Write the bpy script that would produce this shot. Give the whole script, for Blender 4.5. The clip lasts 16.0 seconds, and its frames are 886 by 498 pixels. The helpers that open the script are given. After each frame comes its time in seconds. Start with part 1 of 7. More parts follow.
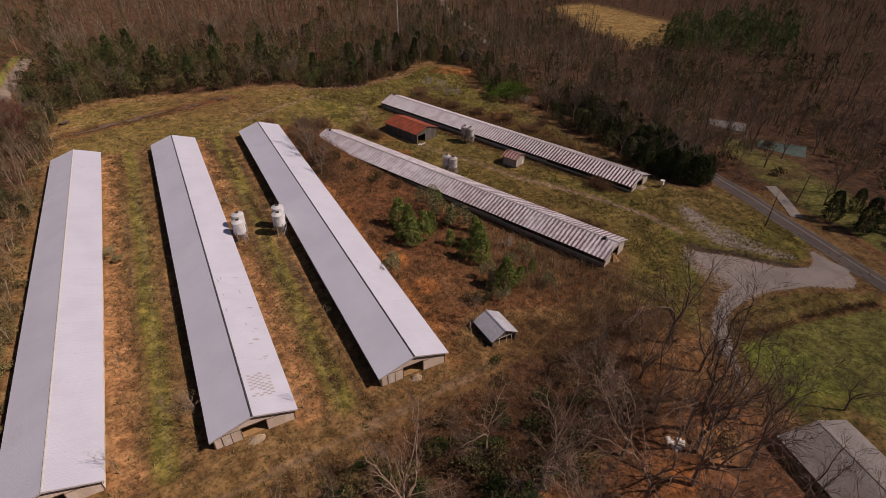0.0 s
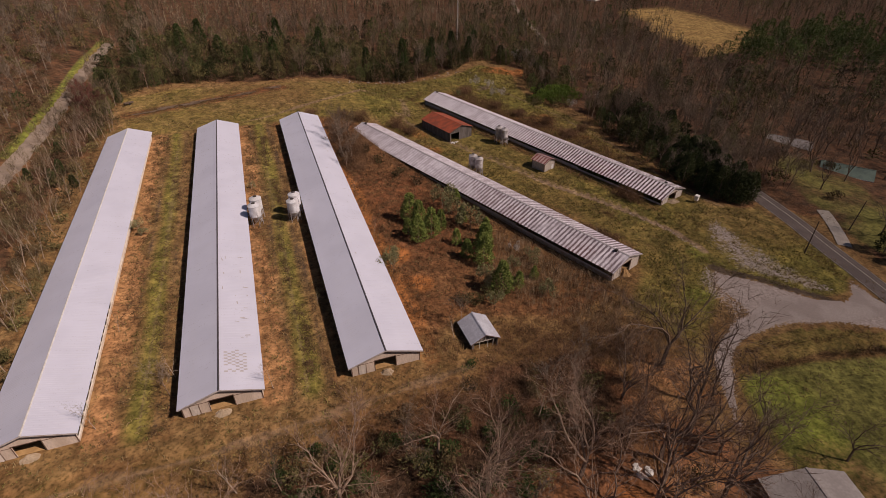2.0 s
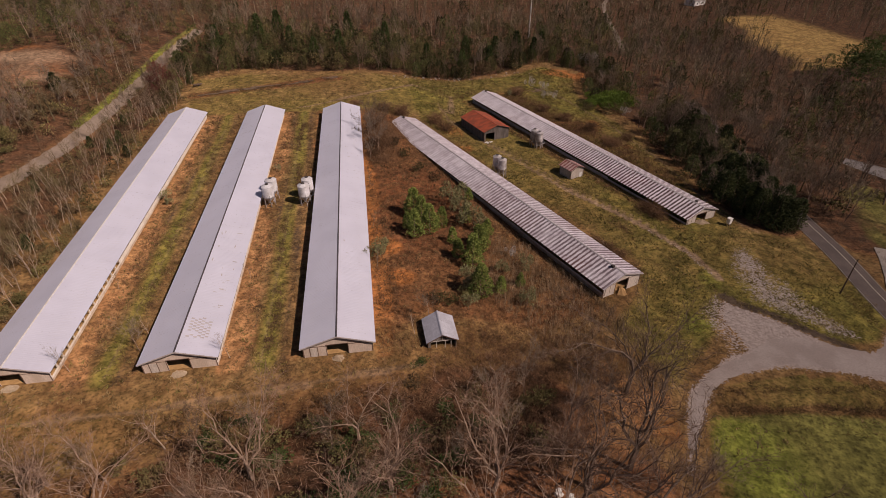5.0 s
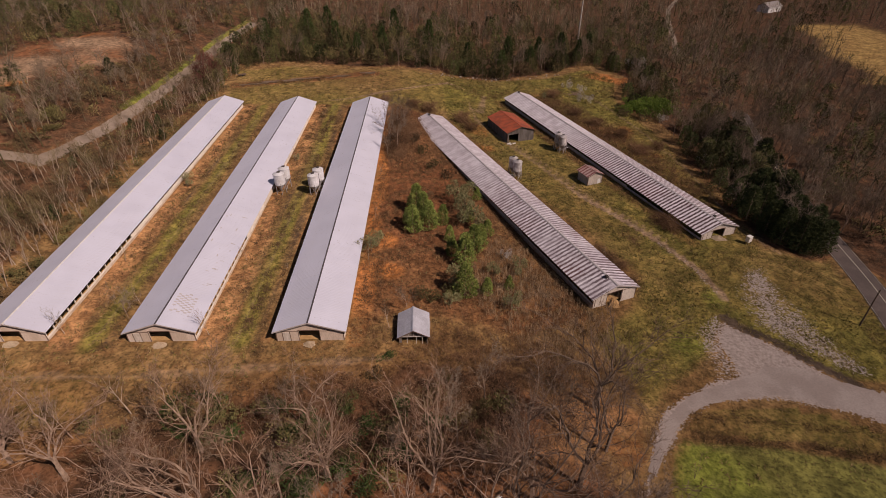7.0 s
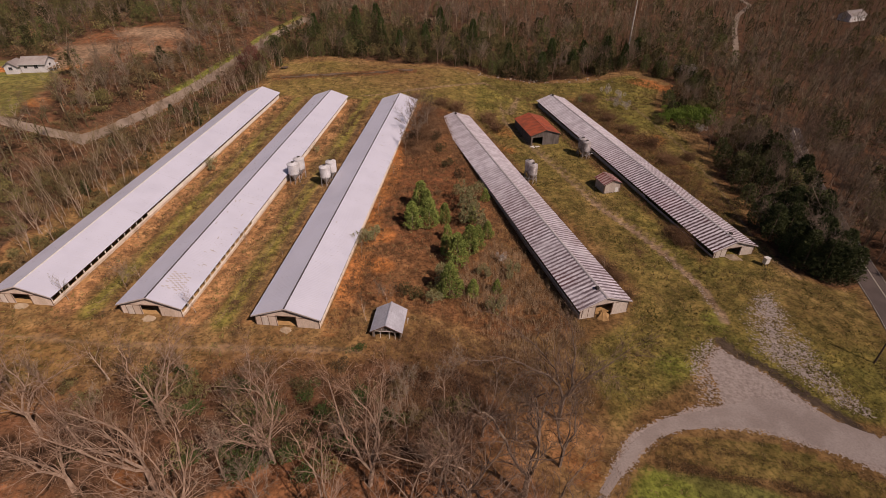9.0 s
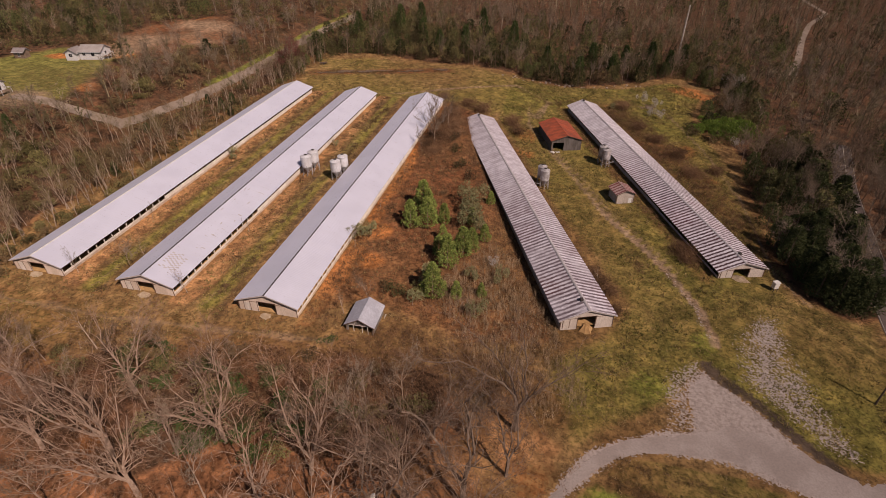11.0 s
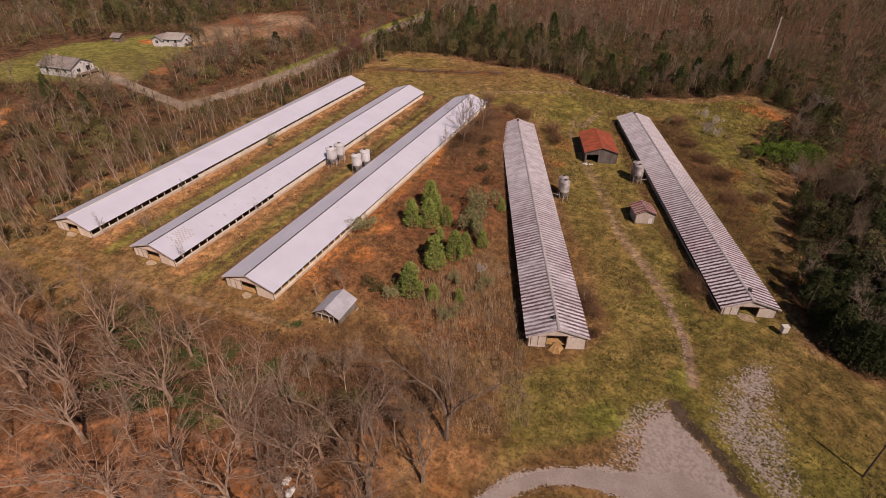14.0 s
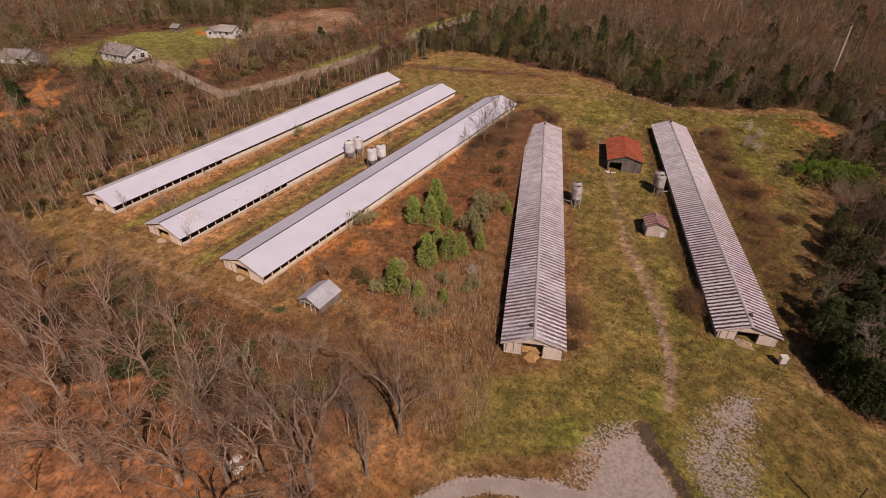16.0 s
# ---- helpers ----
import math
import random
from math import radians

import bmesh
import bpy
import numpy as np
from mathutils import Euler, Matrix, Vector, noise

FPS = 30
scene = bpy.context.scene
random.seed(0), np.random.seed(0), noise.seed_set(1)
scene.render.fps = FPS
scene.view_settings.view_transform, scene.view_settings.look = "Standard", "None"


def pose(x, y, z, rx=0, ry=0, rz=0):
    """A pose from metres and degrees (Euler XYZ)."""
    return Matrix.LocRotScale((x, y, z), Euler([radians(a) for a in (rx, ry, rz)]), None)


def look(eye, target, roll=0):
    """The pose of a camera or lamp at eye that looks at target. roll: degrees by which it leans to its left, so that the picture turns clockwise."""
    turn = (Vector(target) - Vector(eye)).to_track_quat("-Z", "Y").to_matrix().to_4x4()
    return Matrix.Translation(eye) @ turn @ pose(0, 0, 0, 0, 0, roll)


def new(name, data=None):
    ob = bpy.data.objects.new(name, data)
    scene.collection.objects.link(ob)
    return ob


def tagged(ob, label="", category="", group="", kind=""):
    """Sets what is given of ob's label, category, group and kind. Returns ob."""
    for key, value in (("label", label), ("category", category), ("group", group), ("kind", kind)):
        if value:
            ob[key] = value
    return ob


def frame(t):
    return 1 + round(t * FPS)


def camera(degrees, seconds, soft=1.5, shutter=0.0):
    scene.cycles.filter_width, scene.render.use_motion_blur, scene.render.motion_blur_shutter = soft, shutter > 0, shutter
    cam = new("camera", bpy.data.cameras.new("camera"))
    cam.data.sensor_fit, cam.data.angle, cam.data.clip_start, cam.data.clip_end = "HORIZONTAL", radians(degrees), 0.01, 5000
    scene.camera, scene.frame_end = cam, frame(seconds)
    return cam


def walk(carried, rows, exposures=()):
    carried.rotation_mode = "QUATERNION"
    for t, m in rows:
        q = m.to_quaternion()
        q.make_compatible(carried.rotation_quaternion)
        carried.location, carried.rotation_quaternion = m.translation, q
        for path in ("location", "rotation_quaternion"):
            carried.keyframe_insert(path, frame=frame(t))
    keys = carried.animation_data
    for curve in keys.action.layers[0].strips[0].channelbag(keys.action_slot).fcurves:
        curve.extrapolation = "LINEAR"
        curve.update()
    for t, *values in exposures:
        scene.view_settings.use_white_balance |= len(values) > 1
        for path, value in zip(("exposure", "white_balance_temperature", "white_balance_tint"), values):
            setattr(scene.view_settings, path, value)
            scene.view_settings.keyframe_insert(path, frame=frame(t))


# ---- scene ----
# ------------------------------------------------------------ camera and walk
cam = camera(79.9, 16.0, soft=0.6)
ROWS = [
    (0.0, -24.01, -60.08, 71.16, 55.83, -0.04, -27.49),
    (0.5, -20.68, -61.57, 71.03, 55.82, -0.09, -24.46),
    (1.0, -17.18, -63.08, 70.88, 55.81, -0.04, -22.27),
    (1.5, -13.81, -64.40, 70.74, 55.82, -0.03, -20.62),
    (2.0, -10.35, -65.59, 70.53, 55.83, -0.03, -18.93),
    (2.5, -6.91, -66.72, 70.43, 55.82, -0.01, -17.38),
    (3.0, -3.50, -67.76, 70.37, 55.83, -0.00, -16.03),
    (3.5, -0.03, -68.52, 70.22, 55.80, 0.01, -14.17),
    (4.0, 3.58, -69.23, 70.14, 55.81, 0.00, -11.68),
    (4.5, 7.26, -69.90, 69.92, 55.81, 0.06, -9.76),
    (7.0, 25.38, -71.56, 68.82, 55.90, 0.08, -0.60),
    (7.5, 28.99, -71.47, 68.53, 55.91, 0.08, 1.36),
    (8.0, 32.51, -71.32, 68.37, 55.92, 0.05, 3.56),
    (8.5, 36.07, -71.08, 68.30, 55.94, 0.05, 4.75),
    (9.0, 39.57, -70.64, 68.27, 55.94, 0.06, 6.72),
    (11.5, 56.81, -67.30, 68.29, 55.99, -0.02, 15.61),
    (12.0, 60.15, -66.25, 68.29, 56.01, -0.01, 17.73),
    (12.5, 63.49, -65.13, 68.40, 56.01, -0.01, 19.65),
    (13.0, 66.87, -63.89, 68.48, 56.02, 0.00, 21.11),
    (13.5, 70.19, -62.53, 68.52, 56.03, 0.00, 22.77),
    (14.0, 73.42, -61.06, 68.56, 56.04, -0.01, 24.63),
    (14.5, 76.65, -59.56, 68.55, 56.00, -0.04, 26.62),
    (15.0, 79.85, -57.90, 68.49, 55.99, -0.03, 28.32),
    (15.5, 82.94, -56.14, 68.46, 56.02, -0.03, 29.97),
    (16.0, 85.95, -54.27, 68.31, 56.02, -0.06, 32.03),
]
walk(cam, [(t, pose(x, y, z, rx, ry, rz)) for t, x, y, z, rx, ry, rz in ROWS],
     exposures=[(0.0, -0.16, 6650, 23), (4.0, -0.17, 6800, 25), (7.0, -0.15, 6850, 26), (12.0, -0.08, 6850, 26), (16.0, -0.06, 6950, 27)])

# ------------------------------------------------------------ sky and sun
SUN_AZ, SUN_EL = -36.0, 46.0          # degrees from +x towards +y, and above the horizon
world = bpy.data.worlds.new("sky")
scene.world = world
world.use_nodes = True
sky = world.node_tree.nodes.new("ShaderNodeTexSky")
sky.sky_type, sky.sun_disc = "NISHITA", False
sky.sun_elevation, sky.sun_rotation = radians(SUN_EL), radians(90 - SUN_AZ)
backing = world.node_tree.nodes["Background"]
backing.inputs[1].default_value = 0.034
world.node_tree.links.new(sky.outputs[0], backing.inputs[0])
sun = new("sun", bpy.data.lights.new("sun", "SUN"))
sun.data.energy, sun.data.angle, sun.data.color = 3.6, radians(0.55), (1.0, 0.915, 0.785)
ce, se = math.cos(radians(SUN_EL)), math.sin(radians(SUN_EL))
sun.matrix_world = look((300 * ce * math.cos(radians(SUN_AZ)), 300 * ce * math.sin(radians(SUN_AZ)), 300 * se), (0, 0, 0))


# ------------------------------------------------------------ materials
class Nodes:
    """A short way to write a node material."""

    def __init__(self, name, rough=0.8, metal=0.0, spec=0.3):
        self.m = bpy.data.materials.new(name)
        self.m.use_nodes = True
        self.t = self.m.node_tree
        self.b = self.t.nodes["Principled BSDF"]
        self.b.inputs["Roughness"].default_value = rough
        self.b.inputs["Metallic"].default_value = metal
        self.b.inputs["Specular IOR Level"].default_value = spec
        self.b.inputs["Diffuse Roughness"].default_value = 1.0 if rough > 0.68 else 0.0

    def node(self, kind, **props):
        n = self.t.nodes.new(kind)
        for k, v in props.items():
            n.inputs[k].default_value = v
        return n

    def link(self, a, b):
        self.t.links.new(a, b)

    def coord(self, local=False, scale=(1, 1, 1)):
        if local:
            out = self.node("ShaderNodeTexCoord").outputs["Object"]
        else:
            out = self.node("ShaderNodeNewGeometry").outputs["Position"]
        mp = self.node("ShaderNodeMapping", Scale=scale)
        self.link(out, mp.inputs["Vector"])
        return mp.outputs[0]

    def noise(self, size, detail=3.0, local=False, stretch=(1, 1, 1), rough=0.55):
        n = self.node("ShaderNodeTexNoise", Scale=1.0 / size, Detail=detail, Roughness=rough)
        self.link(self.coord(local, stretch), n.inputs["Vector"])
        return n.outputs["Fac"]

    def ramp(self, fac, lo, hi):
        n = self.node("ShaderNodeMapRange")
        n.interpolation_type = "SMOOTHSTEP"
        n.inputs["From Min"].default_value, n.inputs["From Max"].default_value = lo, hi
        self.link(fac, n.inputs["Value"])
        return n.outputs[0]

    def math(self, op, a, b):
        n = self.node("ShaderNodeMath")
        n.operation = op
        for i, v in enumerate((a, b)):
            if isinstance(v, (int, float)):
                n.inputs[i].default_value = v
            else:
                self.link(v, n.inputs[i])
        return n.outputs[0]

    def mix(self, fac, a, b):
        n = self.node("ShaderNodeMix")
        n.data_type = "RGBA"
        if isinstance(fac, (int, float)):
            n.inputs[0].default_value = fac
        else:
            self.link(fac, n.inputs[0])
        for i, v in ((6, a), (7, b)):
            if isinstance(v, tuple):
                n.inputs[i].default_value = (*v, 1)
            else:
                self.link(v, n.inputs[i])
        return n.outputs[2]

    def scaled(self, colour, fac):
        n = self.node("ShaderNodeVectorMath")
        n.operation = "SCALE"
        self.link(colour, n.inputs[0])
        self.link(fac, n.inputs["Scale"])
        return n.outputs[0]

    def attribute(self, name):
        n = self.node("ShaderNodeAttribute")
        n.attribute_name = name
        return n

    def island(self):
        return self.node("ShaderNodeNewGeometry").outputs["Random Per Island"]

    def each(self):
        return self.node("ShaderNodeObjectInfo").outputs["Random"]

    def bump(self, fac, height, strength=1.0):
        n = self.node("ShaderNodeBump", Distance=height, Strength=strength)
        self.link(fac, n.inputs["Height"])
        self.link(n.outputs[0], self.b.inputs["Normal"])

    def done(self, colour):
        if isinstance(colour, tuple):
            self.b.inputs["Base Color"].default_value = (*colour, 1)
        else:
            self.link(colour, self.b.inputs["Base Color"])
        return self.m


def two_tone(name, a, b, size, rough=0.8, metal=0.0, fine=None, bump=0.0, local=False, stretch=(1, 1, 1), lo=0.35, hi=0.65):
    """Two colours in large patches, with a finer grain over them."""
    n = Nodes(name, rough, metal)
    c = n.mix(n.ramp(n.noise(size, 4, local, stretch), lo, hi), a, b)
    grain = n.noise(fine or size / 9, 3, local, stretch)
    c = n.mix(n.ramp(grain, 0.3, 0.75), c, n.mix(0.5, c, tuple(v * 0.55 for v in a)))
    if bump:
        n.bump(grain, bump)
    return n.done(c)


def foliage(name, dark, light, rough=0.75, vary=0.5, other=None, patch=17.0):
    """Leaves or twigs that differ from piece to piece, from plant to plant and from stand to stand."""
    n = Nodes(name, rough, 0.0, 0.15)
    c = n.mix(n.island(), dark, light)
    if other:
        c = n.mix(n.ramp(n.noise(patch, 2), 0.40, 0.64), c, n.mix(n.island(), tuple(v * 0.6 for v in other), other))
    own = n.math("FRACT", n.math("ADD", n.attribute("tint").outputs["Fac"], n.each()), 0.0)
    return n.done(n.scaled(c, n.math("ADD", n.math("MULTIPLY", own, 2 * vary), 1.0 - vary)))


def ground_material():
    n = Nodes("ground_cover", 0.95, 0.0, 0.1)
    fine, mid, big = n.noise(0.55, 4), n.noise(3.2, 4), n.noise(17.0, 3)
    ragged = n.math("ADD", n.math("MULTIPLY", fine, 0.55), n.math("MULTIPLY", mid, 0.45))
    c1, c2, c3, c4 = (n.attribute("cover_" + k) for k in "abcd")
    split = []
    for a in (c1, c2, c3, c4):
        s = n.node("ShaderNodeSeparateColor")
        n.link(a.outputs["Color"], s.inputs[0])
        split += list(s.outputs)
    green, clay, gravel, litter, lawn, weeds, worn, field, wet, deep_and_shade, sand, moss = split

    def cover(mask, soft=0.16):
        # the mask, eaten into by the ragged grain
        return n.ramp(n.math("ADD", mask, n.math("SUBTRACT", ragged, 0.5)), 0.5 - soft, 0.5 + soft)

    dry = n.mix(n.ramp(big, 0.38, 0.62), (0.270, 0.161, 0.068), (0.205, 0.116, 0.046))
    dry = n.mix(n.ramp(mid, 0.42, 0.7), dry, (0.170, 0.090, 0.037))
    c = dry
    # litter darkens in the far wood, and where near-wood shade is painted in
    litter_colour = n.mix(n.ramp(deep_and_shade, 0.3, 0.7), n.mix(n.ramp(mid, 0.35, 0.65), (0.320, 0.140, 0.064), (0.185, 0.082, 0.040)), n.mix(n.ramp(mid, 0.35, 0.65), (0.140, 0.068, 0.036), (0.075, 0.043, 0.026)))
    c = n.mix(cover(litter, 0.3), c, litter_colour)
    c = n.mix(cover(weeds, 0.3), c, n.mix(n.ramp(mid, 0.35, 0.65), (0.225, 0.086, 0.038), (0.150, 0.070, 0.032)))
    c = n.mix(cover(green, 0.34), c, n.mix(n.ramp(mid, 0.34, 0.68), (0.246, 0.198, 0.048), (0.138, 0.120, 0.030)))
    c = n.mix(cover(lawn, 0.3), c, n.mix(n.ramp(mid, 0.3, 0.7), (0.205, 0.188, 0.050), (0.148, 0.134, 0.038)))
    c = n.mix(cover(field, 0.3), c, n.mix(n.ramp(big, 0.3, 0.7), (0.43, 0.275, 0.098), (0.34, 0.205, 0.076)))
    c = n.mix(cover(clay, 0.2), c, n.mix(n.ramp(mid, 0.3, 0.7), (0.480, 0.185, 0.056), (0.330, 0.125, 0.042)))
    c = n.mix(cover(sand, 0.28), c, n.mix(n.ramp(mid, 0.35, 0.65), (0.430, 0.225, 0.098), (0.300, 0.148, 0.064)))
    c = n.mix(cover(worn, 0.25), c, n.mix(n.ramp(mid, 0.3, 0.7), (0.330, 0.225, 0.145), (0.245, 0.155, 0.095)))
    c = n.mix(cover(moss, 0.3), c, n.mix(n.ramp(mid, 0.35, 0.65), (0.225, 0.260, 0.038), (0.160, 0.170, 0.034)))
    c = n.mix(n.ramp(fine, 0.44, 0.70), c, n.mix(0.56, c, (0.02, 0.012, 0.006)))
    clump = n.noise(1.5, 3)
    c = n.scaled(c, n.math("ADD", n.math("MULTIPLY", n.ramp(clump, 0.34, 0.66), 0.56), 0.76))
    c = n.scaled(c, n.math("ADD", n.math("MULTIPLY", n.ramp(n.noise(5.5, 2), 0.36, 0.64), 0.34), 0.85))
    stony = n.math("MULTIPLY", n.math("SUBTRACT", n.noise(0.42, 3), 0.5), 1.7)
    c = n.mix(n.ramp(n.math("ADD", gravel, n.math("ADD", stony, n.math("MULTIPLY", n.math("SUBTRACT", mid, 0.5), 0.35))), 0.42, 0.58), c, n.mix(n.ramp(fine, 0.35, 0.7), (0.405, 0.335, 0.302), (0.300, 0.240, 0.212)))
    c = n.mix(cover(wet, 0.25), c, n.mix(n.ramp(mid, 0.35, 0.65), (0.120, 0.082, 0.058), (0.070, 0.048, 0.034)))
    n.bump(n.math("ADD", ragged, n.math("MULTIPLY", clump, 0.8)), 0.45, 0.8)
    return n.done(c)


GROUND = ground_material()
GRAVEL = two_tone("packed_gravel", (0.405, 0.335, 0.302), (0.330, 0.264, 0.234), 5.0, 0.95, fine=0.3, bump=0.03)
ASPHALT = two_tone("worn_asphalt", (0.150, 0.112, 0.098), (0.112, 0.084, 0.075), 4.0, 0.9, fine=0.2, bump=0.01)
ROAD_PAINT = two_tone("worn_road_paint", (0.62, 0.56, 0.46), (0.48, 0.42, 0.33), 1.5, 0.8)
DIRT_ROAD = two_tone("dirt_road", (0.32, 0.245, 0.190), (0.225, 0.165, 0.122), 6.0, 0.95, fine=0.5, bump=0.04)
CONCRETE = two_tone("concrete", (0.42, 0.36, 0.31), (0.33, 0.28, 0.24), 2.0, 0.9)


def white_roof_material():
    n = Nodes("white_painted_roof_metal", 0.5, 0.0, 0.4)
    along = n.noise(7.0, 4, False, (1, 1, 1))
    streak = n.noise(0.5, 3, True, (0.15, 1, 1))
    c = n.mix(n.ramp(along, 0.35, 0.7), (0.655, 0.645, 0.745), (0.600, 0.590, 0.685))
    c = n.mix(n.math("MULTIPLY", n.ramp(streak, 0.5, 0.8), 0.35), c, (0.60, 0.57, 0.61))
    c = n.mix(n.math("MULTIPLY", n.each(), 0.18), c, (0.64, 0.62, 0.68))
    return n.done(c)


def striped_roof_material(name, dark, red, share, worn_to, light=(0.74, 0.675, 0.715), dull=(0.55, 0.480, 0.515)):
    n = Nodes(name, 0.5, 0.12, 0.4)
    sep = n.node("ShaderNodeSeparateXYZ")
    n.link(n.node("ShaderNodeTexCoord").outputs["Object"], sep.inputs[0])
    wob = n.math("MULTIPLY", n.math("SUBTRACT", n.noise(0.8, 3), 0.5), 0.55)
    band = n.ramp(n.math("ABSOLUTE", n.math("ADD", sep.outputs["Y"], wob), 0.0), 0.16, 0.34)
    big = n.noise(13.0, 4)
    pale = n.mix(n.ramp(n.noise(2.2, 4), 0.35, 0.7), light, dull)
    rust = n.mix(n.ramp(big, 0.45, 0.62), dark, red)
    amount = n.math("MULTIPLY", n.math("SUBTRACT", 1.0, band), n.ramp(n.noise(9.0, 3), share, share + 0.26))
    place = n.node("ShaderNodeSeparateXYZ")
    n.link(n.node("ShaderNodeNewGeometry").outputs["Position"], place.inputs[0])
    reach = n.ramp(n.math("ADD", place.outputs["Y"], n.math("MULTIPLY", n.noise(18.0, 2), 30.0)), worn_to + 35.0, worn_to - 12.0)
    amount = n.math("MULTIPLY", amount, n.math("ADD", n.math("MULTIPLY", reach, 0.76), 0.24))
    c = n.mix(amount, pale, rust)
    c = n.mix(n.math("MULTIPLY", n.each(), 0.22), c, (0.24, 0.17, 0.175))
    return n.done(c)


DARK_WEED = foliage("dark_dead_weeds", (0.105, 0.062, 0.032), (0.215, 0.130, 0.066), vary=0.4)
WHITE_ROOF = white_roof_material()
STRIPED_ROOF = striped_roof_material("grey_striped_roof_metal", (0.175, 0.130, 0.142), (0.140, 0.070, 0.070), 0.24, 62.0, (0.78, 0.715, 0.755))
RUSTED_ROOF = striped_roof_material("rust_striped_roof_metal", (0.075, 0.036, 0.036), (0.105, 0.022, 0.021), 0.12, 94.0, (0.82, 0.755, 0.79), (0.62, 0.55, 0.585))
HUT_ROOF = striped_roof_material("dark_red_striped_roof", (0.150, 0.045, 0.038), (0.200, 0.045, 0.032), -0.1, 200.0, (0.52, 0.37, 0.34), (0.30, 0.16, 0.14))
# dark cap colour: the shaded side of a white cap, put into the metal
RIDGE_SHADE = two_tone("ridge_cap_shadowed_metal", (0.11, 0.09, 0.095), (0.07, 0.06, 0.065), 3.0, 0.6)
RIDGE_PALE = two_tone("ridge_cap_pale_metal", (0.60, 0.54, 0.54), (0.48, 0.42, 0.42), 3.0, 0.5)
PEELED = two_tone("peeled_roof_paint", (0.58, 0.53, 0.53), (0.47, 0.42, 0.415), 0.5, 0.8)
WALL_TAN = two_tone("tan_wall_boards", (0.64, 0.505, 0.41), (0.52, 0.395, 0.305), 1.6, 0.85, fine=0.15, stretch=(1, 1, 0.25))
WALL_PALE = two_tone("pale_wall_sheet", (0.62, 0.53, 0.46), (0.50, 0.41, 0.34), 1.6, 0.7, fine=0.2, stretch=(1, 1, 0.3))
CURTAIN = two_tone("pale_side_curtain", (0.74, 0.65, 0.56), (0.60, 0.50, 0.41), 2.4, 0.8, fine=0.3)
STEM = two_tone("stained_block_wall", (0.60, 0.47, 0.36), (0.44, 0.29, 0.19), 1.5, 0.9)
TIMBER = two_tone("weathered_timber", (0.26, 0.18, 0.125), (0.17, 0.115, 0.08), 0.8, 0.9, fine=0.08)
OLD_BOARD = two_tone("grey_barn_board", (0.22, 0.185, 0.165), (0.13, 0.105, 0.09), 0.9, 0.9, fine=0.1, stretch=(1, 1, 0.2))
TRIM_PALE = two_tone("faded_trim", (0.52, 0.45, 0.42), (0.40, 0.33, 0.30), 1.0, 0.8)
TRIM_DARK = two_tone("brown_trim", (0.20, 0.12, 0.085), (0.14, 0.085, 0.06), 1.0, 0.8)
RED_RUST = two_tone("red_rusted_roof", (0.40, 0.090, 0.042), (0.22, 0.062, 0.036), 1.6, 0.75, fine=0.5, stretch=(0.5, 1, 1), lo=0.35, hi=0.65)
SHED_ROOF = two_tone("grey_galvanised_roof", (0.66, 0.645, 0.70), (0.53, 0.51, 0.56), 2.0, 0.45, 0.2, fine=0.3)
GALVANISED = two_tone("galvanised_bin_steel", (0.60, 0.55, 0.545), (0.36, 0.31, 0.295), 1.2, 0.5, 0.25, fine=0.2)
BIN_WHITE = two_tone("white_bin_steel", (0.80, 0.775, 0.79), (0.66, 0.62, 0.61), 1.4, 0.5, 0.1, fine=0.2)
DARK_STEEL = two_tone("dark_steel", (0.075, 0.06, 0.055), (0.05, 0.04, 0.035), 0.6, 0.7)
LITTER_BED = two_tone("poultry_bedding", (0.50, 0.30, 0.13), (0.36, 0.205, 0.085), 1.2, 0.95, bump=0.05)
SHINGLE_GREY = two_tone("grey_shingles", (0.30, 0.255, 0.24), (0.23, 0.19, 0.18), 2.4, 0.9, fine=0.3)
SHINGLE_PALE = two_tone("pale_shingles", (0.42, 0.37, 0.345), (0.33, 0.285, 0.265), 3.0, 0.9, fine=0.35)
SHINGLE_GREEN = two_tone("green_roof_metal", (0.190, 0.260, 0.210), (0.130, 0.180, 0.150), 2.4, 0.8)
SIDING = two_tone("white_siding", (0.84, 0.81, 0.79), (0.77, 0.73, 0.71), 2.0, 0.6)
GLASS = Nodes("window_glass", 0.08, 0.0, 0.5).done((0.03, 0.03, 0.035))
WHITE_TRIM = two_tone("white_trim", (0.78, 0.75, 0.73), (0.70, 0.66, 0.63), 1.0, 0.6)
WHITE_PAINT = two_tone("white_paint", (0.78, 0.74, 0.70), (0.66, 0.60, 0.54), 0.8, 0.6)
POLE_WOOD = two_tone("pole_wood", (0.13, 0.085, 0.06), (0.09, 0.06, 0.045), 0.7, 0.9)
POLE_PALE = two_tone("pale_pole", (0.70, 0.63, 0.57), (0.58, 0.50, 0.45), 2.0, 0.8)

BARK = two_tone("grey_bark", (0.43, 0.30, 0.22), (0.24, 0.152, 0.104), 0.9, 0.9, fine=0.12)
YOUNG_BARK = two_tone("pale_young_bark", (0.50, 0.38, 0.285), (0.34, 0.235, 0.165), 0.9, 0.9, fine=0.12)
BARK_DARK = two_tone("dark_bark", (0.250, 0.175, 0.128), (0.150, 0.102, 0.074), 0.9, 0.9, fine=0.12)
TWIG = foliage("bare_twigs", (0.130, 0.066, 0.041), (0.262, 0.152, 0.097), vary=0.3)
FAR_TWIG = foliage("far_bare_twigs", (0.165, 0.124, 0.084), (0.360, 0.275, 0.192), 0.75, 0.36, (0.170, 0.142, 0.066))
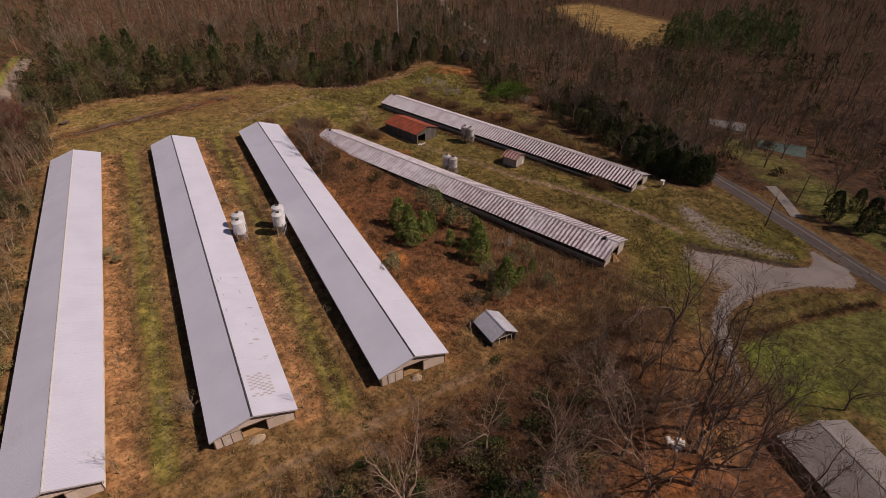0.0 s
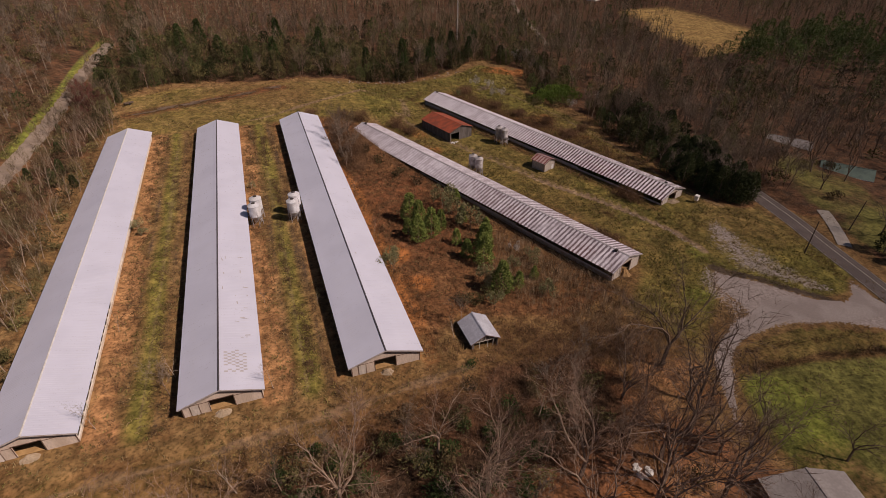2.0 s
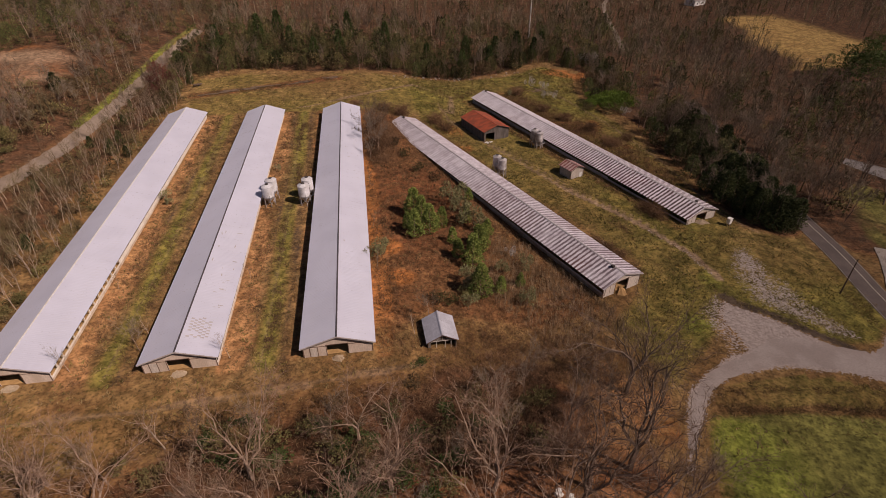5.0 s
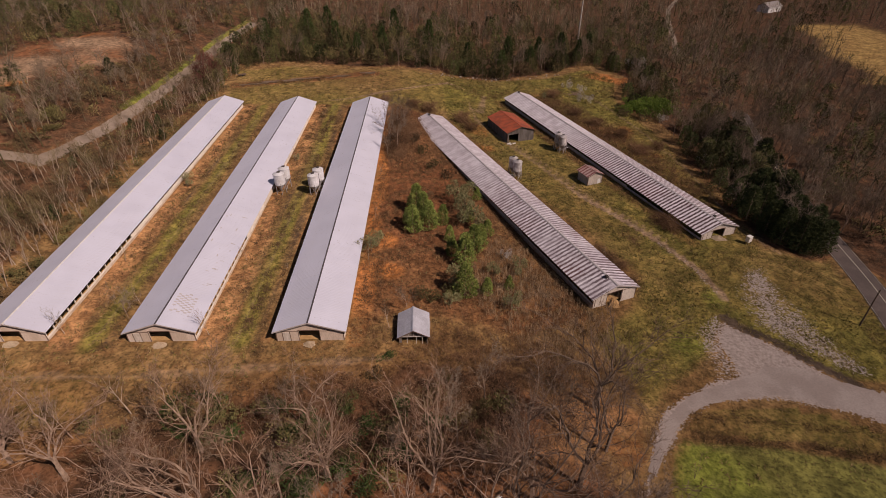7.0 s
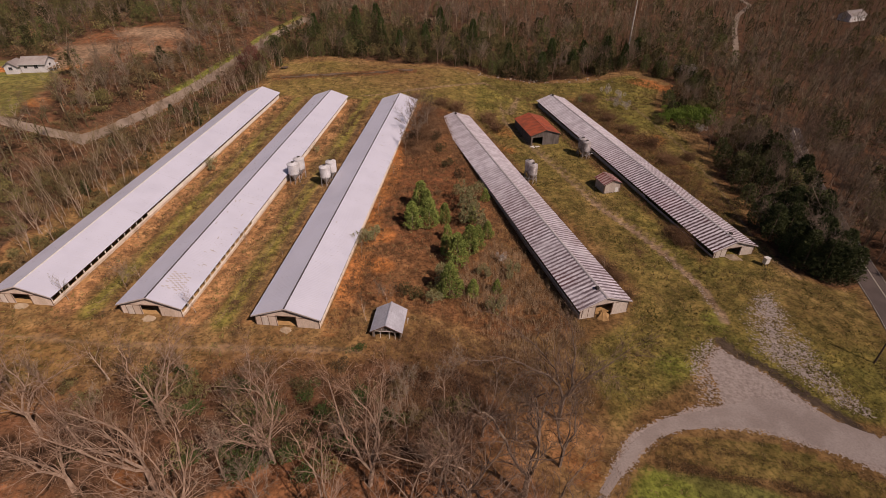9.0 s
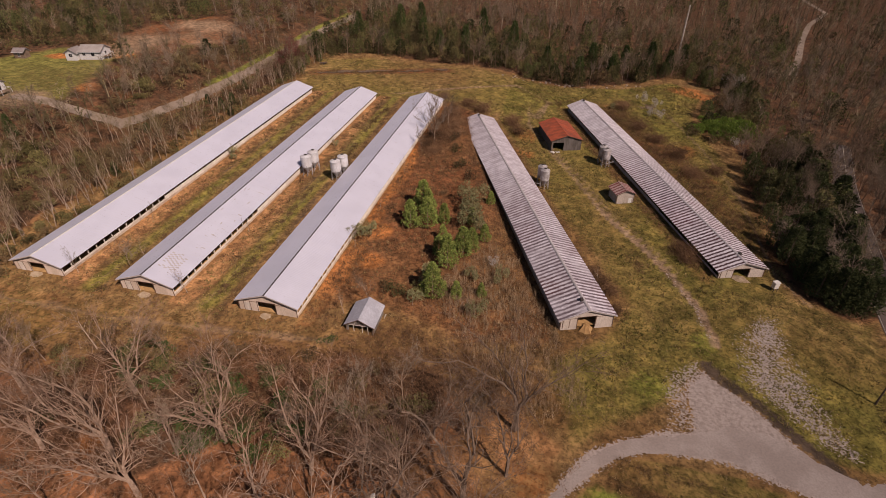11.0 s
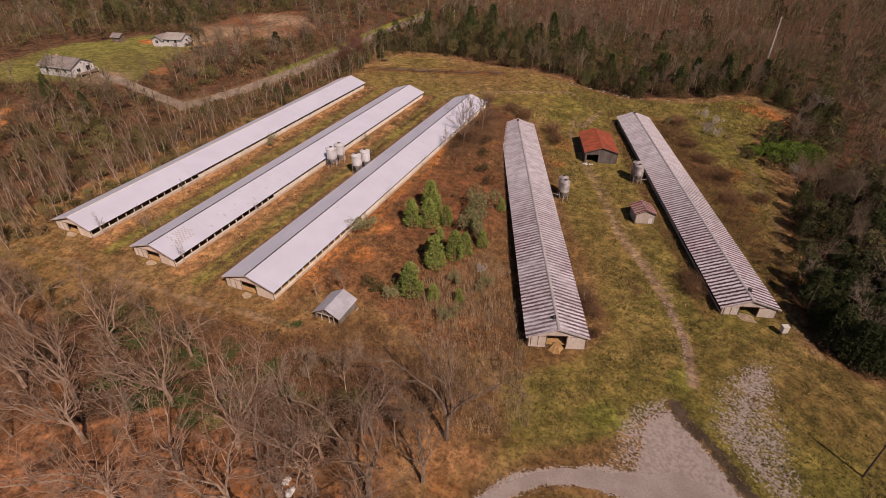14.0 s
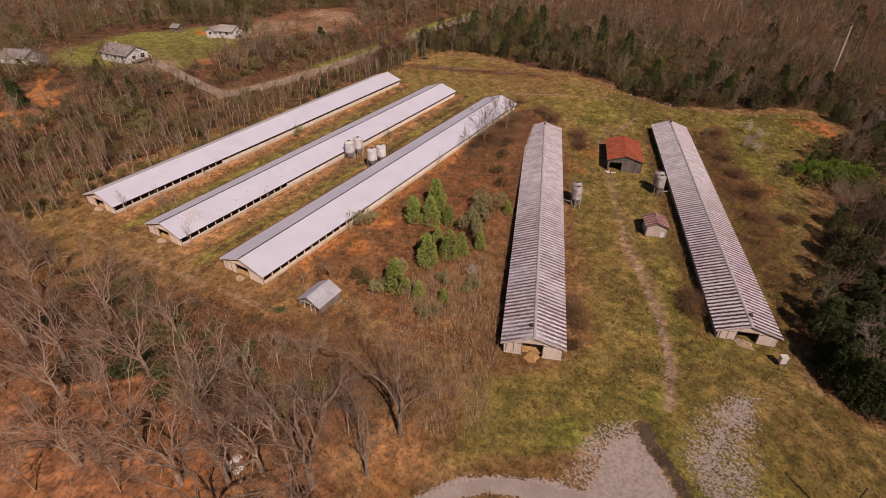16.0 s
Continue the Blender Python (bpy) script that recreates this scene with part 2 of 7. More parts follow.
TWIG_RED = foliage("reddish_bare_twigs", (0.118, 0.080, 0.052), (0.265, 0.186, 0.124), 0.75, 0.36, (0.310, 0.235, 0.175))
TWIG_GREY = foliage("grey_bare_twigs", (0.142, 0.085, 0.055), (0.285, 0.186, 0.120), vary=0.4, other=(0.220, 0.172, 0.082))
TWIG_DARK = foliage("dark_bare_twigs", (0.120, 0.078, 0.055), (0.265, 0.175, 0.125), vary=0.25)
TWIG_PALE = foliage("pale_bare_twigs", (0.160, 0.092, 0.062), (0.335, 0.215, 0.150), vary=0.25)
BUD_RED = foliage("red_budding_twigs", (0.16, 0.055, 0.042), (0.26, 0.11, 0.08), vary=0.3)
CEDAR = foliage("cedar_needles", (0.030, 0.042, 0.015), (0.115, 0.126, 0.046), 0.8, 0.45)
FAR_GREEN = foliage("far_evergreen_needles", (0.036, 0.046, 0.016), (0.135, 0.140, 0.048), 0.8, 0.6, (0.165, 0.132, 0.056))
PLANTED = foliage("planted_pine_needles", (0.055, 0.090, 0.022), (0.155, 0.190, 0.056), 0.8, 0.35)
PINE = foliage("pine_needles", (0.035, 0.055, 0.016), (0.10, 0.125, 0.038), 0.8, 0.3)
YOUNG = foliage("young_pine_needles", (0.120, 0.165, 0.036), (0.340, 0.380, 0.098), 0.8, 0.25)
PALE_GREEN = foliage("pale_spring_leaves", (0.19, 0.18, 0.075), (0.38, 0.35, 0.18), 0.8, 0.3)
BLOSSOM = foliage("white_blossom", (0.36, 0.31, 0.27), (0.60, 0.54, 0.49), vary=0.2)
OLIVE = foliage("olive_brush", (0.085, 0.076, 0.028), (0.235, 0.195, 0.078), 0.85, 0.5, (0.205, 0.130, 0.070))
BRIGHT_SHRUB = foliage("bright_green_shrub", (0.080, 0.135, 0.018), (0.240, 0.320, 0.055), 0.8, 0.35)
BRUSH = foliage("brown_brush", (0.140, 0.072, 0.038), (0.28, 0.160, 0.088), vary=0.45)
STRAW = foliage("straw_grass", (0.17, 0.108, 0.046), (0.37, 0.260, 0.125), vary=0.35)
REED = foliage("tall_dead_grass", (0.25, 0.165, 0.095), (0.46, 0.325, 0.205), vary=0.35)
GREEN_TUFT = foliage("green_grass_tufts", (0.105, 0.098, 0.028), (0.245, 0.202, 0.062), 0.85, 0.5, (0.310, 0.225, 0.085), 7.0)
STONE_PALE = two_tone("pale_rubble", (0.45, 0.37, 0.31), (0.34, 0.27, 0.22), 0.6, 0.9)


# ------------------------------------------------------------ building helpers
def ss(a, b, x):
    t = np.clip((np.asarray(x, float) - a) / (b - a), 0, 1)
    return t * t * (3 - 2 * t)


def height(x, y):
    """The lie of the land."""
    x, y = np.asarray(x, float), np.asarray(y, float)
    h = -3.7 * ss(6, 52, x) + 1.0 * ss(20, 140, y) * (1 - ss(8, 60, x)) - 0.8 * ss(0, -20, y)
    # the hollow in which the gravel drive lies
    h = h - 0.9 * ss(28, 8, y) * (1 - 0.8 * ss(0, -20, y)) * ss(57, 70, x) * (1 - 0.7 * ss(103, 114, x))
    h = h - 3.0 * ss(90, 135, x) - 9 * ss(135, 230, x)
    h = h + 12 * ss(-61, -118, x) + 3 * ss(125, 215, y) * ss(-20, -70, x)
    return h


def ground_z(x, y):
    return float(height(x, y))


LATTICE = np.random.RandomState(3).rand(256, 256)


def value_noise(x, y, size):
    x, y = np.asarray(x, float) / size + 100, np.asarray(y, float) / size + 100
    i, j = np.floor(x).astype(int), np.floor(y).astype(int)
    u, v = x - i, y - j
    u, v = u * u * (3 - 2 * u), v * v * (3 - 2 * v)
    p = lambda a, b: LATTICE[a % 256, b % 256]
    return (p(i, j) * (1 - u) + p(i + 1, j) * u) * (1 - v) + (p(i, j + 1) * (1 - u) + p(i + 1, j + 1) * u) * v


def line_distance(x, y, pts):
    """Distance from each point to a polyline."""
    best = np.full(np.shape(x), 1e9)
    for (ax, ay), (bx, by) in zip(pts, pts[1:]):
        dx, dy = bx - ax, by - ay
        t = np.clip(((x - ax) * dx + (y - ay) * dy) / (dx * dx + dy * dy), 0, 1)
        best = np.minimum(best, np.hypot(x - ax - t * dx, y - ay - t * dy))
    return best


def inside(x, y, pts):
    """Signed distance to an outline, positive inside."""
    x, y = np.asarray(x, float), np.asarray(y, float)
    d = line_distance(x, y, list(pts) + [pts[0]])
    odd = np.zeros(np.shape(x), bool)
    for (ax, ay), (bx, by) in zip(pts, list(pts[1:]) + [pts[0]]):
        if ay != by:
            odd ^= ((ay > y) != (by > y)) & (x < (bx - ax) * (y - ay) / (by - ay) + ax)
    return np.where(odd, d, -d)


def mesh_of(name, verts, faces, material):
    """A mesh from arrays; all faces have the same number of corners."""
    verts, faces = np.asarray(verts, np.float32), np.asarray(faces, np.int32)
    me = bpy.data.meshes.new(name)
    me.vertices.add(len(verts))
    me.vertices.foreach_set("co", verts.ravel())
    k = faces.shape[1]
    me.loops.add(faces.size)
    me.loops.foreach_set("vertex_index", faces.ravel())
    me.polygons.add(len(faces))
    me.polygons.foreach_set("loop_start", np.arange(0, faces.size, k, dtype=np.int32))
    me.polygons.foreach_set("use_smooth", np.zeros(len(faces), bool))
    me.update(calc_edges=True)
    if material:
        me.materials.append(material)
    return me


def mesh_bm(name, bm, material):
    me = bpy.data.meshes.new(name)
    bmesh.ops.recalc_face_normals(bm, faces=bm.faces)
    bm.to_mesh(me)
    bm.free()
    me.materials.append(material)
    return me


def part(name, shape, material, parent, label="", m=None):
    """One mesh object under a thing or under a part."""
    me = mesh_bm(name, shape, material) if isinstance(shape, bmesh.types.BMesh) else shape
    ob = new(name, me)
    ob.parent = parent
    if m is not None:
        ob.matrix_local = m
    if label:
        ob["label"] = label
    return ob


def thing(name, m, label, category, group="", kind=""):
    """An empty at the base of a thing, that carries its parts."""
    ob = new(name)
    ob.empty_display_size = 0.5
    ob.matrix_world = m
    return tagged(ob, label, category, group, kind)


def box(bm, x0, x1, y0, y1, z0, z1, bevel=0.0):
    vs = [bm.verts.new(p) for p in ((x0, y0, z0), (x1, y0, z0), (x1, y1, z0), (x0, y1, z0),
                                    (x0, y0, z1), (x1, y0, z1), (x1, y1, z1), (x0, y1, z1))]
    fs = [bm.faces.new([vs[i] for i in f]) for f in ((3, 2, 1, 0), (4, 5, 6, 7), (0, 1, 5, 4), (1, 2, 6, 5), (2, 3, 7, 6), (3, 0, 4, 7))]
    if bevel:
        bmesh.ops.bevel(bm, geom=list({e for f in fs for e in f.edges}), offset=bevel, segments=1, affect="EDGES")
    return bm


def boxes(*rows, bevel=0.0):
    bm = bmesh.new()
    for r in rows:
        box(bm, *r, bevel=bevel)
    return bm


def prism(bm, outline, y0, y1):
    """An outline in x and z drawn out along y."""
    a = [bm.verts.new((x, y0, z)) for x, z in outline]
    b = [bm.verts.new((x, y1, z)) for x, z in outline]
    n = len(a)
    bm.faces.new(a)
    bm.faces.new(b[::-1])
    for i in range(n):
        bm.faces.new((a[i], b[i], b[(i + 1) % n], a[(i + 1) % n]))
    return bm


def tube(bm, p0, p1, r0, r1, sides=8, cap=True):
    p0, p1 = Vector(p0), Vector(p1)
    d = (p1 - p0).normalized()
    u = d.orthogonal().normalized()
    v = d.cross(u)
    ring = []
    for p, r in ((p0, r0), (p1, r1)):
        ring.append([bm.verts.new(p + (u * math.cos(a) + v * math.sin(a)) * r) for a in (2 * math.pi * i / sides for i in range(sides))])
    for i in range(sides):
        j = (i + 1) % sides
        bm.faces.new((ring[0][i], ring[0][j], ring[1][j], ring[1][i]))
    if cap:
        bm.faces.new(ring[0][::-1])
        bm.faces.new(ring[1])
    return bm


def lathe(profile, sides=20):
    """A shape turned about z from rows of radius and height."""
    bm = bmesh.new()
    rings = []
    for r, z in profile:
        rings.append([bm.verts.new((r * math.cos(a), r * math.sin(a), z)) for a in (2 * math.pi * i / sides for i in range(sides))])
    for lo, hi in zip(rings, rings[1:]):
        for i in range(sides):
            j = (i + 1) % sides
            bm.faces.new((lo[i], lo[j], hi[j], hi[i]))
    bm.faces.new(rings[0][::-1])
    bm.faces.new(rings[-1])
    return bm


def placed(a, b):
    """The pose whose y runs from a to b along the ground, x to its right."""
    a, b = Vector(a), Vector(b)
    d = (b - a).normalized()
    s = Vector((d.y, -d.x, 0)).normalized()
    u = s.cross(d)
    m = Matrix((s, d, u)).transposed().to_4x4()
    m.translation = a
    return m


def turned(x, y, deg, z=None):
    return pose(x, y, ground_z(x, y) if z is None else z, 0, 0, deg)


# ------------------------------------------------------------ the land
CLEARING = [(-70, -24), (-68, 30), (-66, 90), (-62, 130), (-64, 172), (-37, 184), (-10, 181), (27, 176), (53, 172), (74, 177),
            (103, 199), (113, 181), (101, 140), (108, 110), (106, 85), (105, 56), (108, 37), (114, 31), (122, 34), (132, 22), (122, -60),
            (68, -62), (55, -29), (47, -9), (37, 2), (18, -5), (4, -7), (-20, -14), (-40, -22)]
DRIVE = [(80.2, 4.5), (83.8, 9.2), (86.6, 6.6), (89.6, 3.4), (93.0, -0.4), (96.6, -4.6), (100.4, -7.4), (106, -8.4), (113, -3), (111, -16), (106, -18.6),
         (99.4, -15.9), (93, -13), (86.5, -11.2), (80.1, -10.7), (73.4, -10.8), (68.4, -12.8), (64.4, -16.5), (61.3, -20.5), (58.6, -24.5), (55.6, -29.2),
         (54.2, -28.8), (55.9, -25.5), (59.9, -18.5), (63.1, -14), (67.8, -10), (74, -6.8), (79.6, -6.0), (80.4, -2)]
SPARSE = [(90.1, 15.8), (96.1, 27.4), (101.0, 28.6), (100.6, 19), (102.2, 10), (102.0, 3.2), (104.5, -3.2), (100.2, -3.0), (95.7, 2.8), (91.2, 9.4)]
APRON = [(76.4, -5.6), (75.6, 1), (77.6, 7.0), (82.6, 11.6), (86.4, 9.6), (83, 3), (82, -5)]
BANK = [(66.6, -15.6), (73.5, -12.4), (82.1, -11.5), (90.1, -13.8), (98.3, -17.1), (108, -21), (110, -26), (95.7, -21.6), (90.3, -21.1), (82.7, -19.8), (74.6, -18.9), (68.5, -18.2)]
LEFT_ROAD = [(-78.4, 250), (-79.2, 222), (-79.8, 195), (-80.4, 165), (-81.2, 138), (-81.8, 114), (-83.2, 92), (-86.0, 74), (-87.4, 65)]
FAR_LANE = [(253, 620), (253, 552), (251, 469), (223, 416), (200, 354), (175, 277), (160, 234)]
A_DRIVE = [(-87.5, 68), (-100, 65), (-113, 65.4), (-126, 66.5)]
FIELD = [(255, 204), (286, 207), (347, 254), (348, 322), (308, 368), (285, 314), (271, 266)]
YARD_A = [(-105, 62), (-107, 80), (-114, 98), (-128, 122), (-160, 124), (-184, 90), (-186, 54), (-160, 42), (-140, 44), (-126, 52)]
BARE_RISE = [(-152, 148), (-130, 186), (-104, 174), (-99, 154), (-112, 124), (-128, 116), (-146, 130)]
B_DRIVE = [(126.5, 9.0), (130.2, 13.0), (134.4, 19.4), (137.6, 25.0)]
HOUSES_X = ((-53.0, -54.6), (-25.7, -27.1), (1.65, 0.2))


def build_ground():
    def lines(a, b, step, lo, hi):
        """Fine lines from a to b, and ever wider ones out to lo and hi."""
        mid = list(np.arange(a, b + step / 2, step))
        out, s, v = [], step, b
        while v < hi:
            s *= 1.16
            v += s
            out.append(v)
        pre, s, v = [], step, a
        while v > lo:
            s *= 1.16
            v -= s
            pre.append(v)
        return np.array(pre[::-1] + mid + out)

    xs, ys = lines(-125, 140, 1.2, -3500, 3500), lines(-62, 205, 1.2, -2500, 4500)
    gx, gy = np.meshgrid(xs, ys)
    x, y = gx.ravel(), gy.ravel()
    z = height(x, y)
    rough = (value_noise(x, y, 9) - 0.5) * 0.25 + (value_noise(x, y, 2.6) - 0.5) * 0.10
    near_house = np.zeros_like(x)
    for x0, x1 in HOUSES_X:
        near_house = np.maximum(near_house, 1 - ss(7, 9, np.abs(x - (x0 + (x1 - x0) * y / 125))) )
    calm = 1 - np.maximum(np.maximum(near_house, ss(-2, 0, inside(x, y, DRIVE))), 1 - ss(3.5, 6, line_distance(x, y, ROAD)))
    z = z + rough * calm
    # a shallow ditch along the road, and a bank under the lawn
    z -= 0.5 * np.exp(-((line_distance(x, y, ROAD) - 6.2) / 1.4) ** 2) * ss(-10, 5, y) * ss(2.5, 6, line_distance(x, y, B_DRIVE))
    ni, nj = len(xs), len(ys)
    idx = np.arange(ni * nj).reshape(nj, ni)
    faces = np.stack([idx[:-1, :-1], idx[:-1, 1:], idx[1:, 1:], idx[1:, :-1]], -1).reshape(-1, 4)
    me = mesh_of("ground", np.stack([x, y, z], -1), faces, GROUND)
    me.polygons.foreach_set("use_smooth", np.ones(len(faces), bool))

    n1, n2 = value_noise(x, y, 7.0), value_noise(x, y, 22.0)
    n3 = value_noise(x + 300, y + 90, 13.0)
    blur = (n1 - 0.5) * 4 + (n2 - 0.5) * 6
    clear = inside(x, y, CLEARING) + blur
    litter = 1 - ss(-6, 0, clear)
    field = ss(-4, 4, inside(x, y, FIELD))
    lawn = ss(-3, 6, inside(x, y, YARD_A) + blur) * (0.5 + 0.45 * n2)
    lawn = np.maximum(lawn, ss(0, 3, inside(x, y, [(62, -21), (65.5, -17.5), (80, -19), (98, -23), (112, -28), (108, -62), (94, -100), (66, -108), (48, -70), (58, -32)]) + blur * ss(-24, -40, y) * 1.5) * (1 - 0.62 * ss(0.42, 0.7, n3) * ss(-26, -34, y)))
    lawn = np.maximum(lawn, 0.75 * ss(-2, 3, inside(x, y, [(126, -30), (131, 8), (150, 28), (162, 20), (150, -30)]) + blur))
    lawn = np.maximum(lawn, (0.35 + 0.4 * n1) * ss(-3, 4, inside(x, y, [(129, 8), (138, 32), (150, 54), (166, 62), (172, 44), (166, 24), (152, -10)]) + blur))
    lawn = np.maximum(lawn, 0.95 * ss(2.4, 0.9, line_distance(x, y, [(-81.8, 250), (-82.8, 214), (-83.3, 188), (-84.2, 150), (-85.4, 112)])))
    # the strips of bare clay beside the long houses
    clay, weeds, green = np.zeros_like(x), np.zeros_like(x), np.zeros_like(x)
    along = ss(-6, 1, y) * (1 - ss(126, 132, y))
    for k, (x0, x1) in enumerate(HOUSES_X):
        off = x - (x0 + (x1 - x0) * y / 125)
        right = ss(5.5, 6.5, off) * (1 - ss(9.3, 11.5, off + (n1 - 0.5) * 3))
        left = ss(-9.6, -8.2, off + (n1 - 0.5) * 2) * (1 - ss(-7, -6, off))
        clay = np.maximum(clay, along * np.maximum(right * (0.66 if k < 2 else 0.78), left * (0.5 if k else 0.1)) * (0.30 + 0.55 * n1 + 0.45 * n3))
        if k < 2:
            mid = np.exp(-((off - 14.0 + (n2 - 0.5) * 2) / 2.3) ** 2)
            green = np.maximum(green, along * mid * (0.6 + 0.35 * n3))
    between = inside(x, y, [(9, 0), (9, 126), (20, 120), (26, 95), (56, 20), (58, 8), (40, 3), (20, 8)]) + blur * 0.5
    weeds = np.maximum(weeds, ss(-3, 3, between) * (0.45 + 0.5 * n2))
    clay = np.maximum(clay, ss(-3, 3, between) * (0.40 * (n1 > 0.55) * n2 + 0.06))
    # grass on the lower side
    low = inside(x, y, [(66, 14), (70, 24), (29, 119), (28, 172), (74, 175), (98, 190), (108, 178), (98, 140), (105, 105), (104, 56), (107, 37),
                        (115, 33), (122, 34), (119, 4), (110, -6), (98, -4), (84, 8), (78, 2), (66, -9), (61, -14), (56, 4)]) + blur * 0.4
    green = np.maximum(green, ss(-3, 2, low) * (0.44 + 0.42 * n2))
    green = np.maximum(green, 0.50 * ss(-4, 4, inside(x, y, [(-62, 129), (-62, 168), (-35, 180), (20, 176), (60, 172), (40, 140), (25, 122), (10, 129)]) + blur) * (0.55 + 0.6 * n2))
    green = np.maximum(green, 0.55 * ss(-4, 4, inside(x, y, [(-60, -4), (-10, -3), (14, -3), (-8, -10), (-40, -19), (-66, -18)]) + blur) * (0.3 + n2))
    # bare ground along the lower long house, and on the rise behind it
    h5 = line_distance(x, y, [(104, 44), (68, 146)])
    weeds = np.maximum(weeds, ss(10.5, 4.5, h5 + blur * 0.5) * (0.5 + 0.35 * n1) * ss(36, 52, y))
    h5l = line_distance(x, y, [(88.5, 38), (50.5, 143)])
    weeds = np.maximum(weeds, ss(3.4, 1.4, h5l) * 0.6)
    for cx, cy, r, a in ((104, 180, 17, 1.0), (114, 181, 9, 0.9), (90, 180, 7, 0.5), (100, 68, 5, 0.75), (97, 90, 5, 0.55), (93, 112, 6, 0.5), (-120, 26, 8, 0.6),
                         (-150, 133, 8, 0.6), (-158, 108, 6, 0.5), (-117, 160, 18, 0.3), (-98, 84, 8, 0.5), (-106, 8, 8, 0.8), (12, 95, 5, 0.7),
                         (13, 60, 4, 0.8), (12.5, 35, 4, 0.8), (14, 22, 3, 0.7), (42, 95, 5, 0.6), (38, 112, 5, 0.5), (-99, 120, 7, 0.5), (-108, 140, 9, 0.4),
                         (30, -35, 9, 0.6), (52, -16, 7, 0.5), (42, -28, 6, 0.5), (-10, -31, 6, 0.5), (66, 22, 3, 0.4)):
        clay = np.maximum(clay, a * ss(r * 1.25, r * 0.1, np.hypot(x - cx, y - cy) + blur * 1.1 + (n3 - 0.5) * r * 0.9))
    green = np.maximum(green, 0.75 * ss(5, 1, np.hypot(x - 74, (y - 4) * 0.7) + blur * 0.3))
    worn = np.maximum.reduce([
        (0.84 - 0.26 * ss(50, 80, y)) * ss(1.5, 0.5, line_distance(x, y, [(38, 140), (40, 120), (55, 88), (67, 60.4), (74.4, 49), (80.7, 37.4), (85.4, 26), (87, 16)])),
        0.5 * ss(1.2, 0.4, line_distance(x, y, [(41, 121), (57, 89), (69, 61.4), (76.4, 50), (82.7, 38.4)])),
        0.58 * ss(1.3, 0.4, line_distance(x, y, [(90, 150), (100, 110), (103.9, 81.7), (104.1, 59.3), (104.2, 43.6), (108.8, 34)])),
        0.66 * ss(2.4, 0.6, line_distance(x, y, [(-30, 128), (-10, 135), (15, 150), (30, 163), (45, 150), (42, 130)]) + blur * 0.2),
        0.5 * ss(1.6, 0.5, line_distance(x, y, [(-60, -8), (-30, -8), (-2, -6), (16, -4)]) + blur * 0.3),
        0.45 * ss(1.3, 0.4, line_distance(x, y, [(-38.5, 0), (-39.5, 124)])), 0.45 * ss(1.3, 0.4, line_distance(x, y, [(-12.3, 0), (-13.3, 124)]))])
    gravel = 1.05 * ss(-1.2, 1.8, inside(x, y, DRIVE) + (n1 - 0.5) * 1.2)
    gravel = np.maximum(gravel, (0.34 + 0.28 * n1) * ss(-3.2, 2.6, inside(x, y, SPARSE) + blur * 0.4))
    gravel = np.maximum(gravel, (0.38 + 0.26 * n3) * ss(-2.4, 1.8, inside(x, y, APRON) + blur * 0.3))
    gravel = np.maximum(gravel, 0.62 * ss(2.4, 0.4, line_distance(x, y, [(97.5, 24), (95.6, 17), (94.3, 11), (96.4, 5), (100.4, 0.4), (104.0, -3.6)])))
    gravel = np.maximum(gravel, 0.44 * ss(1.3, 0.3, line_distance(x, y, [(80.0, 37.5), (84.2, 28.5), (85.9, 18.8)])))
    rut = line_distance(x, y, [(84.3, 10.8), (86.9, 7.4), (90.8, 4.2), (93.3, 1.2), (96.2, -2.8), (99.0, -5.6), (102.2, -8.8)])
    gravel *= 1 - ss(1.9, 0.8, rut) * 0.75
    wet = (0.86 - 0.3 * ss(97, 103, x)) * ss(2.1, 0.8, rut + (n1 - 0.5) * 0.8)
    for x0, x1 in HOUSES_X[:2]:
        off = x - (x0 + (x1 - x0) * y / 125) + (n2 - 0.5) * 1.6
        for c0, w0, a0 in ((11.2, 1.0, 0.5), (16.9, 1.3, 0.52)):
            wet = np.maximum(wet, along * a0 * (0.55 + 0.8 * n1) * np.exp(-((off - c0) / w0) ** 2))
    wet = np.maximum(wet, 0.55 * ss(0.8, 0.3, line_distance(x, y, [(66.5, -12.2), (63.3, -15.3), (60.6, -19.6), (57.6, -24.6)]) + (n1 - 0.5)))
    green = np.maximum(green, 0.9 * ss(4.2, 1.2, np.hypot((x - 84.6) * 0.9, (y - 15.6) * 0.7) + blur * 0.2))
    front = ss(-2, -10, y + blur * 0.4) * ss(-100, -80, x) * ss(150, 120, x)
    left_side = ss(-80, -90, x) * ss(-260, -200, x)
    deep_and_shade = ss(-1, -6, clear) * (1 - front) * (1 - 0.3 * left_side) * (1 - 0.35 * ss(120, 150, x) * ss(120, 80, y))
    # floor of the near thicket, dark, with the shade there put into its colour
    deep_and_shade = np.maximum(deep_and_shade, 0.85 * ss(-30, -22, y + blur * 0.5 + 11 * ss(12, -4, x)) * ss(4, 0, y) * ss(-100, -90, x) * ss(46, 34, x))
    # pale sandy strips beside the houses, bare ground about the homes, and fresh grass
    sand = np.zeros_like(x)
    for k, (x0, x1) in enumerate(HOUSES_X):
        off = x - (x0 + (x1 - x0) * y / 125)
        sand = np.maximum(sand, along * ss(5.5, 6.5, off) * ss(12.2, 9.0, off + (n1 - 0.5) * 3) * (0.5 + 0.45 * n3) * (1.0 if k < 2 else 0.45))
        sand = np.maximum(sand, 0.45 * along * ss(-11, -9, off) * ss(-6, -7.5, off) * (0.4 + n1))
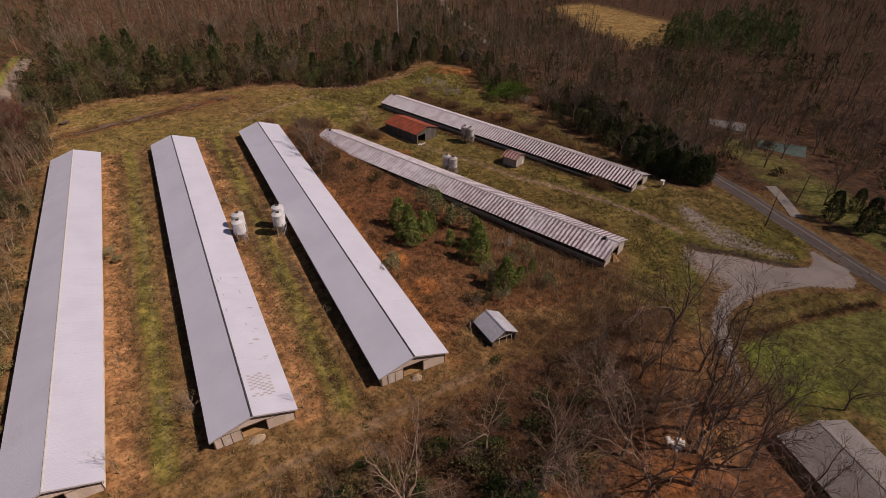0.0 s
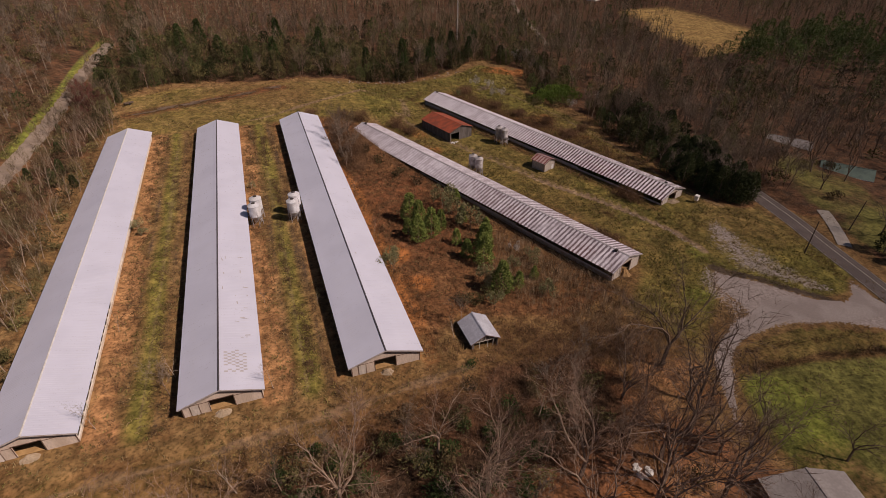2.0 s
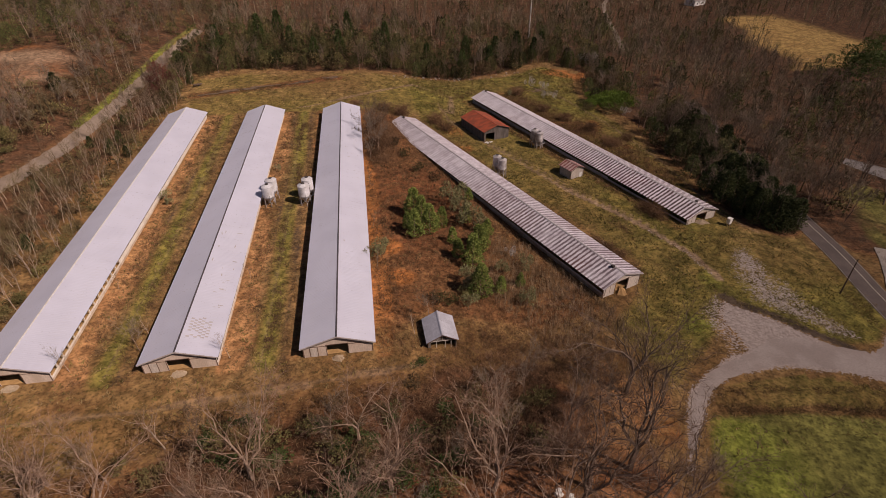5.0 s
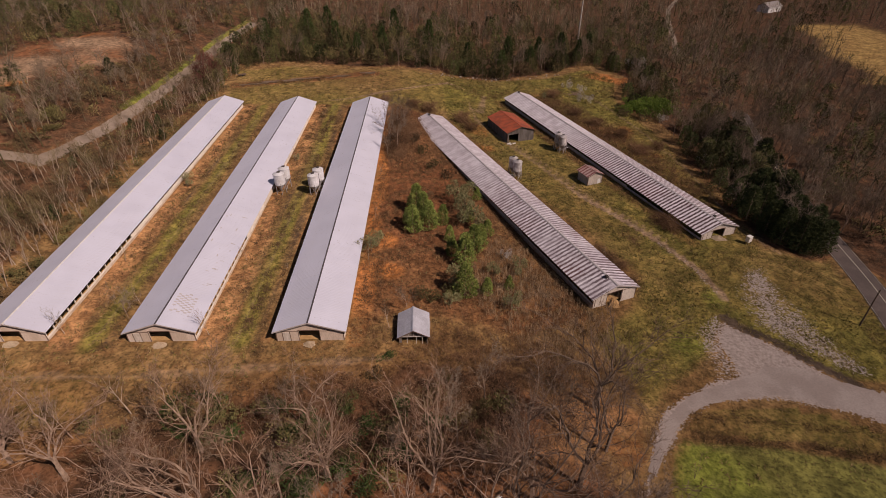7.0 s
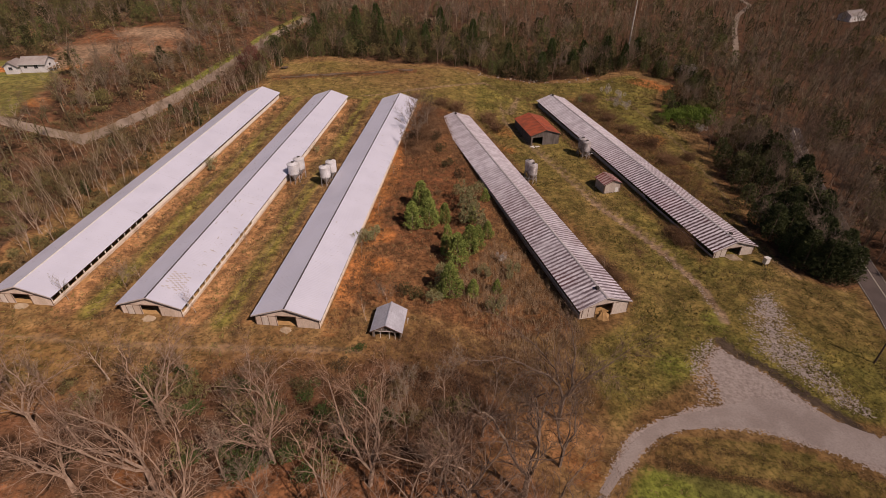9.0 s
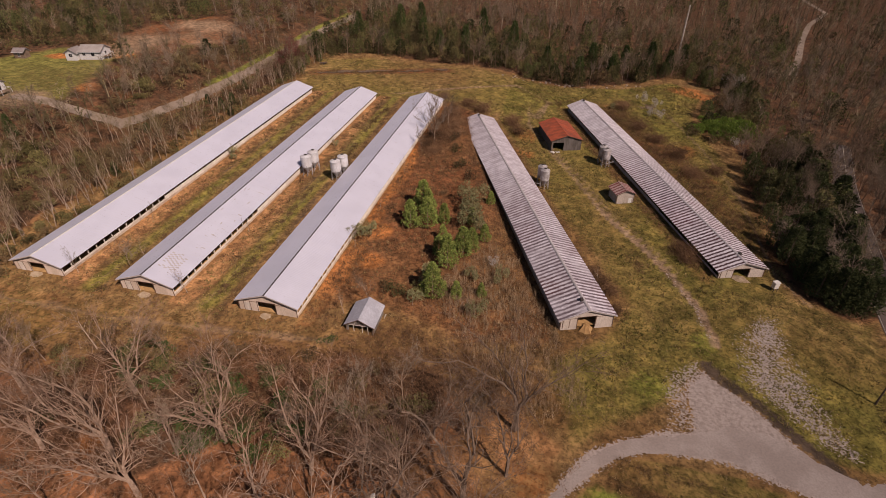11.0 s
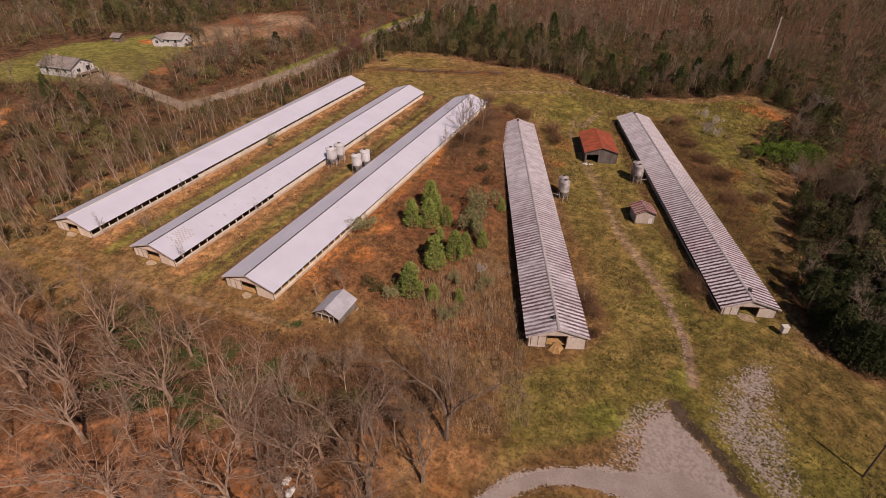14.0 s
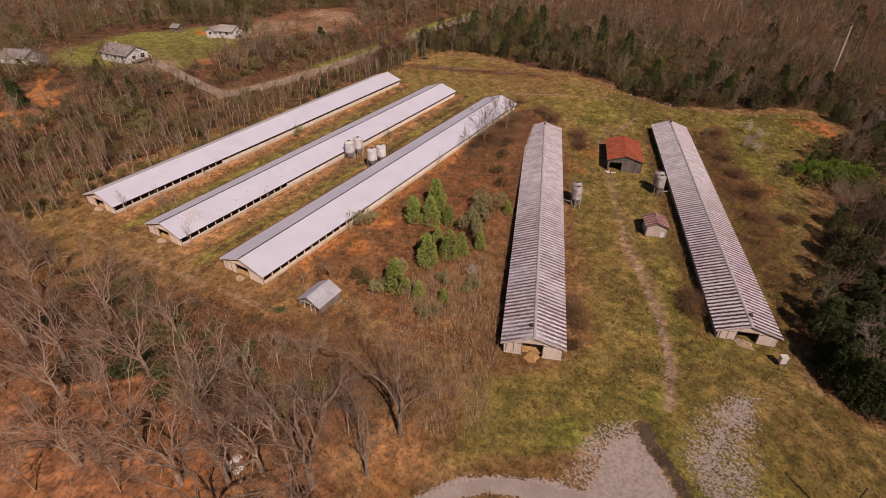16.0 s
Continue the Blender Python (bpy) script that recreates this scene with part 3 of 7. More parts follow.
    bare = inside(x, y, [(-150, 176), (-118, 184), (-101, 170), (-104, 150), (-118, 128), (-128, 106), (-104, 84), (-96, 70), (-104, 70), (-134, 96), (-150, 130)])
    bare = np.maximum(bare, inside(x, y, BARE_RISE))
    worn = np.maximum(worn, ss(-7, 7, bare + blur * 1.6) * (0.30 + 0.42 * n3))
    clay = np.maximum(clay, 0.62 * ss(6, 1, np.abs(inside(x, y, BARE_RISE)) + blur) * n2)
    clay = np.maximum(clay, 0.75 * ss(3.6, 1.0, line_distance(x, y, [(-157, 40), (-148, 39), (-121, 21), (-111, 21)]) + blur * 0.5))
    clay = np.maximum(clay, 0.85 * ss(11, 3, np.hypot(x + 150, (y - 112) * 1.4) + blur) + 0.7 * ss(8, 2, np.hypot(x + 126, y - 117) + blur) + 0.5 * ss(6, 1, np.hypot(x + 110, y - 82) + blur))
    weeds = np.maximum(weeds, ss(-7, 7, bare + blur * 1.6) * (0.30 + 0.5 * n1))
    sand = np.maximum(sand, 0.42 * ss(5.0, 2.5, line_distance(x, y, LEFT_ROAD) + blur * 0.3))
    sand = np.maximum(sand, 0.24 * ss(-3, 3, inside(x, y, [(136, 30), (150, 66), (186, 88), (198, 50), (168, 16), (146, 20)]) + blur))
    sand = np.maximum(sand, 0.66 * ss(-4, 4, inside(x, y, [(38, -36), (50, -30), (60, -18), (57, -8), (50, -5), (44, -16), (36, -28)]) + blur) * (0.4 + n1))
    weeds = np.maximum(weeds, 0.74 * ss(6.0, 2.0, line_distance(x, y, [(-58, 151), (-30, 161), (-4, 170)]) + blur * 0.4))
    green = np.maximum(green, 0.22 * left_side * ss(-112, -96, x + blur) * ss(30, 60, y) * (0.5 + n2))
    worn = np.maximum(worn, 0.62 * ss(16, 5, np.hypot(x + 122, (y - 66) * 1.5) + blur))
    moss = 0.62 * ss(16, 2, np.hypot(x - 66, (y + 28) * 0.6) + blur * 0.4) * ss(-1.0, 1.5, inside(x, y, [(62, -20), (64.5, -18), (72, -20.5), (84, -24), (84, -50), (52, -44)]))
    moss = np.maximum(moss, 0.56 * ss(2.0, 0.8, line_distance(x, y, [(-82.8, 214), (-83.3, 188), (-84.2, 150), (-85.4, 112)])))
    weeds = np.maximum(weeds, (0.25 + 0.55 * n2) * ss(7.5, 3.0, line_distance(x, y, [(108, 48), (92, 92), (72, 144)]) + blur * 0.5))
    weeds = np.maximum(weeds, (0.2 + 0.5 * n2) * ss(-2, -6, y + blur * 0.3) * ss(-22, -14, y) * ss(-64, -56, x) * ss(36, 28, x))
    weeds = np.maximum(weeds, 0.5 * ss(-4, 4, inside(x, y, [(-58, -22), (-30, -16), (-12, -17), (-14, -26), (-50, -30)]) + blur))
    moss = np.maximum(moss, 0.50 * ss(7.5, 2, np.hypot(x - 74, y - 3) + blur * 0.5))
    moss = np.maximum(moss, 0.42 * ss(4.5, 1.5, np.hypot(x - 84.5, (y - 15.5) * 0.6) + blur * 0.3))
    # the brown bank between the drive and the lawn
    bank = ss(-1.2, 1.2, inside(x, y, BANK) + (n1 - 0.5) * 2)
    weeds = np.maximum(weeds, bank * (0.18 + 0.3 * n1))
    green = np.where(bank > 0.3, 0.42 + 0.2 * n2, green)
    lawn *= 1 - 0.8 * bank
    moss *= 1 - 0.8 * bank
    green *= (1 - ss(-2, 1, inside(x, y, DRIVE))) * (1 - 0.5 * weeds)
    for name, abc in (("cover_a", (green, clay, gravel)), ("cover_b", (litter, lawn, weeds)), ("cover_c", (worn, field, wet)), ("cover_d", (deep_and_shade, sand, moss))):
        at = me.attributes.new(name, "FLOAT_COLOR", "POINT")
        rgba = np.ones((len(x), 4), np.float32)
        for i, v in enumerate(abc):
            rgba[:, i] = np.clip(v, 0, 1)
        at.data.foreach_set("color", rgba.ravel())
    return tagged(new("ground", me), "rolling farm ground of dry grass, red clay and leaf litter", "ground", kind="structure")


ROAD = [(150, 140), (138, 100), (131, 65), (127, 42), (124, 22), (119.6, 5), (116.3, -11), (113.5, -27), (109, -60), (103, -110)]


def ribbon(name, pts, width, lift, material, wobble=0.0, step=1.6):
    """A strip that follows the ground along a line."""
    pts = [Vector((*p, 0)) for p in pts]
    path = []
    for a, b in zip(pts, pts[1:]):
        n = max(1, int((b - a).length / step))
        path += [a.lerp(b, i / n) for i in range(n)]
    path.append(pts[-1])
    for _ in range(12):
        path = [path[0]] + [(p + q + r) / 3 for p, q, r in zip(path, path[1:], path[2:])] + [path[-1]]
    cols = 7
    verts, rnd = [], random.Random(5)
    for i, p in enumerate(path):
        d = (path[min(i + 1, len(path) - 1)] - path[max(i - 1, 0)]).normalized()
        s = Vector((d.y, -d.x, 0))
        w = [width / 2 + rnd.uniform(-wobble, wobble) for _ in range(2)]
        for c in range(cols):
            f = c / (cols - 1)
            q = p + s * (-w[0] + f * (w[0] + w[1]))
            verts.append((q.x, q.y, ground_z(q.x, q.y) + lift + 0.05 * math.sin(f * math.pi)))
    faces = [(r * cols + c, r * cols + c + 1, (r + 1) * cols + c + 1, (r + 1) * cols + c) for r in range(len(path) - 1) for c in range(cols - 1)]
    me = mesh_of(name, verts, faces, material)
    me.polygons.foreach_set("use_smooth", np.ones(len(faces), bool))
    return new(name, me), path


ground = build_ground()
road, road_path = ribbon("road", ROAD, 6.8, 0.05, ASPHALT, 0.06)
tagged(road, "worn two-lane asphalt road with a pale centre line", "road", kind="structure")
for off, wid in ((0.9, 0.22), (-3.15, 0.12), (3.15, 0.12)):
    pts = []
    for i, p in enumerate(road_path):
        d = (road_path[min(i + 1, len(road_path) - 1)] - road_path[max(i - 1, 0)]).normalized()
        pts.append((p.x + d.y * -off, p.y - d.x * -off))
    line, _ = ribbon("road_line", pts[::3], wid, 0.075 + (0.04 if abs(off) < 1 else 0.0), ROAD_PAINT, 0.015)
    line.parent = road
left_road, _ = ribbon("lane", LEFT_ROAD, 4.3, 0.16, DIRT_ROAD, 0.4)
tagged(left_road, "rough dirt lane between grass verge and brush", "road", kind="structure")
far_lane, _ = ribbon("far_lane", FAR_LANE, 3.6, 0.1, DIRT_ROAD, 0.2)
tagged(far_lane, "distant lane through the bare wood", "road", kind="structure")
a_drive, _ = ribbon("house_driveway", A_DRIVE, 4.6, 0.12, DIRT_ROAD, 0.2)
tagged(a_drive, "pale dirt driveway up to the white house", "driveway", kind="structure")
b_drive, _ = ribbon("concrete_driveway", B_DRIVE, 3.4, 0.20, CONCRETE, 0.05)
tagged(b_drive, "short pale concrete driveway off the road", "driveway", kind="structure")


def build_drive():
    """The packed heart of the gravel drive, its edges uneven."""
    line = [(112, -10), (104, -12.4), (96, -9.4), (88, -6.0), (79, -8.3), (71, -9.9), (65.2, -13.7), (61.2, -19), (57, -25.2)]
    widths = [10, 7.0, 8.4, 8.6, 4.2, 3.2, 2.2, 1.8, 1.5]
    pts, ws = [], []
    for (a, b), (u, v) in zip(zip(line, line[1:]), zip(widths, widths[1:])):
        n = max(2, int(math.dist(a, b) / 0.9))
        for i in range(n):
            f = i / n
            pts.append(Vector((a[0] + (b[0] - a[0]) * f, a[1] + (b[1] - a[1]) * f, 0)))
            ws.append(u + (v - u) * f)
    for _ in range(10):
        pts = [pts[0]] + [(p + q + r) / 3 for p, q, r in zip(pts, pts[1:], pts[2:])] + [pts[-1]]
    verts, rnd, cols = [], random.Random(8), 9
    for i, p in enumerate(pts):
        d = (pts[min(i + 1, len(pts) - 1)] - pts[max(i - 1, 0)]).normalized()
        s = Vector((d.y, -d.x, 0))
        e = [ws[i] / 2 * rnd.uniform(0.86, 1.06) for _ in range(2)]
        for c in range(cols):
            f = c / (cols - 1)
            q = p + s * (-e[0] + f * (e[0] + e[1]))
            edge = min(f, 1 - f) * 2
            verts.append((q.x, q.y, ground_z(q.x, q.y) - 0.02 + 0.09 * min(1, edge * 2.2)))
    faces = [(r * cols + c, r * cols + c + 1, (r + 1) * cols + c + 1, (r + 1) * cols + c) for r in range(len(pts) - 1) for c in range(cols - 1)]
    me = mesh_of("gravel_drive", verts, faces, GRAVEL)
    me.polygons.foreach_set("use_smooth", np.ones(len(faces), bool))
    return tagged(new("gravel_drive", me), "pale packed gravel drive curving off the road", "driveway", kind="structure")


build_drive()


# ------------------------------------------------------------ the long poultry houses
def sheet_mesh(name, slope, width, material, ribs):
    """A roof sheet: x runs down the slope, y across the sheet, ribs standing up along it."""
    prof = []
    rib = 0.014 if width < 1.0 else 0.04
    for k in range(ribs):
        a = -width / 2 + k * width / ribs
        b = a + width / ribs
        prof += [(a, rib), (a + 0.07, 0.0), (b - 0.07, 0.0)]
    prof.append((width / 2, rib))
    verts = [(x, y, z) for x in (0.0, slope) for y, z in prof] + [(slope, y, z - 0.03) for y, z in prof]
    n = len(prof)
    faces = [(i, i + n, i + n + 1, i + 1) for i in range(n - 1)] + [(i + n, i + 2 * n, i + 2 * n + 1, i + n + 1) for i in range(n - 1)]
    return mesh_of(name, verts, faces, material)


ROOFS = []


def long_house(name, a, b, width, eave, rise, roof_mat, cap_mat, wall_mat, label, group, sheet, low_until, curtain_top, vents):
    m = placed(a, b)
    length = (Vector(b) - Vector(a)).length
    house = thing(name, m, label, "poultry house", group)
    W, over = width / 2, 0.5
    w = W - over
    th = math.atan2(rise, W)
    top = eave + rise
    wall_top = eave + over * math.tan(th) - 0.1
    roof = part("roof", prism(bmesh.new(), [(-W, eave), (0, top), (W, eave), (W, eave - 0.1), (0, top - 0.1), (-W, eave - 0.1)], 0, length), TIMBER, house)
    slope = W / math.cos(th) + 0.06
    cap = bmesh.new()
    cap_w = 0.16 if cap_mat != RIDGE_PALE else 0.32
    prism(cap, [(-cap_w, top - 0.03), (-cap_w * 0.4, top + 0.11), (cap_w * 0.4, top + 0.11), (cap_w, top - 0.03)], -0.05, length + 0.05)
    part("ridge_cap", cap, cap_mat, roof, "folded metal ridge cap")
    for y in (-0.06, length + 0.02):
        for s in (-1, 1):
            f = bmesh.new()
            prism(f, [(s * (W + 0.05), eave - 0.22), (0, top - 0.22), (0, top + 0.02), (s * (W + 0.05), eave + 0.02)], y, y + 0.05)
            part("rake_board", f, TRIM_PALE, roof, "faded rake board along the gable")
    ROOFS.append((roof, length, sheet, roof_mat, th, top, slope))
    # side walls: a low block wall, a curtain, a plate, and posts
    for s in (-1, 1):
        x0, x1 = sorted((s * w, s * (w - 0.16)))
        part("stem_wall", boxes((x0, x1, 0.4, length - 0.4, -0.9, 0.55)), STEM, house)
        part("wall_plate", boxes((x0, x1, 0.4, length - 0.4, wall_top - 0.3, wall_top)), TIMBER, house)
        cx0, cx1 = sorted((s * (w - 0.01), s * (w + 0.03)))
        part("curtain", boxes((cx0, cx1, 0.6, low_until, 0.5, 0.95)), CURTAIN, house, "rolled-down pale side curtain")
        part("curtain", boxes((cx0, cx1, low_until + 0.1, length - 0.6, 0.5, curtain_top)), CURTAIN, house, "raised pale side curtain")
        n = int(length / 2.4)
        me = mesh_bm("post", boxes((-0.10, 0.10, -0.10, 0.10, 0.5, wall_top - 0.3)), CURTAIN if roof_mat == WHITE_ROOF else TIMBER)
        for i in range(n + 1):
            part("post", me, None, house, m=Matrix.Translation((s * (w - 0.08), 0.5 + i * (length - 1.0) / n, 0)))
        for i in range(0, n - 12, 5):
            part("eave_bracket", boxes((sorted((s * w, s * (W - 0.05)))[0], sorted((s * w, s * (W - 0.05)))[1], 2 + i * 3.05, 2.1 + i * 3.05, eave - 0.16, eave - 0.1)), TIMBER, house)
    # gable ends, with the way in
    for y, way in ((0.4, 1), (length - 0.4, -1)):
        y0, y1 = sorted((y, y + 0.14 * way))
        zt = lambda x: top - 0.12 - abs(x) * math.tan(th)
        o0, o1, oz = (-2.0, 1.75, 2.45) if way > 0 else (-1.6, 1.6, 2.3)
        for p0, p1 in ((-w, o0), (o1, w)):
            g = bmesh.new()
            prism(g, [(p0, -0.9), (p1, -0.9), (p1, zt(p1)), (p0, zt(p0))], y0, y1)
            part("gable_wall", g, wall_mat, house)
        g = bmesh.new()
        prism(g, [(o0, oz), (o1, oz), (o1, zt(o1)), (0, zt(0)), (o0, zt(o0))], y0, y1)
        part("gable_wall", g, wall_mat, house)
        t0, t1 = sorted((y - 0.04 * way, y + 0.02 * way))
        for p0, p1 in ((-w, o0), (o1, w)):
            part("wall_trim", boxes((p0, p1, t0, t1, 2.28, 2.36)), TRIM_DARK, house, "thin brown trim across the gable")
        if way > 0:
            part("door_frame", boxes((o0 - 0.12, o0, t0, t1, -0.3, oz), (o1, o1 + 0.12, t0, t1, -0.3, oz), (o0 - 0.12, o1 + 0.12, t0, t1, oz, oz + 0.12)), TRIM_DARK, house)
            part("side_door", boxes((-4.9, -3.7, t0 - 0.02, t1, 0.0, 2.1)), WALL_PALE, house, "pale side door")
            for px in (-5.05, -3.67):
                part("side_door_jamb", boxes((px, px + 0.12, t0, t1, 0.0, 2.2)), TRIM_DARK, house)
            for i, px in enumerate((-w + 0.06, w - 0.06)):
                part("corner_board", boxes((px - 0.08, px + 0.08, t0, t1, -0.4, 2.3)), TRIM_DARK, house)
    if vents:
        for y, x in vents:
            v = bmesh.new()
            box(v, -0.3, 0.3, -0.35, 0.35, -0.1, 0.55, 0.04)
            part("roof_vent", v, DARK_STEEL, house, "small dark roof vent", m=Matrix.Translation((x, y, top - abs(x) * math.tan(th))))
    floor = mesh_of("bedding_floor", [(-w + 0.2, 0.6, 0.06), (w - 0.2, 0.6, 0.06), (w - 0.2, length - 0.6, 0.06), (-w + 0.2, length - 0.6, 0.06)], [(0, 1, 2, 3)], LITTER_BED)
    part("bedding_floor", floor, None, house)
    return house


WHITE = dict(width=13.4, eave=2.42, rise=2.25, roof_mat=WHITE_ROOF, cap_mat=WHITE_PAINT, wall_mat=WALL_TAN, group="white-roofed poultry houses",
             sheet=("roof_sheet", 0.914, 2), low_until=34.0, curtain_top=1.52, vents=())
long_house("poultry_house", (-53.0, 0.2, 0.0), (-54.7, 126.4, 0.6), label="long poultry house with a white metal roof beside the brushy lane", **WHITE)
# the next two white roofs carry caps with the shade line in their colour
WHITE["cap_mat"] = RIDGE_SHADE
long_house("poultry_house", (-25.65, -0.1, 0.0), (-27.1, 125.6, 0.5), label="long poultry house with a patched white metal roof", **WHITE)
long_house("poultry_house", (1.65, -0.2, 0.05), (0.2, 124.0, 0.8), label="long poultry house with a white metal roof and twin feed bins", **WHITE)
OLD = dict(width=12.0, eave=2.3, rise=2.1, roof_mat=STRIPED_ROOF, cap_mat=RIDGE_PALE, wall_mat=WALL_PALE, group="old striped-roof poultry houses",
           sheet=("roof_sheet", 1.1, 1), low_until=30.0, curtain_top=1.3)
long_house("poultry_house", (62.6, 14.6, -3.35), (21.5, 116.3, -2.75), label="old poultry house with a rust-striped metal roof beside weeds", vents=((3.4, -0.5), (107.5, 0.0)), **OLD)
OLD["roof_mat"] = RUSTED_ROOF
long_house("poultry_house", (96.1, 40.1, -4.05), (58.0, 144.1, -3.75), label="old poultry house with a red-rusted striped metal roof", vents=((3.4, 0.4), (109.0, 0.0)), **OLD)


def mound(name, x, y, deg, sx, sy, h, material, label, seed):
    """A loose heap, its outline uneven."""
    rnd, rings, sides = random.Random(seed), 6, 16
    verts, lump = [(0, 0, h)], [rnd.uniform(0.75, 1.2) for _ in range(sides)]
    for r in range(1, rings + 1):
        f = r / rings
        for i in range(sides):
            a = 2 * math.pi * i / sides
            k = f * lump[i] * rnd.uniform(0.93, 1.07)
            verts.append((sx * k * math.cos(a), sy * k * math.sin(a), h * (1 - f ** 1.5) * rnd.uniform(0.85, 1.1) - 0.25 * f))
    faces = [(0, 1 + i, 1 + (i + 1) % sides) for i in range(sides)]
    for r in range(rings - 1):
        for i in range(sides):
            a, b = 1 + r * sides + i, 1 + r * sides + (i + 1) % sides
            faces += [(a, a + sides, b), (b, a + sides, b + sides)]
    ob = new(name, mesh_of(name, verts, faces, material))
    ob.matrix_world = turned(x, y, deg)
    return tagged(ob, label, "heap")


mound("bedding_mound", 62.3, 15.0, 0, 1.7, 1.8, 1.2, LITTER_BED, "orange heap of bedding in the open end of the old house", 3)
PALE_BED = two_tone("pale_bedding", (0.52, 0.40, 0.28), (0.40, 0.285, 0.18), 0.8, 0.95, fine=0.15, bump=0.04)
for x, y, seed in ((-53.3, -0.3, 5), (-25.9, -0.7, 6), (1.5, -0.8, 7)):
    mound("bedding_mound", x, y, 0, 1.6, 1.1, 0.8, PALE_BED, "pale heap of bedding in the open end of the white-roofed house", seed)
mound("bedding_mound", 95.8, 39.6, 0, 2.0, 1.6, 0.9, PALE_BED, "pale heap of bedding in the open end of the old house", 4)


# ------------------------------------------------------------ feed bins
def feed_bin(x, y, r, total, material, lid_mat, label, group, deg=0):
    z = ground_z(x, y)
    b = thing("feed_bin", pose(x, y, z - 0.05, 0, 0, deg), label, "feed bin", group)
    hop, base = total * 0.46, total * 0.90
    body = []
    n = 9
    for i in range(n + 1):
        zz = hop + (base - hop) * i / n
        body += [(r, zz - 0.04), (r + 0.035, zz), (r, zz + 0.04)]
    shell = part("shell", lathe([(0.05, hop)] + body + [(0.05, base + 0.05)], 24), material, b)
    part("cone_top", lathe([(r + 0.06, base), (r + 0.06, base + 0.05), (0.55, total - 0.10), (0.50, total - 0.08)], 24), material, b)
    part("lid", lathe([(0.46, total - 0.14), (0.48, total), (0.2, total + 0.08), (0.02, total + 0.08)], 14), lid_mat, b, "round filling lid")
    part("hopper", lathe([(0.18, hop * 0.30), (0.2, hop * 0.34), (r, hop), (r - 0.05, hop + 0.02)], 20), material, b)
    for i in range(6):
        a = 2 * math.pi * (i + 0.5) / 6
        px, py = (r - 0.02) * math.cos(a), (r - 0.02) * math.sin(a)
        part("leg", tube(bmesh.new(), (px * 1.03, py * 1.03, -0.1), (px, py, hop + 0.5), 0.10, 0.085, 6), GALVANISED, b)
    for i in range(6):
        brace = bmesh.new()
        a, c = 2 * math.pi * (i + 0.5) / 6, 2 * math.pi * (i + 1.5) / 6
        tube(brace, (r * math.cos(a), r * math.sin(a), hop * 0.2), (r * math.cos(c), r * math.sin(c), hop * 0.75), 0.05, 0.05, 4)
        part("leg_brace", brace, GALVANISED, b)
    lad = bmesh.new()
    for s in (-0.2, 0.2):
        box(lad, r + 0.08, r + 0.12, s - 0.02, s + 0.02, 0.6, base + 0.2)
    for i in range(int(total / 0.45)):
        box(lad, r + 0.085, r + 0.115, -0.2, 0.2, 0.8 + i * 0.4, 0.84 + i * 0.4) if 0.8 + i * 0.4 < base else None
    part("ladder", lad, DARK_STEEL, b)
    return b


twin = "feed bins between the white houses"
feed_bin(-17.6, 58.0, 1.45, 6.3, BIN_WHITE, DARK_STEEL, "pale steel feed bin on dark legs with a cone top", twin, 200)
feed_bin(-17.1, 61.5, 1.45, 6.3, BIN_WHITE, DARK_STEEL, "pale steel feed bin on dark legs with a cone top", twin, 200)
feed_bin(-8.3, 57.2, 1.45, 6.3, BIN_WHITE, DARK_STEEL, "pale steel feed bin with a rust-stained top", twin, 20)
feed_bin(-7.6, 60.7, 1.45, 6.3, BIN_WHITE, DARK_STEEL, "pale steel feed bin with a rust-stained top", twin, 20)
old_pair = "grey feed bins beside the old houses"
for x, y in ((49.2, 73.6), (48.2, 76.0), (66.7, 93.0), (65.7, 95.4)):
    feed_bin(x, y, 1.3, 6.2, GALVANISED, DARK_STEEL, "dull galvanised feed bin on legs beside an old poultry house", old_pair, 70)


def auger(a, b, label):
    ob = new("auger_pipe", mesh_bm("auger_pipe", tube(bmesh.new(), a, b, 0.09, 0.09, 8), GALVANISED))
    return tagged(ob, label, "feed pipe", "feed pipes")


for a, b in (((-17.4, 59.8, 1.0), (-20.2, 60.6, 2.2)), ((-8.0, 59.0, 1.0), (-5.4, 59.4, 2.2)), ((49.2, 73.6, -2.6), (45.0, 71.9, -1.4)), ((66.7, 93.0, -3.0), (71.6, 95.6, -2.0))):
    auger(a, b, "slanting feed pipe from a bin into the house wall")


# ------------------------------------------------------------ sheds and barn
def plank_wall(wall, material, x0, x1, y, z0, ztop, thick, rnd, width=0.28):
    """Upright boards along x, with narrow gaps and uneven tops."""
    x = x0
    while x < x1 - 0.05:
        w = min(width * rnd.uniform(0.85, 1.15), x1 - x)
        d = rnd.uniform(0, 0.03)
        t = min(ztop(x), ztop(x + w)) - rnd.uniform(0, 0.04)
        part("board", boxes((x, x + w - 0.02, y - d, y + thick - d, z0 - rnd.uniform(0, 0.1), t)), material, wall)
        x += w


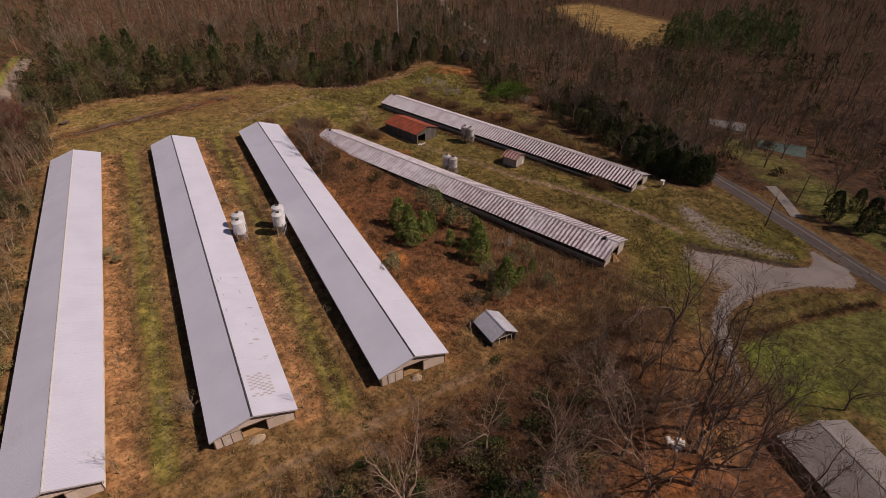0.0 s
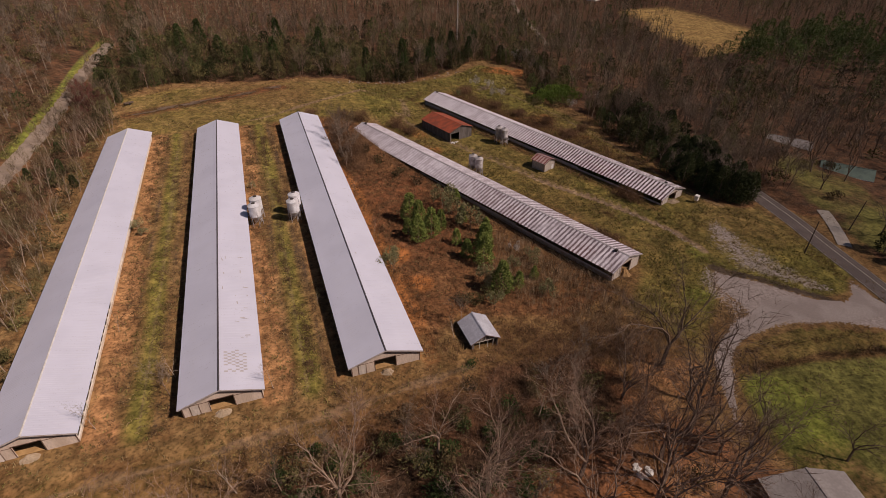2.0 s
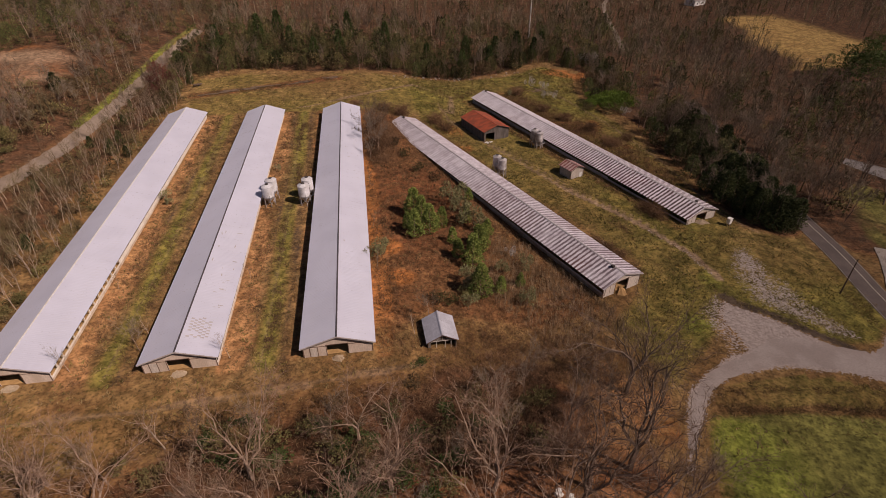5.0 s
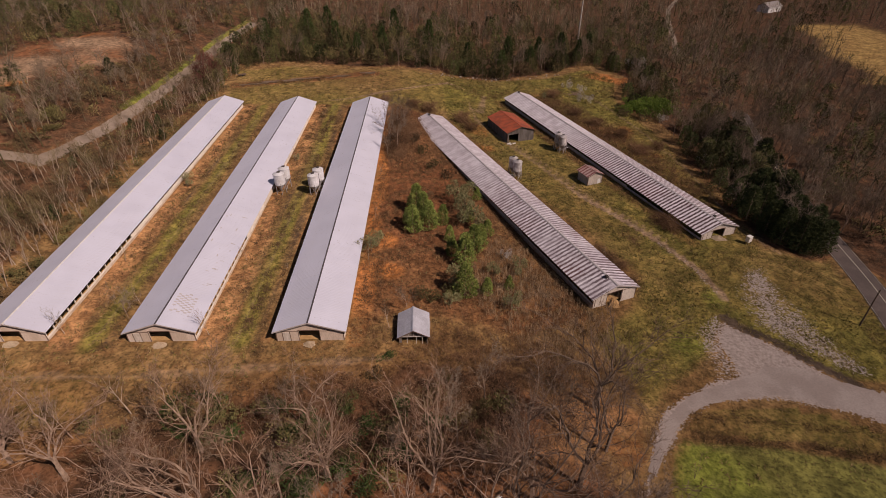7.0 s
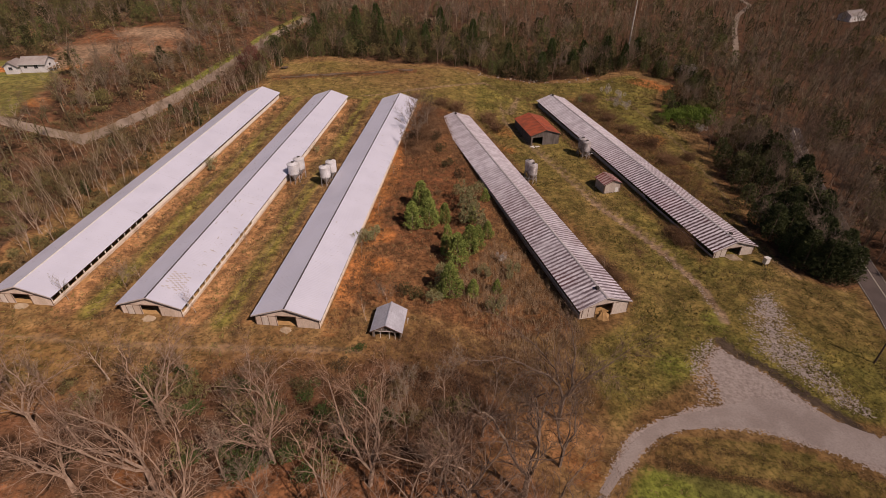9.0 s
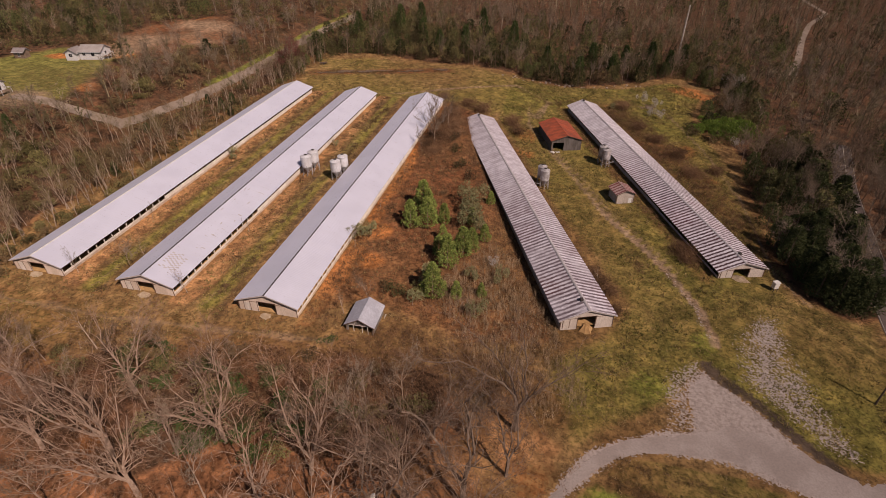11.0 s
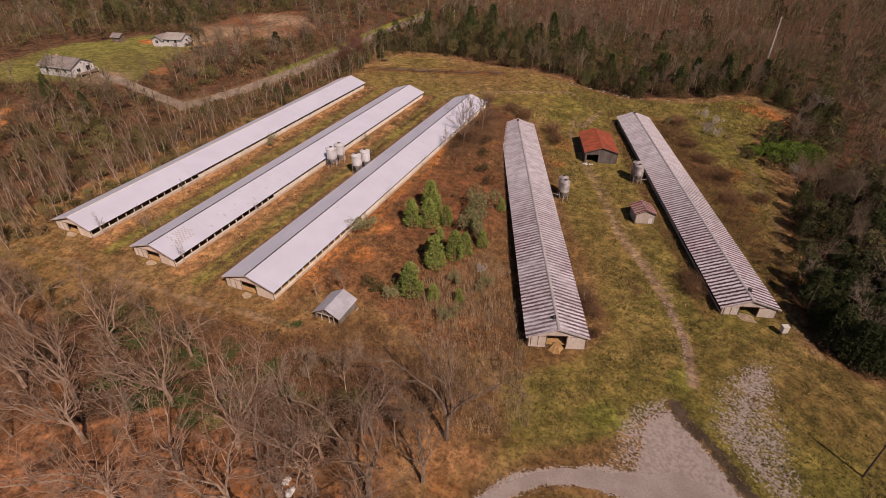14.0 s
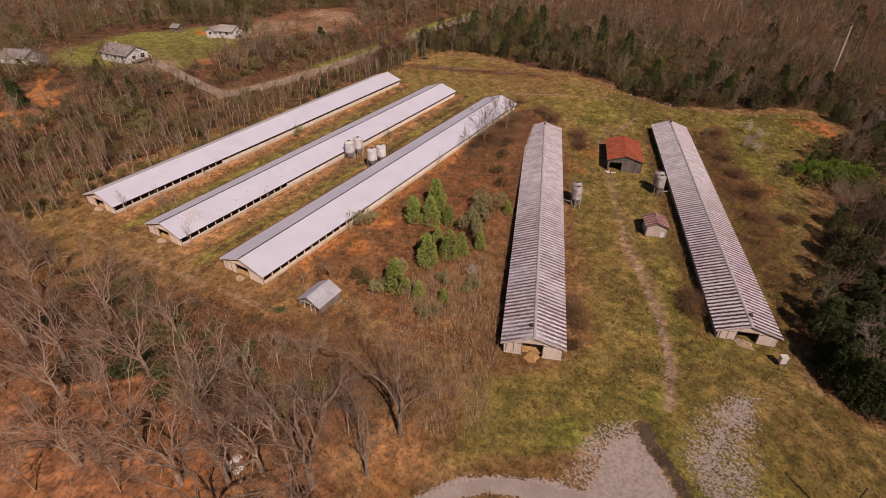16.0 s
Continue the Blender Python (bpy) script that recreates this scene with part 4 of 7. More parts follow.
def gable_shed(name, m, width, depth, eave, rise, roof_mat, wall_mat, label, opening, sheet_w, seed, over=0.4, truss=False):
    """A small gabled building; y runs back from its open front."""
    rnd = random.Random(seed)
    shed = thing(name, m, label, "shed")
    W, w = width / 2, width / 2 - over
    th = math.atan2(rise, W)
    top = eave + rise
    zt = lambda x: top - 0.1 - abs(x) * math.tan(th)
    roof = part("roof", prism(bmesh.new(), [(-W, eave), (0, top), (W, eave), (W, eave - 0.07), (0, top - 0.07), (-W, eave - 0.07)], 0, depth), TIMBER, shed)
    ROOFS.append((roof, depth, ("roof_sheet", sheet_w, 2), roof_mat, th, top, W / math.cos(th) + 0.05))
    part("ridge_cap", prism(bmesh.new(), [(-0.2, top), (0, top + 0.08), (0.2, top)], -0.03, depth + 0.03), roof_mat, roof)
    for s in (-1, 1):
        x0, x1 = sorted((s * w, s * (w - 0.05)))
        side = part("side_wall", boxes((*sorted((s * (w - 0.06), s * (w - 0.12))), over, depth - over, 0.2, 0.35), (*sorted((s * (w - 0.06), s * (w - 0.12))), over, depth - over, eave - 0.5, eave - 0.35)), TIMBER, shed)
        y = over
        while y < depth - over - 0.05:
            step = 0.28 * rnd.uniform(0.85, 1.15)
            part("board", boxes((x0, x1, y, min(y + step - 0.02, depth - over), -0.6, eave + over * math.tan(th) - 0.1 - rnd.uniform(0, 0.04))), wall_mat, side)
            y += step
    for y, front in ((over, True), (depth - over, False)):
        yi = y + 0.06 if front else y - 0.12
        rail = eave - 0.2
        wall = part("front_wall" if front else "back_wall", boxes((-w + 0.1, w - 0.1, yi, yi + 0.06, rail, rail + 0.15)), TIMBER, shed)
        if front and opening:
            plank_wall(wall, wall_mat, -w, opening[0], y, -0.6, zt, 0.05, rnd)
            plank_wall(wall, wall_mat, opening[1], w, y, -0.6, zt, 0.05, rnd)
            x = opening[0]
            while x < opening[1] - 0.05:
                part("board", boxes((x, min(x + 0.27, opening[1]), y, y + 0.05, opening[2], min(zt(x), zt(x + 0.27)))), wall_mat, wall)
                x += 0.29
        else:
            plank_wall(wall, wall_mat, -w, w, y, -0.6, zt, 0.05, rnd)
    for s in (-1, 1):
        for y in (over, depth - over):
            part("corner_post", boxes((s * w - 0.09, s * w + 0.09, y - 0.09, y + 0.09, -0.6, eave)), TIMBER, shed)
    for s in (-1, 1):
        f = bmesh.new()
        prism(f, [(s * W, eave - 0.12), (0, top - 0.12), (0, top + 0.01), (s * W, eave + 0.01)], -0.05, 0.0)
        part("rake_board", f, TRIM_DARK, roof)
    if truss:
        t = bmesh.new()
        tube(t, (-w, over - 0.1, eave), (w, over - 0.1, eave), 0.06, 0.06, 4)
        for i in range(5):
            x = -w + (i + 0.5) * 2 * w / 5
            tube(t, (x, over - 0.1, eave), (x * 0.55, over - 0.1, zt(x * 0.55)), 0.05, 0.05, 4)
        for x in (-w * 0.45, w * 0.2, w * 0.62):
            tube(t, (x, over - 0.1, -0.3), (x, over - 0.1, eave), 0.07, 0.07, 4)
        part("front_truss", t, WALL_PALE, shed, "pale timber truss and posts across the front")
    return shed


barn = gable_shed("barn", placed((54.25, 102.1, -4.1), (48.45, 118.5, -4.0)), 10.8, 17.2, 4.05, 1.75, RED_RUST, OLD_BOARD,
                  "grey board barn with a red rusted metal roof", (-4.5, -0.9, 3.3), 0.8, 11)
hut = gable_shed("storage_hut", placed((71.95, 68.95, -3.95), (69.75, 74.35, -3.95)), 5.8, 5.8, 3.2, 1.2, HUT_ROOF, WALL_PALE,
                 "small pale hut with a rust-striped metal roof", (1.0, 1.9, 1.9), 1.1, 12)
part("hut_door", boxes((0.98, 1.92, 0.36, 0.40, 0.0, 1.9)), WHITE_TRIM, hut, "white plank door")
front_shed = gable_shed("pump_shed", placed((20.6, -0.2, -1.35), (20.4, 6.7, -1.35)), 6.0, 6.9, 2.2, 1.65, SHED_ROOF, OLD_BOARD,
                        "open-fronted timber shed with a grey metal roof", (-2.2, 2.4, 2.15), 0.9, 13, truss=True)
part("floor_slab", boxes((-3.2, 3.2, -0.5, 6.8, -0.35, 0.08)), CONCRETE, front_shed, "pale concrete floor slab")


# ------------------------------------------------------------ homes at the edges
def cottage(name, m, length, width, wall, rise, roof_mat, wall_mat, label, windows, deck=None, chimney=None, over=0.5, carport=None):
    """A gabled home; its ridge runs along x."""
    h = thing(name, m, label, "house")
    L, W = length / 2, width / 2
    top = wall + rise
    body = bmesh.new()
    prof = [(-W, -2.0), (W, -2.0), (W, wall), (0, top), (-W, wall)]
    prism(body, prof, -L, L)
    bmesh.ops.rotate(body, cent=(0, 0, 0), matrix=Matrix.Rotation(radians(-90), 3, "Z"), verts=body.verts)
    part("wall", body, wall_mat, h)
    r = bmesh.new()
    k = rise / W
    prism(r, [(-W - over, wall - over * k + 0.06), (0, top + 0.06), (W + over, wall - over * k + 0.06), (W + over, wall - over * k + 0.24), (0, top + 0.26), (-W - over, wall - over * k + 0.24)], -L - over, L + over)
    bmesh.ops.rotate(r, cent=(0, 0, 0), matrix=Matrix.Rotation(radians(-90), 3, "Z"), verts=r.verts)
    roof = part("roof", r, roof_mat, h)
    part("ridge_cap", boxes((-L - over, L + over, -0.16, 0.16, top + 0.22, top + 0.31)), roof_mat, roof)
    for s in (-1, 1):
        part("eave_trim", boxes((-L - over, L + over, *sorted((s * (W + over), s * (W + over + 0.05))), wall - over * k + 0.02, wall - over * k + 0.22)), WHITE_TRIM, roof)
    for face, u, z, ww, hh in windows:
        win = part("window", boxes((-ww / 2, ww / 2, -0.06, 0.03, -hh / 2, hh / 2)), WHITE_TRIM, h,
                   m={"e": pose(L, u, z, 0, 0, 90), "w": pose(-L, u, z, 0, 0, -90), "s": pose(u, -W, z), "n": pose(u, W, z, 0, 0, 180)}[face])
        for s in (-1, 1):
            part("pane", boxes((min(0.03 * s, s * (ww / 2 - 0.08)), max(0.03 * s, s * (ww / 2 - 0.08)), -0.075, -0.062, -hh / 2 + 0.08, hh / 2 - 0.08)), GLASS, win)
    if chimney:
        part("chimney", boxes((chimney - 0.35, chimney + 0.35, -0.3, 0.3, wall, top + 0.9)), STEM, roof, "brick chimney")
    if deck:
        x0, x1, y0, y1, z = deck
        d = part("deck", boxes((x0, x1, y0, y1, z - 0.18, z)), TIMBER, h, "raised timber deck")
        for x in (x0 + 0.15, x1 - 0.15):
            for y in (y0 + 0.15, (y0 + y1) / 2, y1 - 0.15):
                part("deck_post", boxes((x - 0.08, x + 0.08, y - 0.08, y + 0.08, -2.2, z + 1.0)), WHITE_TRIM, d)
        part("deck_rail", boxes((x1 - 0.1, x1, y0, y1, z + 0.9, z + 1.0), (x0, x1, y0, y0 + 0.1, z + 0.9, z + 1.0), (x0, x1, y1 - 0.1, y1, z + 0.9, z + 1.0)), WHITE_TRIM, d)
    return h


cottage("white_house", pose(-139.5, 64.5, 12.0, 0, 0, 5), 16, 9.5, 3.6, 2.3, SHINGLE_GREY, SIDING, "white-sided house with a grey-brown roof and a deck",
        (("e", -1.8, 2.3, 1.5, 1.3), ("e", 2.2, 2.2, 1.8, 2.0), ("e", 0.0, 4.6, 0.8, 0.6), ("s", -4, 2.2, 1.5, 1.2), ("s", 1, 2.2, 1.5, 1.2), ("s", 5, 2.2, 1.2, 1.2)),
        deck=(8.05, 10.6, -3.5, 4.4, 1.2), chimney=-3)
cottage("white_house", pose(-134.4, 112.4, 13.4, 0, 0, 12), 8.6, 7.0, 2.6, 1.7, SHINGLE_PALE, SIDING, "low white house with a pale roof on red clay",
        (("s", -2.4, 1.6, 1.2, 1.1), ("s", 1.2, 1.6, 1.4, 1.4), ("e", 0, 1.6, 1.3, 1.2)), deck=(4.35, 6.2, -2.2, 2.2, 0.6))
cottage("porch_addition", pose(-140.9, 109.0, 13.3, 0, 0, 102), 5.4, 4.4, 2.3, 1.4, SHINGLE_GREY, SIDING, "small gabled addition beside the low white house",
        (("w", 0, 1.5, 1.4, 1.2),))
cottage("garden_shed", pose(-164.0, 106.0, 13.0, 0, 0, 10), 4.2, 3.2, 2.2, 1.0, SHINGLE_GREY, TIMBER, "small brown garden shed by the wood", (("s", 0, 1.2, 0.9, 1.6),))
cottage("white_house", pose(-172.0, 41.0, 12.0, 0, 0, 20), 12, 8.0, 2.7, 1.9, SHINGLE_GREY, SIDING, "house with a dark roof partly behind trees",
        (("s", -3, 1.6, 1.3, 1.1), ("s", 3, 1.6, 2.4, 1.8), ("e", 0, 1.6, 1.3, 1.1)))
cottage("grey_house", pose(180.0, 74.0, -13.3, 0, 0, -52), 15, 8.0, 2.6, 1.6, SHINGLE_PALE, OLD_BOARD, "low house with a pale grey roof among bare trees",
        (("s", -4, 1.5, 1.3, 1.1), ("s", 2, 1.5, 1.3, 1.1), ("e", 0, 1.5, 1.3, 1.1)))
cottage("green_roofed_house", pose(176.0, 47.0, -12.6, 0, 0, -52), 15, 9.0, 2.6, 1.9, SHINGLE_GREEN, SIDING, "low house with a dull green roof among bare trees",
        (("s", -5, 1.5, 1.3, 1.1), ("s", 0, 1.5, 1.6, 1.3), ("s", 5, 1.5, 1.3, 1.1), ("e", 0, 1.5, 1.3, 1.1)))
cottage("grey_roofed_house", pose(54.3, -45.4, -4.7, 0, 0, 76), 12.5, 12.5, 2.3, 1.7, SHINGLE_PALE, OLD_BOARD, "house with a pale grey shingle roof under bare trees",
        (("e", -3, 1.5, 1.3, 1.1), ("e", 3, 1.5, 1.3, 1.1), ("n", -3, 1.5, 1.4, 1.2), ("n", 3, 1.5, 1.4, 1.2)))
cottage("far_house", pose(305, 408, -16.0, 0, 0, 30), 18, 10, 4.5, 3, SHINGLE_PALE, SIDING, "far white house beyond the wood", (("s", -4, 2, 1.5, 1.5), ("s", 3, 2, 1.5, 1.5)))


# ------------------------------------------------------------ poles and small things
def utility_pole(x, y, tall, label, lean=(0, 0), arm=True):
    z = ground_z(x, y)
    p = thing("utility_pole", pose(x, y, z, lean[0], lean[1], 0), label, "utility pole", "utility poles")
    part("shaft", tube(bmesh.new(), (0, 0, -0.5), (0, 0, tall), 0.17, 0.11, 8), POLE_WOOD, p)
    if arm:
        part("crossarm", boxes((-0.9, 0.9, -0.06, 0.06, tall - 0.75, tall - 0.6)), POLE_WOOD, p)
        for sx in (-0.8, 0.0, 0.8):
            part("insulator", tube(bmesh.new(), (sx, 0, tall - 0.6), (sx, 0, tall - 0.4), 0.06, 0.04, 6), GALVANISED, p)
    return p


utility_pole(111.9, 8.9, 9.4, "dark wooden utility pole on the road verge", arm=False)
utility_pole(135.3, 14.8, 9.0, "dark wooden utility pole across the road", (0, 8), arm=False)
far_pole = thing("tall_pole", pose(107.0, 250.0, ground_z(107, 250), 0, 0, 0), "tall pale pole standing above the wood", "pole")
part("shaft", tube(bmesh.new(), (0, 0, -0.5), (0, 0, 24.5), 0.46, 0.32, 10), POLE_PALE, far_pole)

cabinet = thing("control_box", turned(102.3, 37.6, 25), "white equipment box on a short stand in the grass", "equipment box")
part("case", boxes((-0.6, 0.6, -0.5, 0.5, 0.75, 2.25), bevel=0.05), WHITE_PAINT, cabinet)
part("lid", boxes((-0.67, 0.67, -0.57, 0.57, 2.25, 2.33), bevel=0.02), WHITE_PAINT, cabinet)
for sx in (-0.5, 0.5):
    for sy in (-0.4, 0.4):
        part("leg", boxes((sx - 0.05, sx + 0.05, sy - 0.05, sy + 0.05, -0.1, 0.75)), DARK_STEEL, cabinet)

sack_mesh = None


def sack(x, y, deg, z=None):
    global sack_mesh
    if sack_mesh is None:
        bm = bmesh.new()
        box(bm, -0.45, 0.45, -0.28, 0.28, 0.0, 0.3, 0.12)
        sack_mesh = mesh_bm("feed_sack", bm, WHITE_PAINT)
    ob = new("feed_sack", sack_mesh)
    ob.matrix_world = turned(x, y, deg, z)
    return tagged(ob, "white stuffed sack lying by the barn", "sack", "sacks by the barn")


for x, y, d in ((49.6, 99.6, 10), (50.4, 99.2, 60), (51.2, 99.9, 120), (50.2, 100.1, 80), (51.9, 100.2, 20)):
    sack(x, y, d)


# ------------------------------------------------------------ plants: shapes
def unit(v):
    return v / (np.linalg.norm(v) + 1e-9)


def blades(rows, rs):
    """Thin triangles from rows of base, tip and width."""
    n = len(rows)
    V = np.zeros((n * 3, 3), np.float32)
    for i, (p, q, w) in enumerate(rows):
        d = unit(q - p)
        s = unit(np.cross(d, rs.normal(size=3))) * w / 2
        V[3 * i], V[3 * i + 1], V[3 * i + 2] = p - s, p + s, q
    return V, np.arange(n * 3, dtype=np.int32).reshape(-1, 3)


def limbs(rows, sides):
    """Tapered tubes from rows of two ends and two radii, as triangles."""
    V, F, k = [], [], 0
    ang = np.arange(sides) * 2 * np.pi / sides
    for p, q, r0, r1 in rows:
        d = unit(q - p)
        u = unit(np.cross(d, (0.3, 0.5, 0.8)))
        v = np.cross(d, u)
        ring = np.cos(ang)[:, None] * u + np.sin(ang)[:, None] * v
        V += [p + ring * r0, q + ring * r1]
        for i in range(sides):
            j = (i + 1) % sides
            F += [(k + i, k + j, k + sides + j), (k + i, k + sides + j, k + sides + i)]
        k += 2 * sides
    return np.concatenate(V).astype(np.float32), np.array(F, np.int32)


def grow(rs, tall, girth, levels, kids, twigs, spread, lift, bare=0.3, twig_w=0.05):
    """Limbs and twigs of a bare tree that stands at the origin."""
    wood, fine = [], []

    def branch(p, d, length, r, level):
        steps = 4 if level == 0 else 3
        for i in range(steps):
            d = unit(d + rs.normal(size=3) * (0.055 if level == 0 else 0.17) + np.array((0, 0, lift * (0.3 if level == 0 else 1.0))))
            q = p + d * length / steps
            r1 = r * (0.80 if level == 0 else 0.70)
            if level == levels and level > 1:
                fine.append((p, q, r * 2.2))
            else:
                wood.append((p, q, r, r1))
            f = (i + 1) / steps
            if level < levels and (level > 0 or f > bare):
                for _ in range(kids[level]):
                    a = unit(np.cross(d, rs.normal(size=3)))
                    t = rs.uniform(*spread)
                    branch(q, unit(d * math.cos(t) + a * math.sin(t)), length * rs.uniform(0.42, 0.66), r1 * 0.70, level + 1)
            if level >= levels - 1:
                for _ in range(twigs):
                    a = unit(d + rs.normal(size=3) * 0.75 + np.array((0, 0, 0.25)))
                    s = p + (q - p) * rs.rand()
                    fine.append((s, s + a * rs.uniform(0.5, 1.35) * tall / 15, twig_w * rs.uniform(0.7, 1.2)))
            p, r = q, r1

    branch(np.array((0, 0, -0.3)), np.array((rs.normal() * 0.05, rs.normal() * 0.05, 1.0)), tall * 0.72, girth, 0)
    return wood, fine


def grow_vase(rs, tall, girth, leaders, twig_w, twigs, lean=0.55):
    """A bare tree that forks low into long rising limbs, with a wide haze of twigs."""
    wood, stout, fine = [], [], []
    up = np.array((0, 0, 1.0))

    def run(p, d, length, r, steps, wobble, lift, out, keep):
        pts = []
        for _ in range(steps):
            d = unit(d + rs.normal(size=3) * wobble + up * lift)
            q = p + d * length / steps
            out.append((p, q, r, r * keep))
            r *= keep
            pts.append((q, d, r))
            p = q
        return pts

    stem = run(np.array((0, 0, -0.4)), unit(up + rs.normal(size=3) * 0.05), tall * rs.uniform(0.16, 0.26), girth, 2, 0.04, 0.1, stout, 0.9)
    base, d0, r0 = stem[-1]
    turn = rs.uniform(0, 6.28)
    for k in range(leaders):
        a = turn + 2 * np.pi * k / leaders + rs.normal() * 0.3
        t = rs.uniform(0.14, lean)
        d = unit(np.array((math.cos(a) * math.sin(t), math.sin(a) * math.sin(t), math.cos(t))))
        limb = run(base, d, tall * rs.uniform(0.58, 0.80), r0 * rs.uniform(0.52, 0.78), 7, 0.21, 0.035, stout, 0.83)
        for i, (p, d, r) in enumerate(limb):
            for _ in range(2 if i < 6 else 3):
                s = unit(np.cross(d, rs.normal(size=3)))
                t = rs.uniform(0.45, 0.95)
                side = run(p, unit(d * math.cos(t) + s * math.sin(t)), tall * rs.uniform(0.16, 0.30) * (1.15 - i * 0.08), r * 0.55, 3, 0.27, 0.09, wood, 0.72)
                for q, e, w in side:
                    for _ in range(2):
                        s = unit(np.cross(e, rs.normal(size=3)))
                        t = rs.uniform(0.4, 0.9)
                        g = unit(e * math.cos(t) + s * math.sin(t) + up * 0.12)
                        z = q + g * tall * rs.uniform(0.06, 0.13)
                        fine.append((q, z, max(w * 1.3, twig_w * 1.3)))
                        for _ in range(twigs):
                            b = q + (z - q) * rs.uniform(0.2, 1.0)
                            fine.append((b, b + unit(g + rs.normal(size=3) * 0.6 + up * 0.2) * tall * rs.uniform(0.03, 0.08), twig_w * rs.uniform(0.7, 1.2)))
    return stout, wood, fine


def vase_arrays(seed, tall, girth, leaders, twig_w, twigs=3, lean=0.55):
    rs = np.random.RandomState(seed)
    stout, wood, fine = grow_vase(rs, tall, girth, leaders, twig_w, twigs, lean)
    (V1, F1), (V2, F2) = limbs(stout, 5), limbs(wood, 3)
    return (np.concatenate([V1, V2]), np.concatenate([F1, F2 + len(V1)])), blades(fine, rs)


def bare_arrays(seed, tall, girth, levels, kids, twigs, spread=(0.5, 0.95), lift=0.16, bare=0.3, sides=4, twig_w=0.05):
    rs = np.random.RandomState(seed)
    wood, fine = grow(rs, tall, girth, levels, kids, twigs, spread, lift, bare, twig_w)
    return limbs(wood, sides), blades(fine, rs)


def needles(seed, tall, radius, count, size, base=0.08, shape=1.0, droop=0.15, slim=1.0):
    """A dense evergreen crown of many small sprays, with an uneven outline."""
    rs = np.random.RandomState(seed)
    rows = []
    lump = rs.uniform(0.62, 1.15, size=(7, 9))
    for _ in range(count):
        f = rs.rand() ** 0.85
        a = rs.uniform(0, 2 * np.pi)
        edge = radius * ((1 - f) ** shape * 0.92 + 0.06) * lump[int(f * 6.99), int(a / (2 * np.pi) * 8.99)]
        if f < 0.12:
            edge *= 0.55 + f * 3.7
        r = edge * rs.uniform(0.35, 1.0) ** 0.5
        z = tall * (base + (1 - base) * f)
        p = np.array((r * math.cos(a), r * math.sin(a), z))
        out = unit(np.array((math.cos(a), math.sin(a), 0.55 - droop)) + rs.normal(size=3) * 0.55)
        rows.append((p, p + out * size * rs.uniform(0.7, 1.4), slim * size * rs.uniform(0.6, 1.0)))
    return blades(rows, rs)


def bush(seed, wide, tall, count, size, upright=0.4):
    """A loose rounded crown of small pieces, thicker outside."""
    rs = np.random.RandomState(seed)
    lobes = [(rs.normal(size=3) * np.array((wide * 0.28, wide * 0.28, tall * 0.12)) + np.array((0, 0, tall * 0.52)), rs.uniform(0.5, 0.85)) for _ in range(6)]
    rows = []
    for i in range(count):
        c, k = lobes[i % 6]
        d = unit(rs.normal(size=3))
        p = c + d * np.array((wide * 0.36, wide * 0.36, tall * 0.36)) * k * rs.uniform(0.3, 1.0) ** 0.4
        p[2] = max(p[2], 0.05)
        o = unit(d + rs.normal(size=3) * 0.6 + np.array((0, 0, upright)))
        rows.append((p, p + o * size * rs.uniform(0.7, 1.4), size * rs.uniform(0.4, 0.75)))
    return blades(rows, rs)


def stalks(seed, wide, tall, count, width):
    """A tuft of upright stems."""
    rs = np.random.RandomState(seed)
    rows = []
    for _ in range(count):
        p = np.array((rs.normal() * wide * 0.4, rs.normal() * wide * 0.4, -0.05))
        q = p + np.array((rs.normal() * wide * 0.4, rs.normal() * wide * 0.4, tall * rs.uniform(0.5, 1.1)))
        rows.append((p, q, width * rs.uniform(0.7, 1.3)))
    return blades(rows, rs)


def brush_arrays(seed, wide, tall, count, width):
    """A thicket of bare stems that fork at half height."""
    rs = np.random.RandomState(seed)
    rows = []
    for _ in range(count):
        p = np.array((rs.normal() * wide * 0.35, rs.normal() * wide * 0.35, -0.1))
        q = p + np.array((rs.normal() * wide * 0.3, rs.normal() * wide * 0.3, tall * rs.uniform(0.35, 0.7)))
        rows.append((p, q, width * 1.4))
        for _ in range(3):
            rows.append((q, q + np.array((rs.normal() * wide * 0.3, rs.normal() * wide * 0.3, tall * rs.uniform(0.1, 0.45))), width))
    return blades(rows, rs)


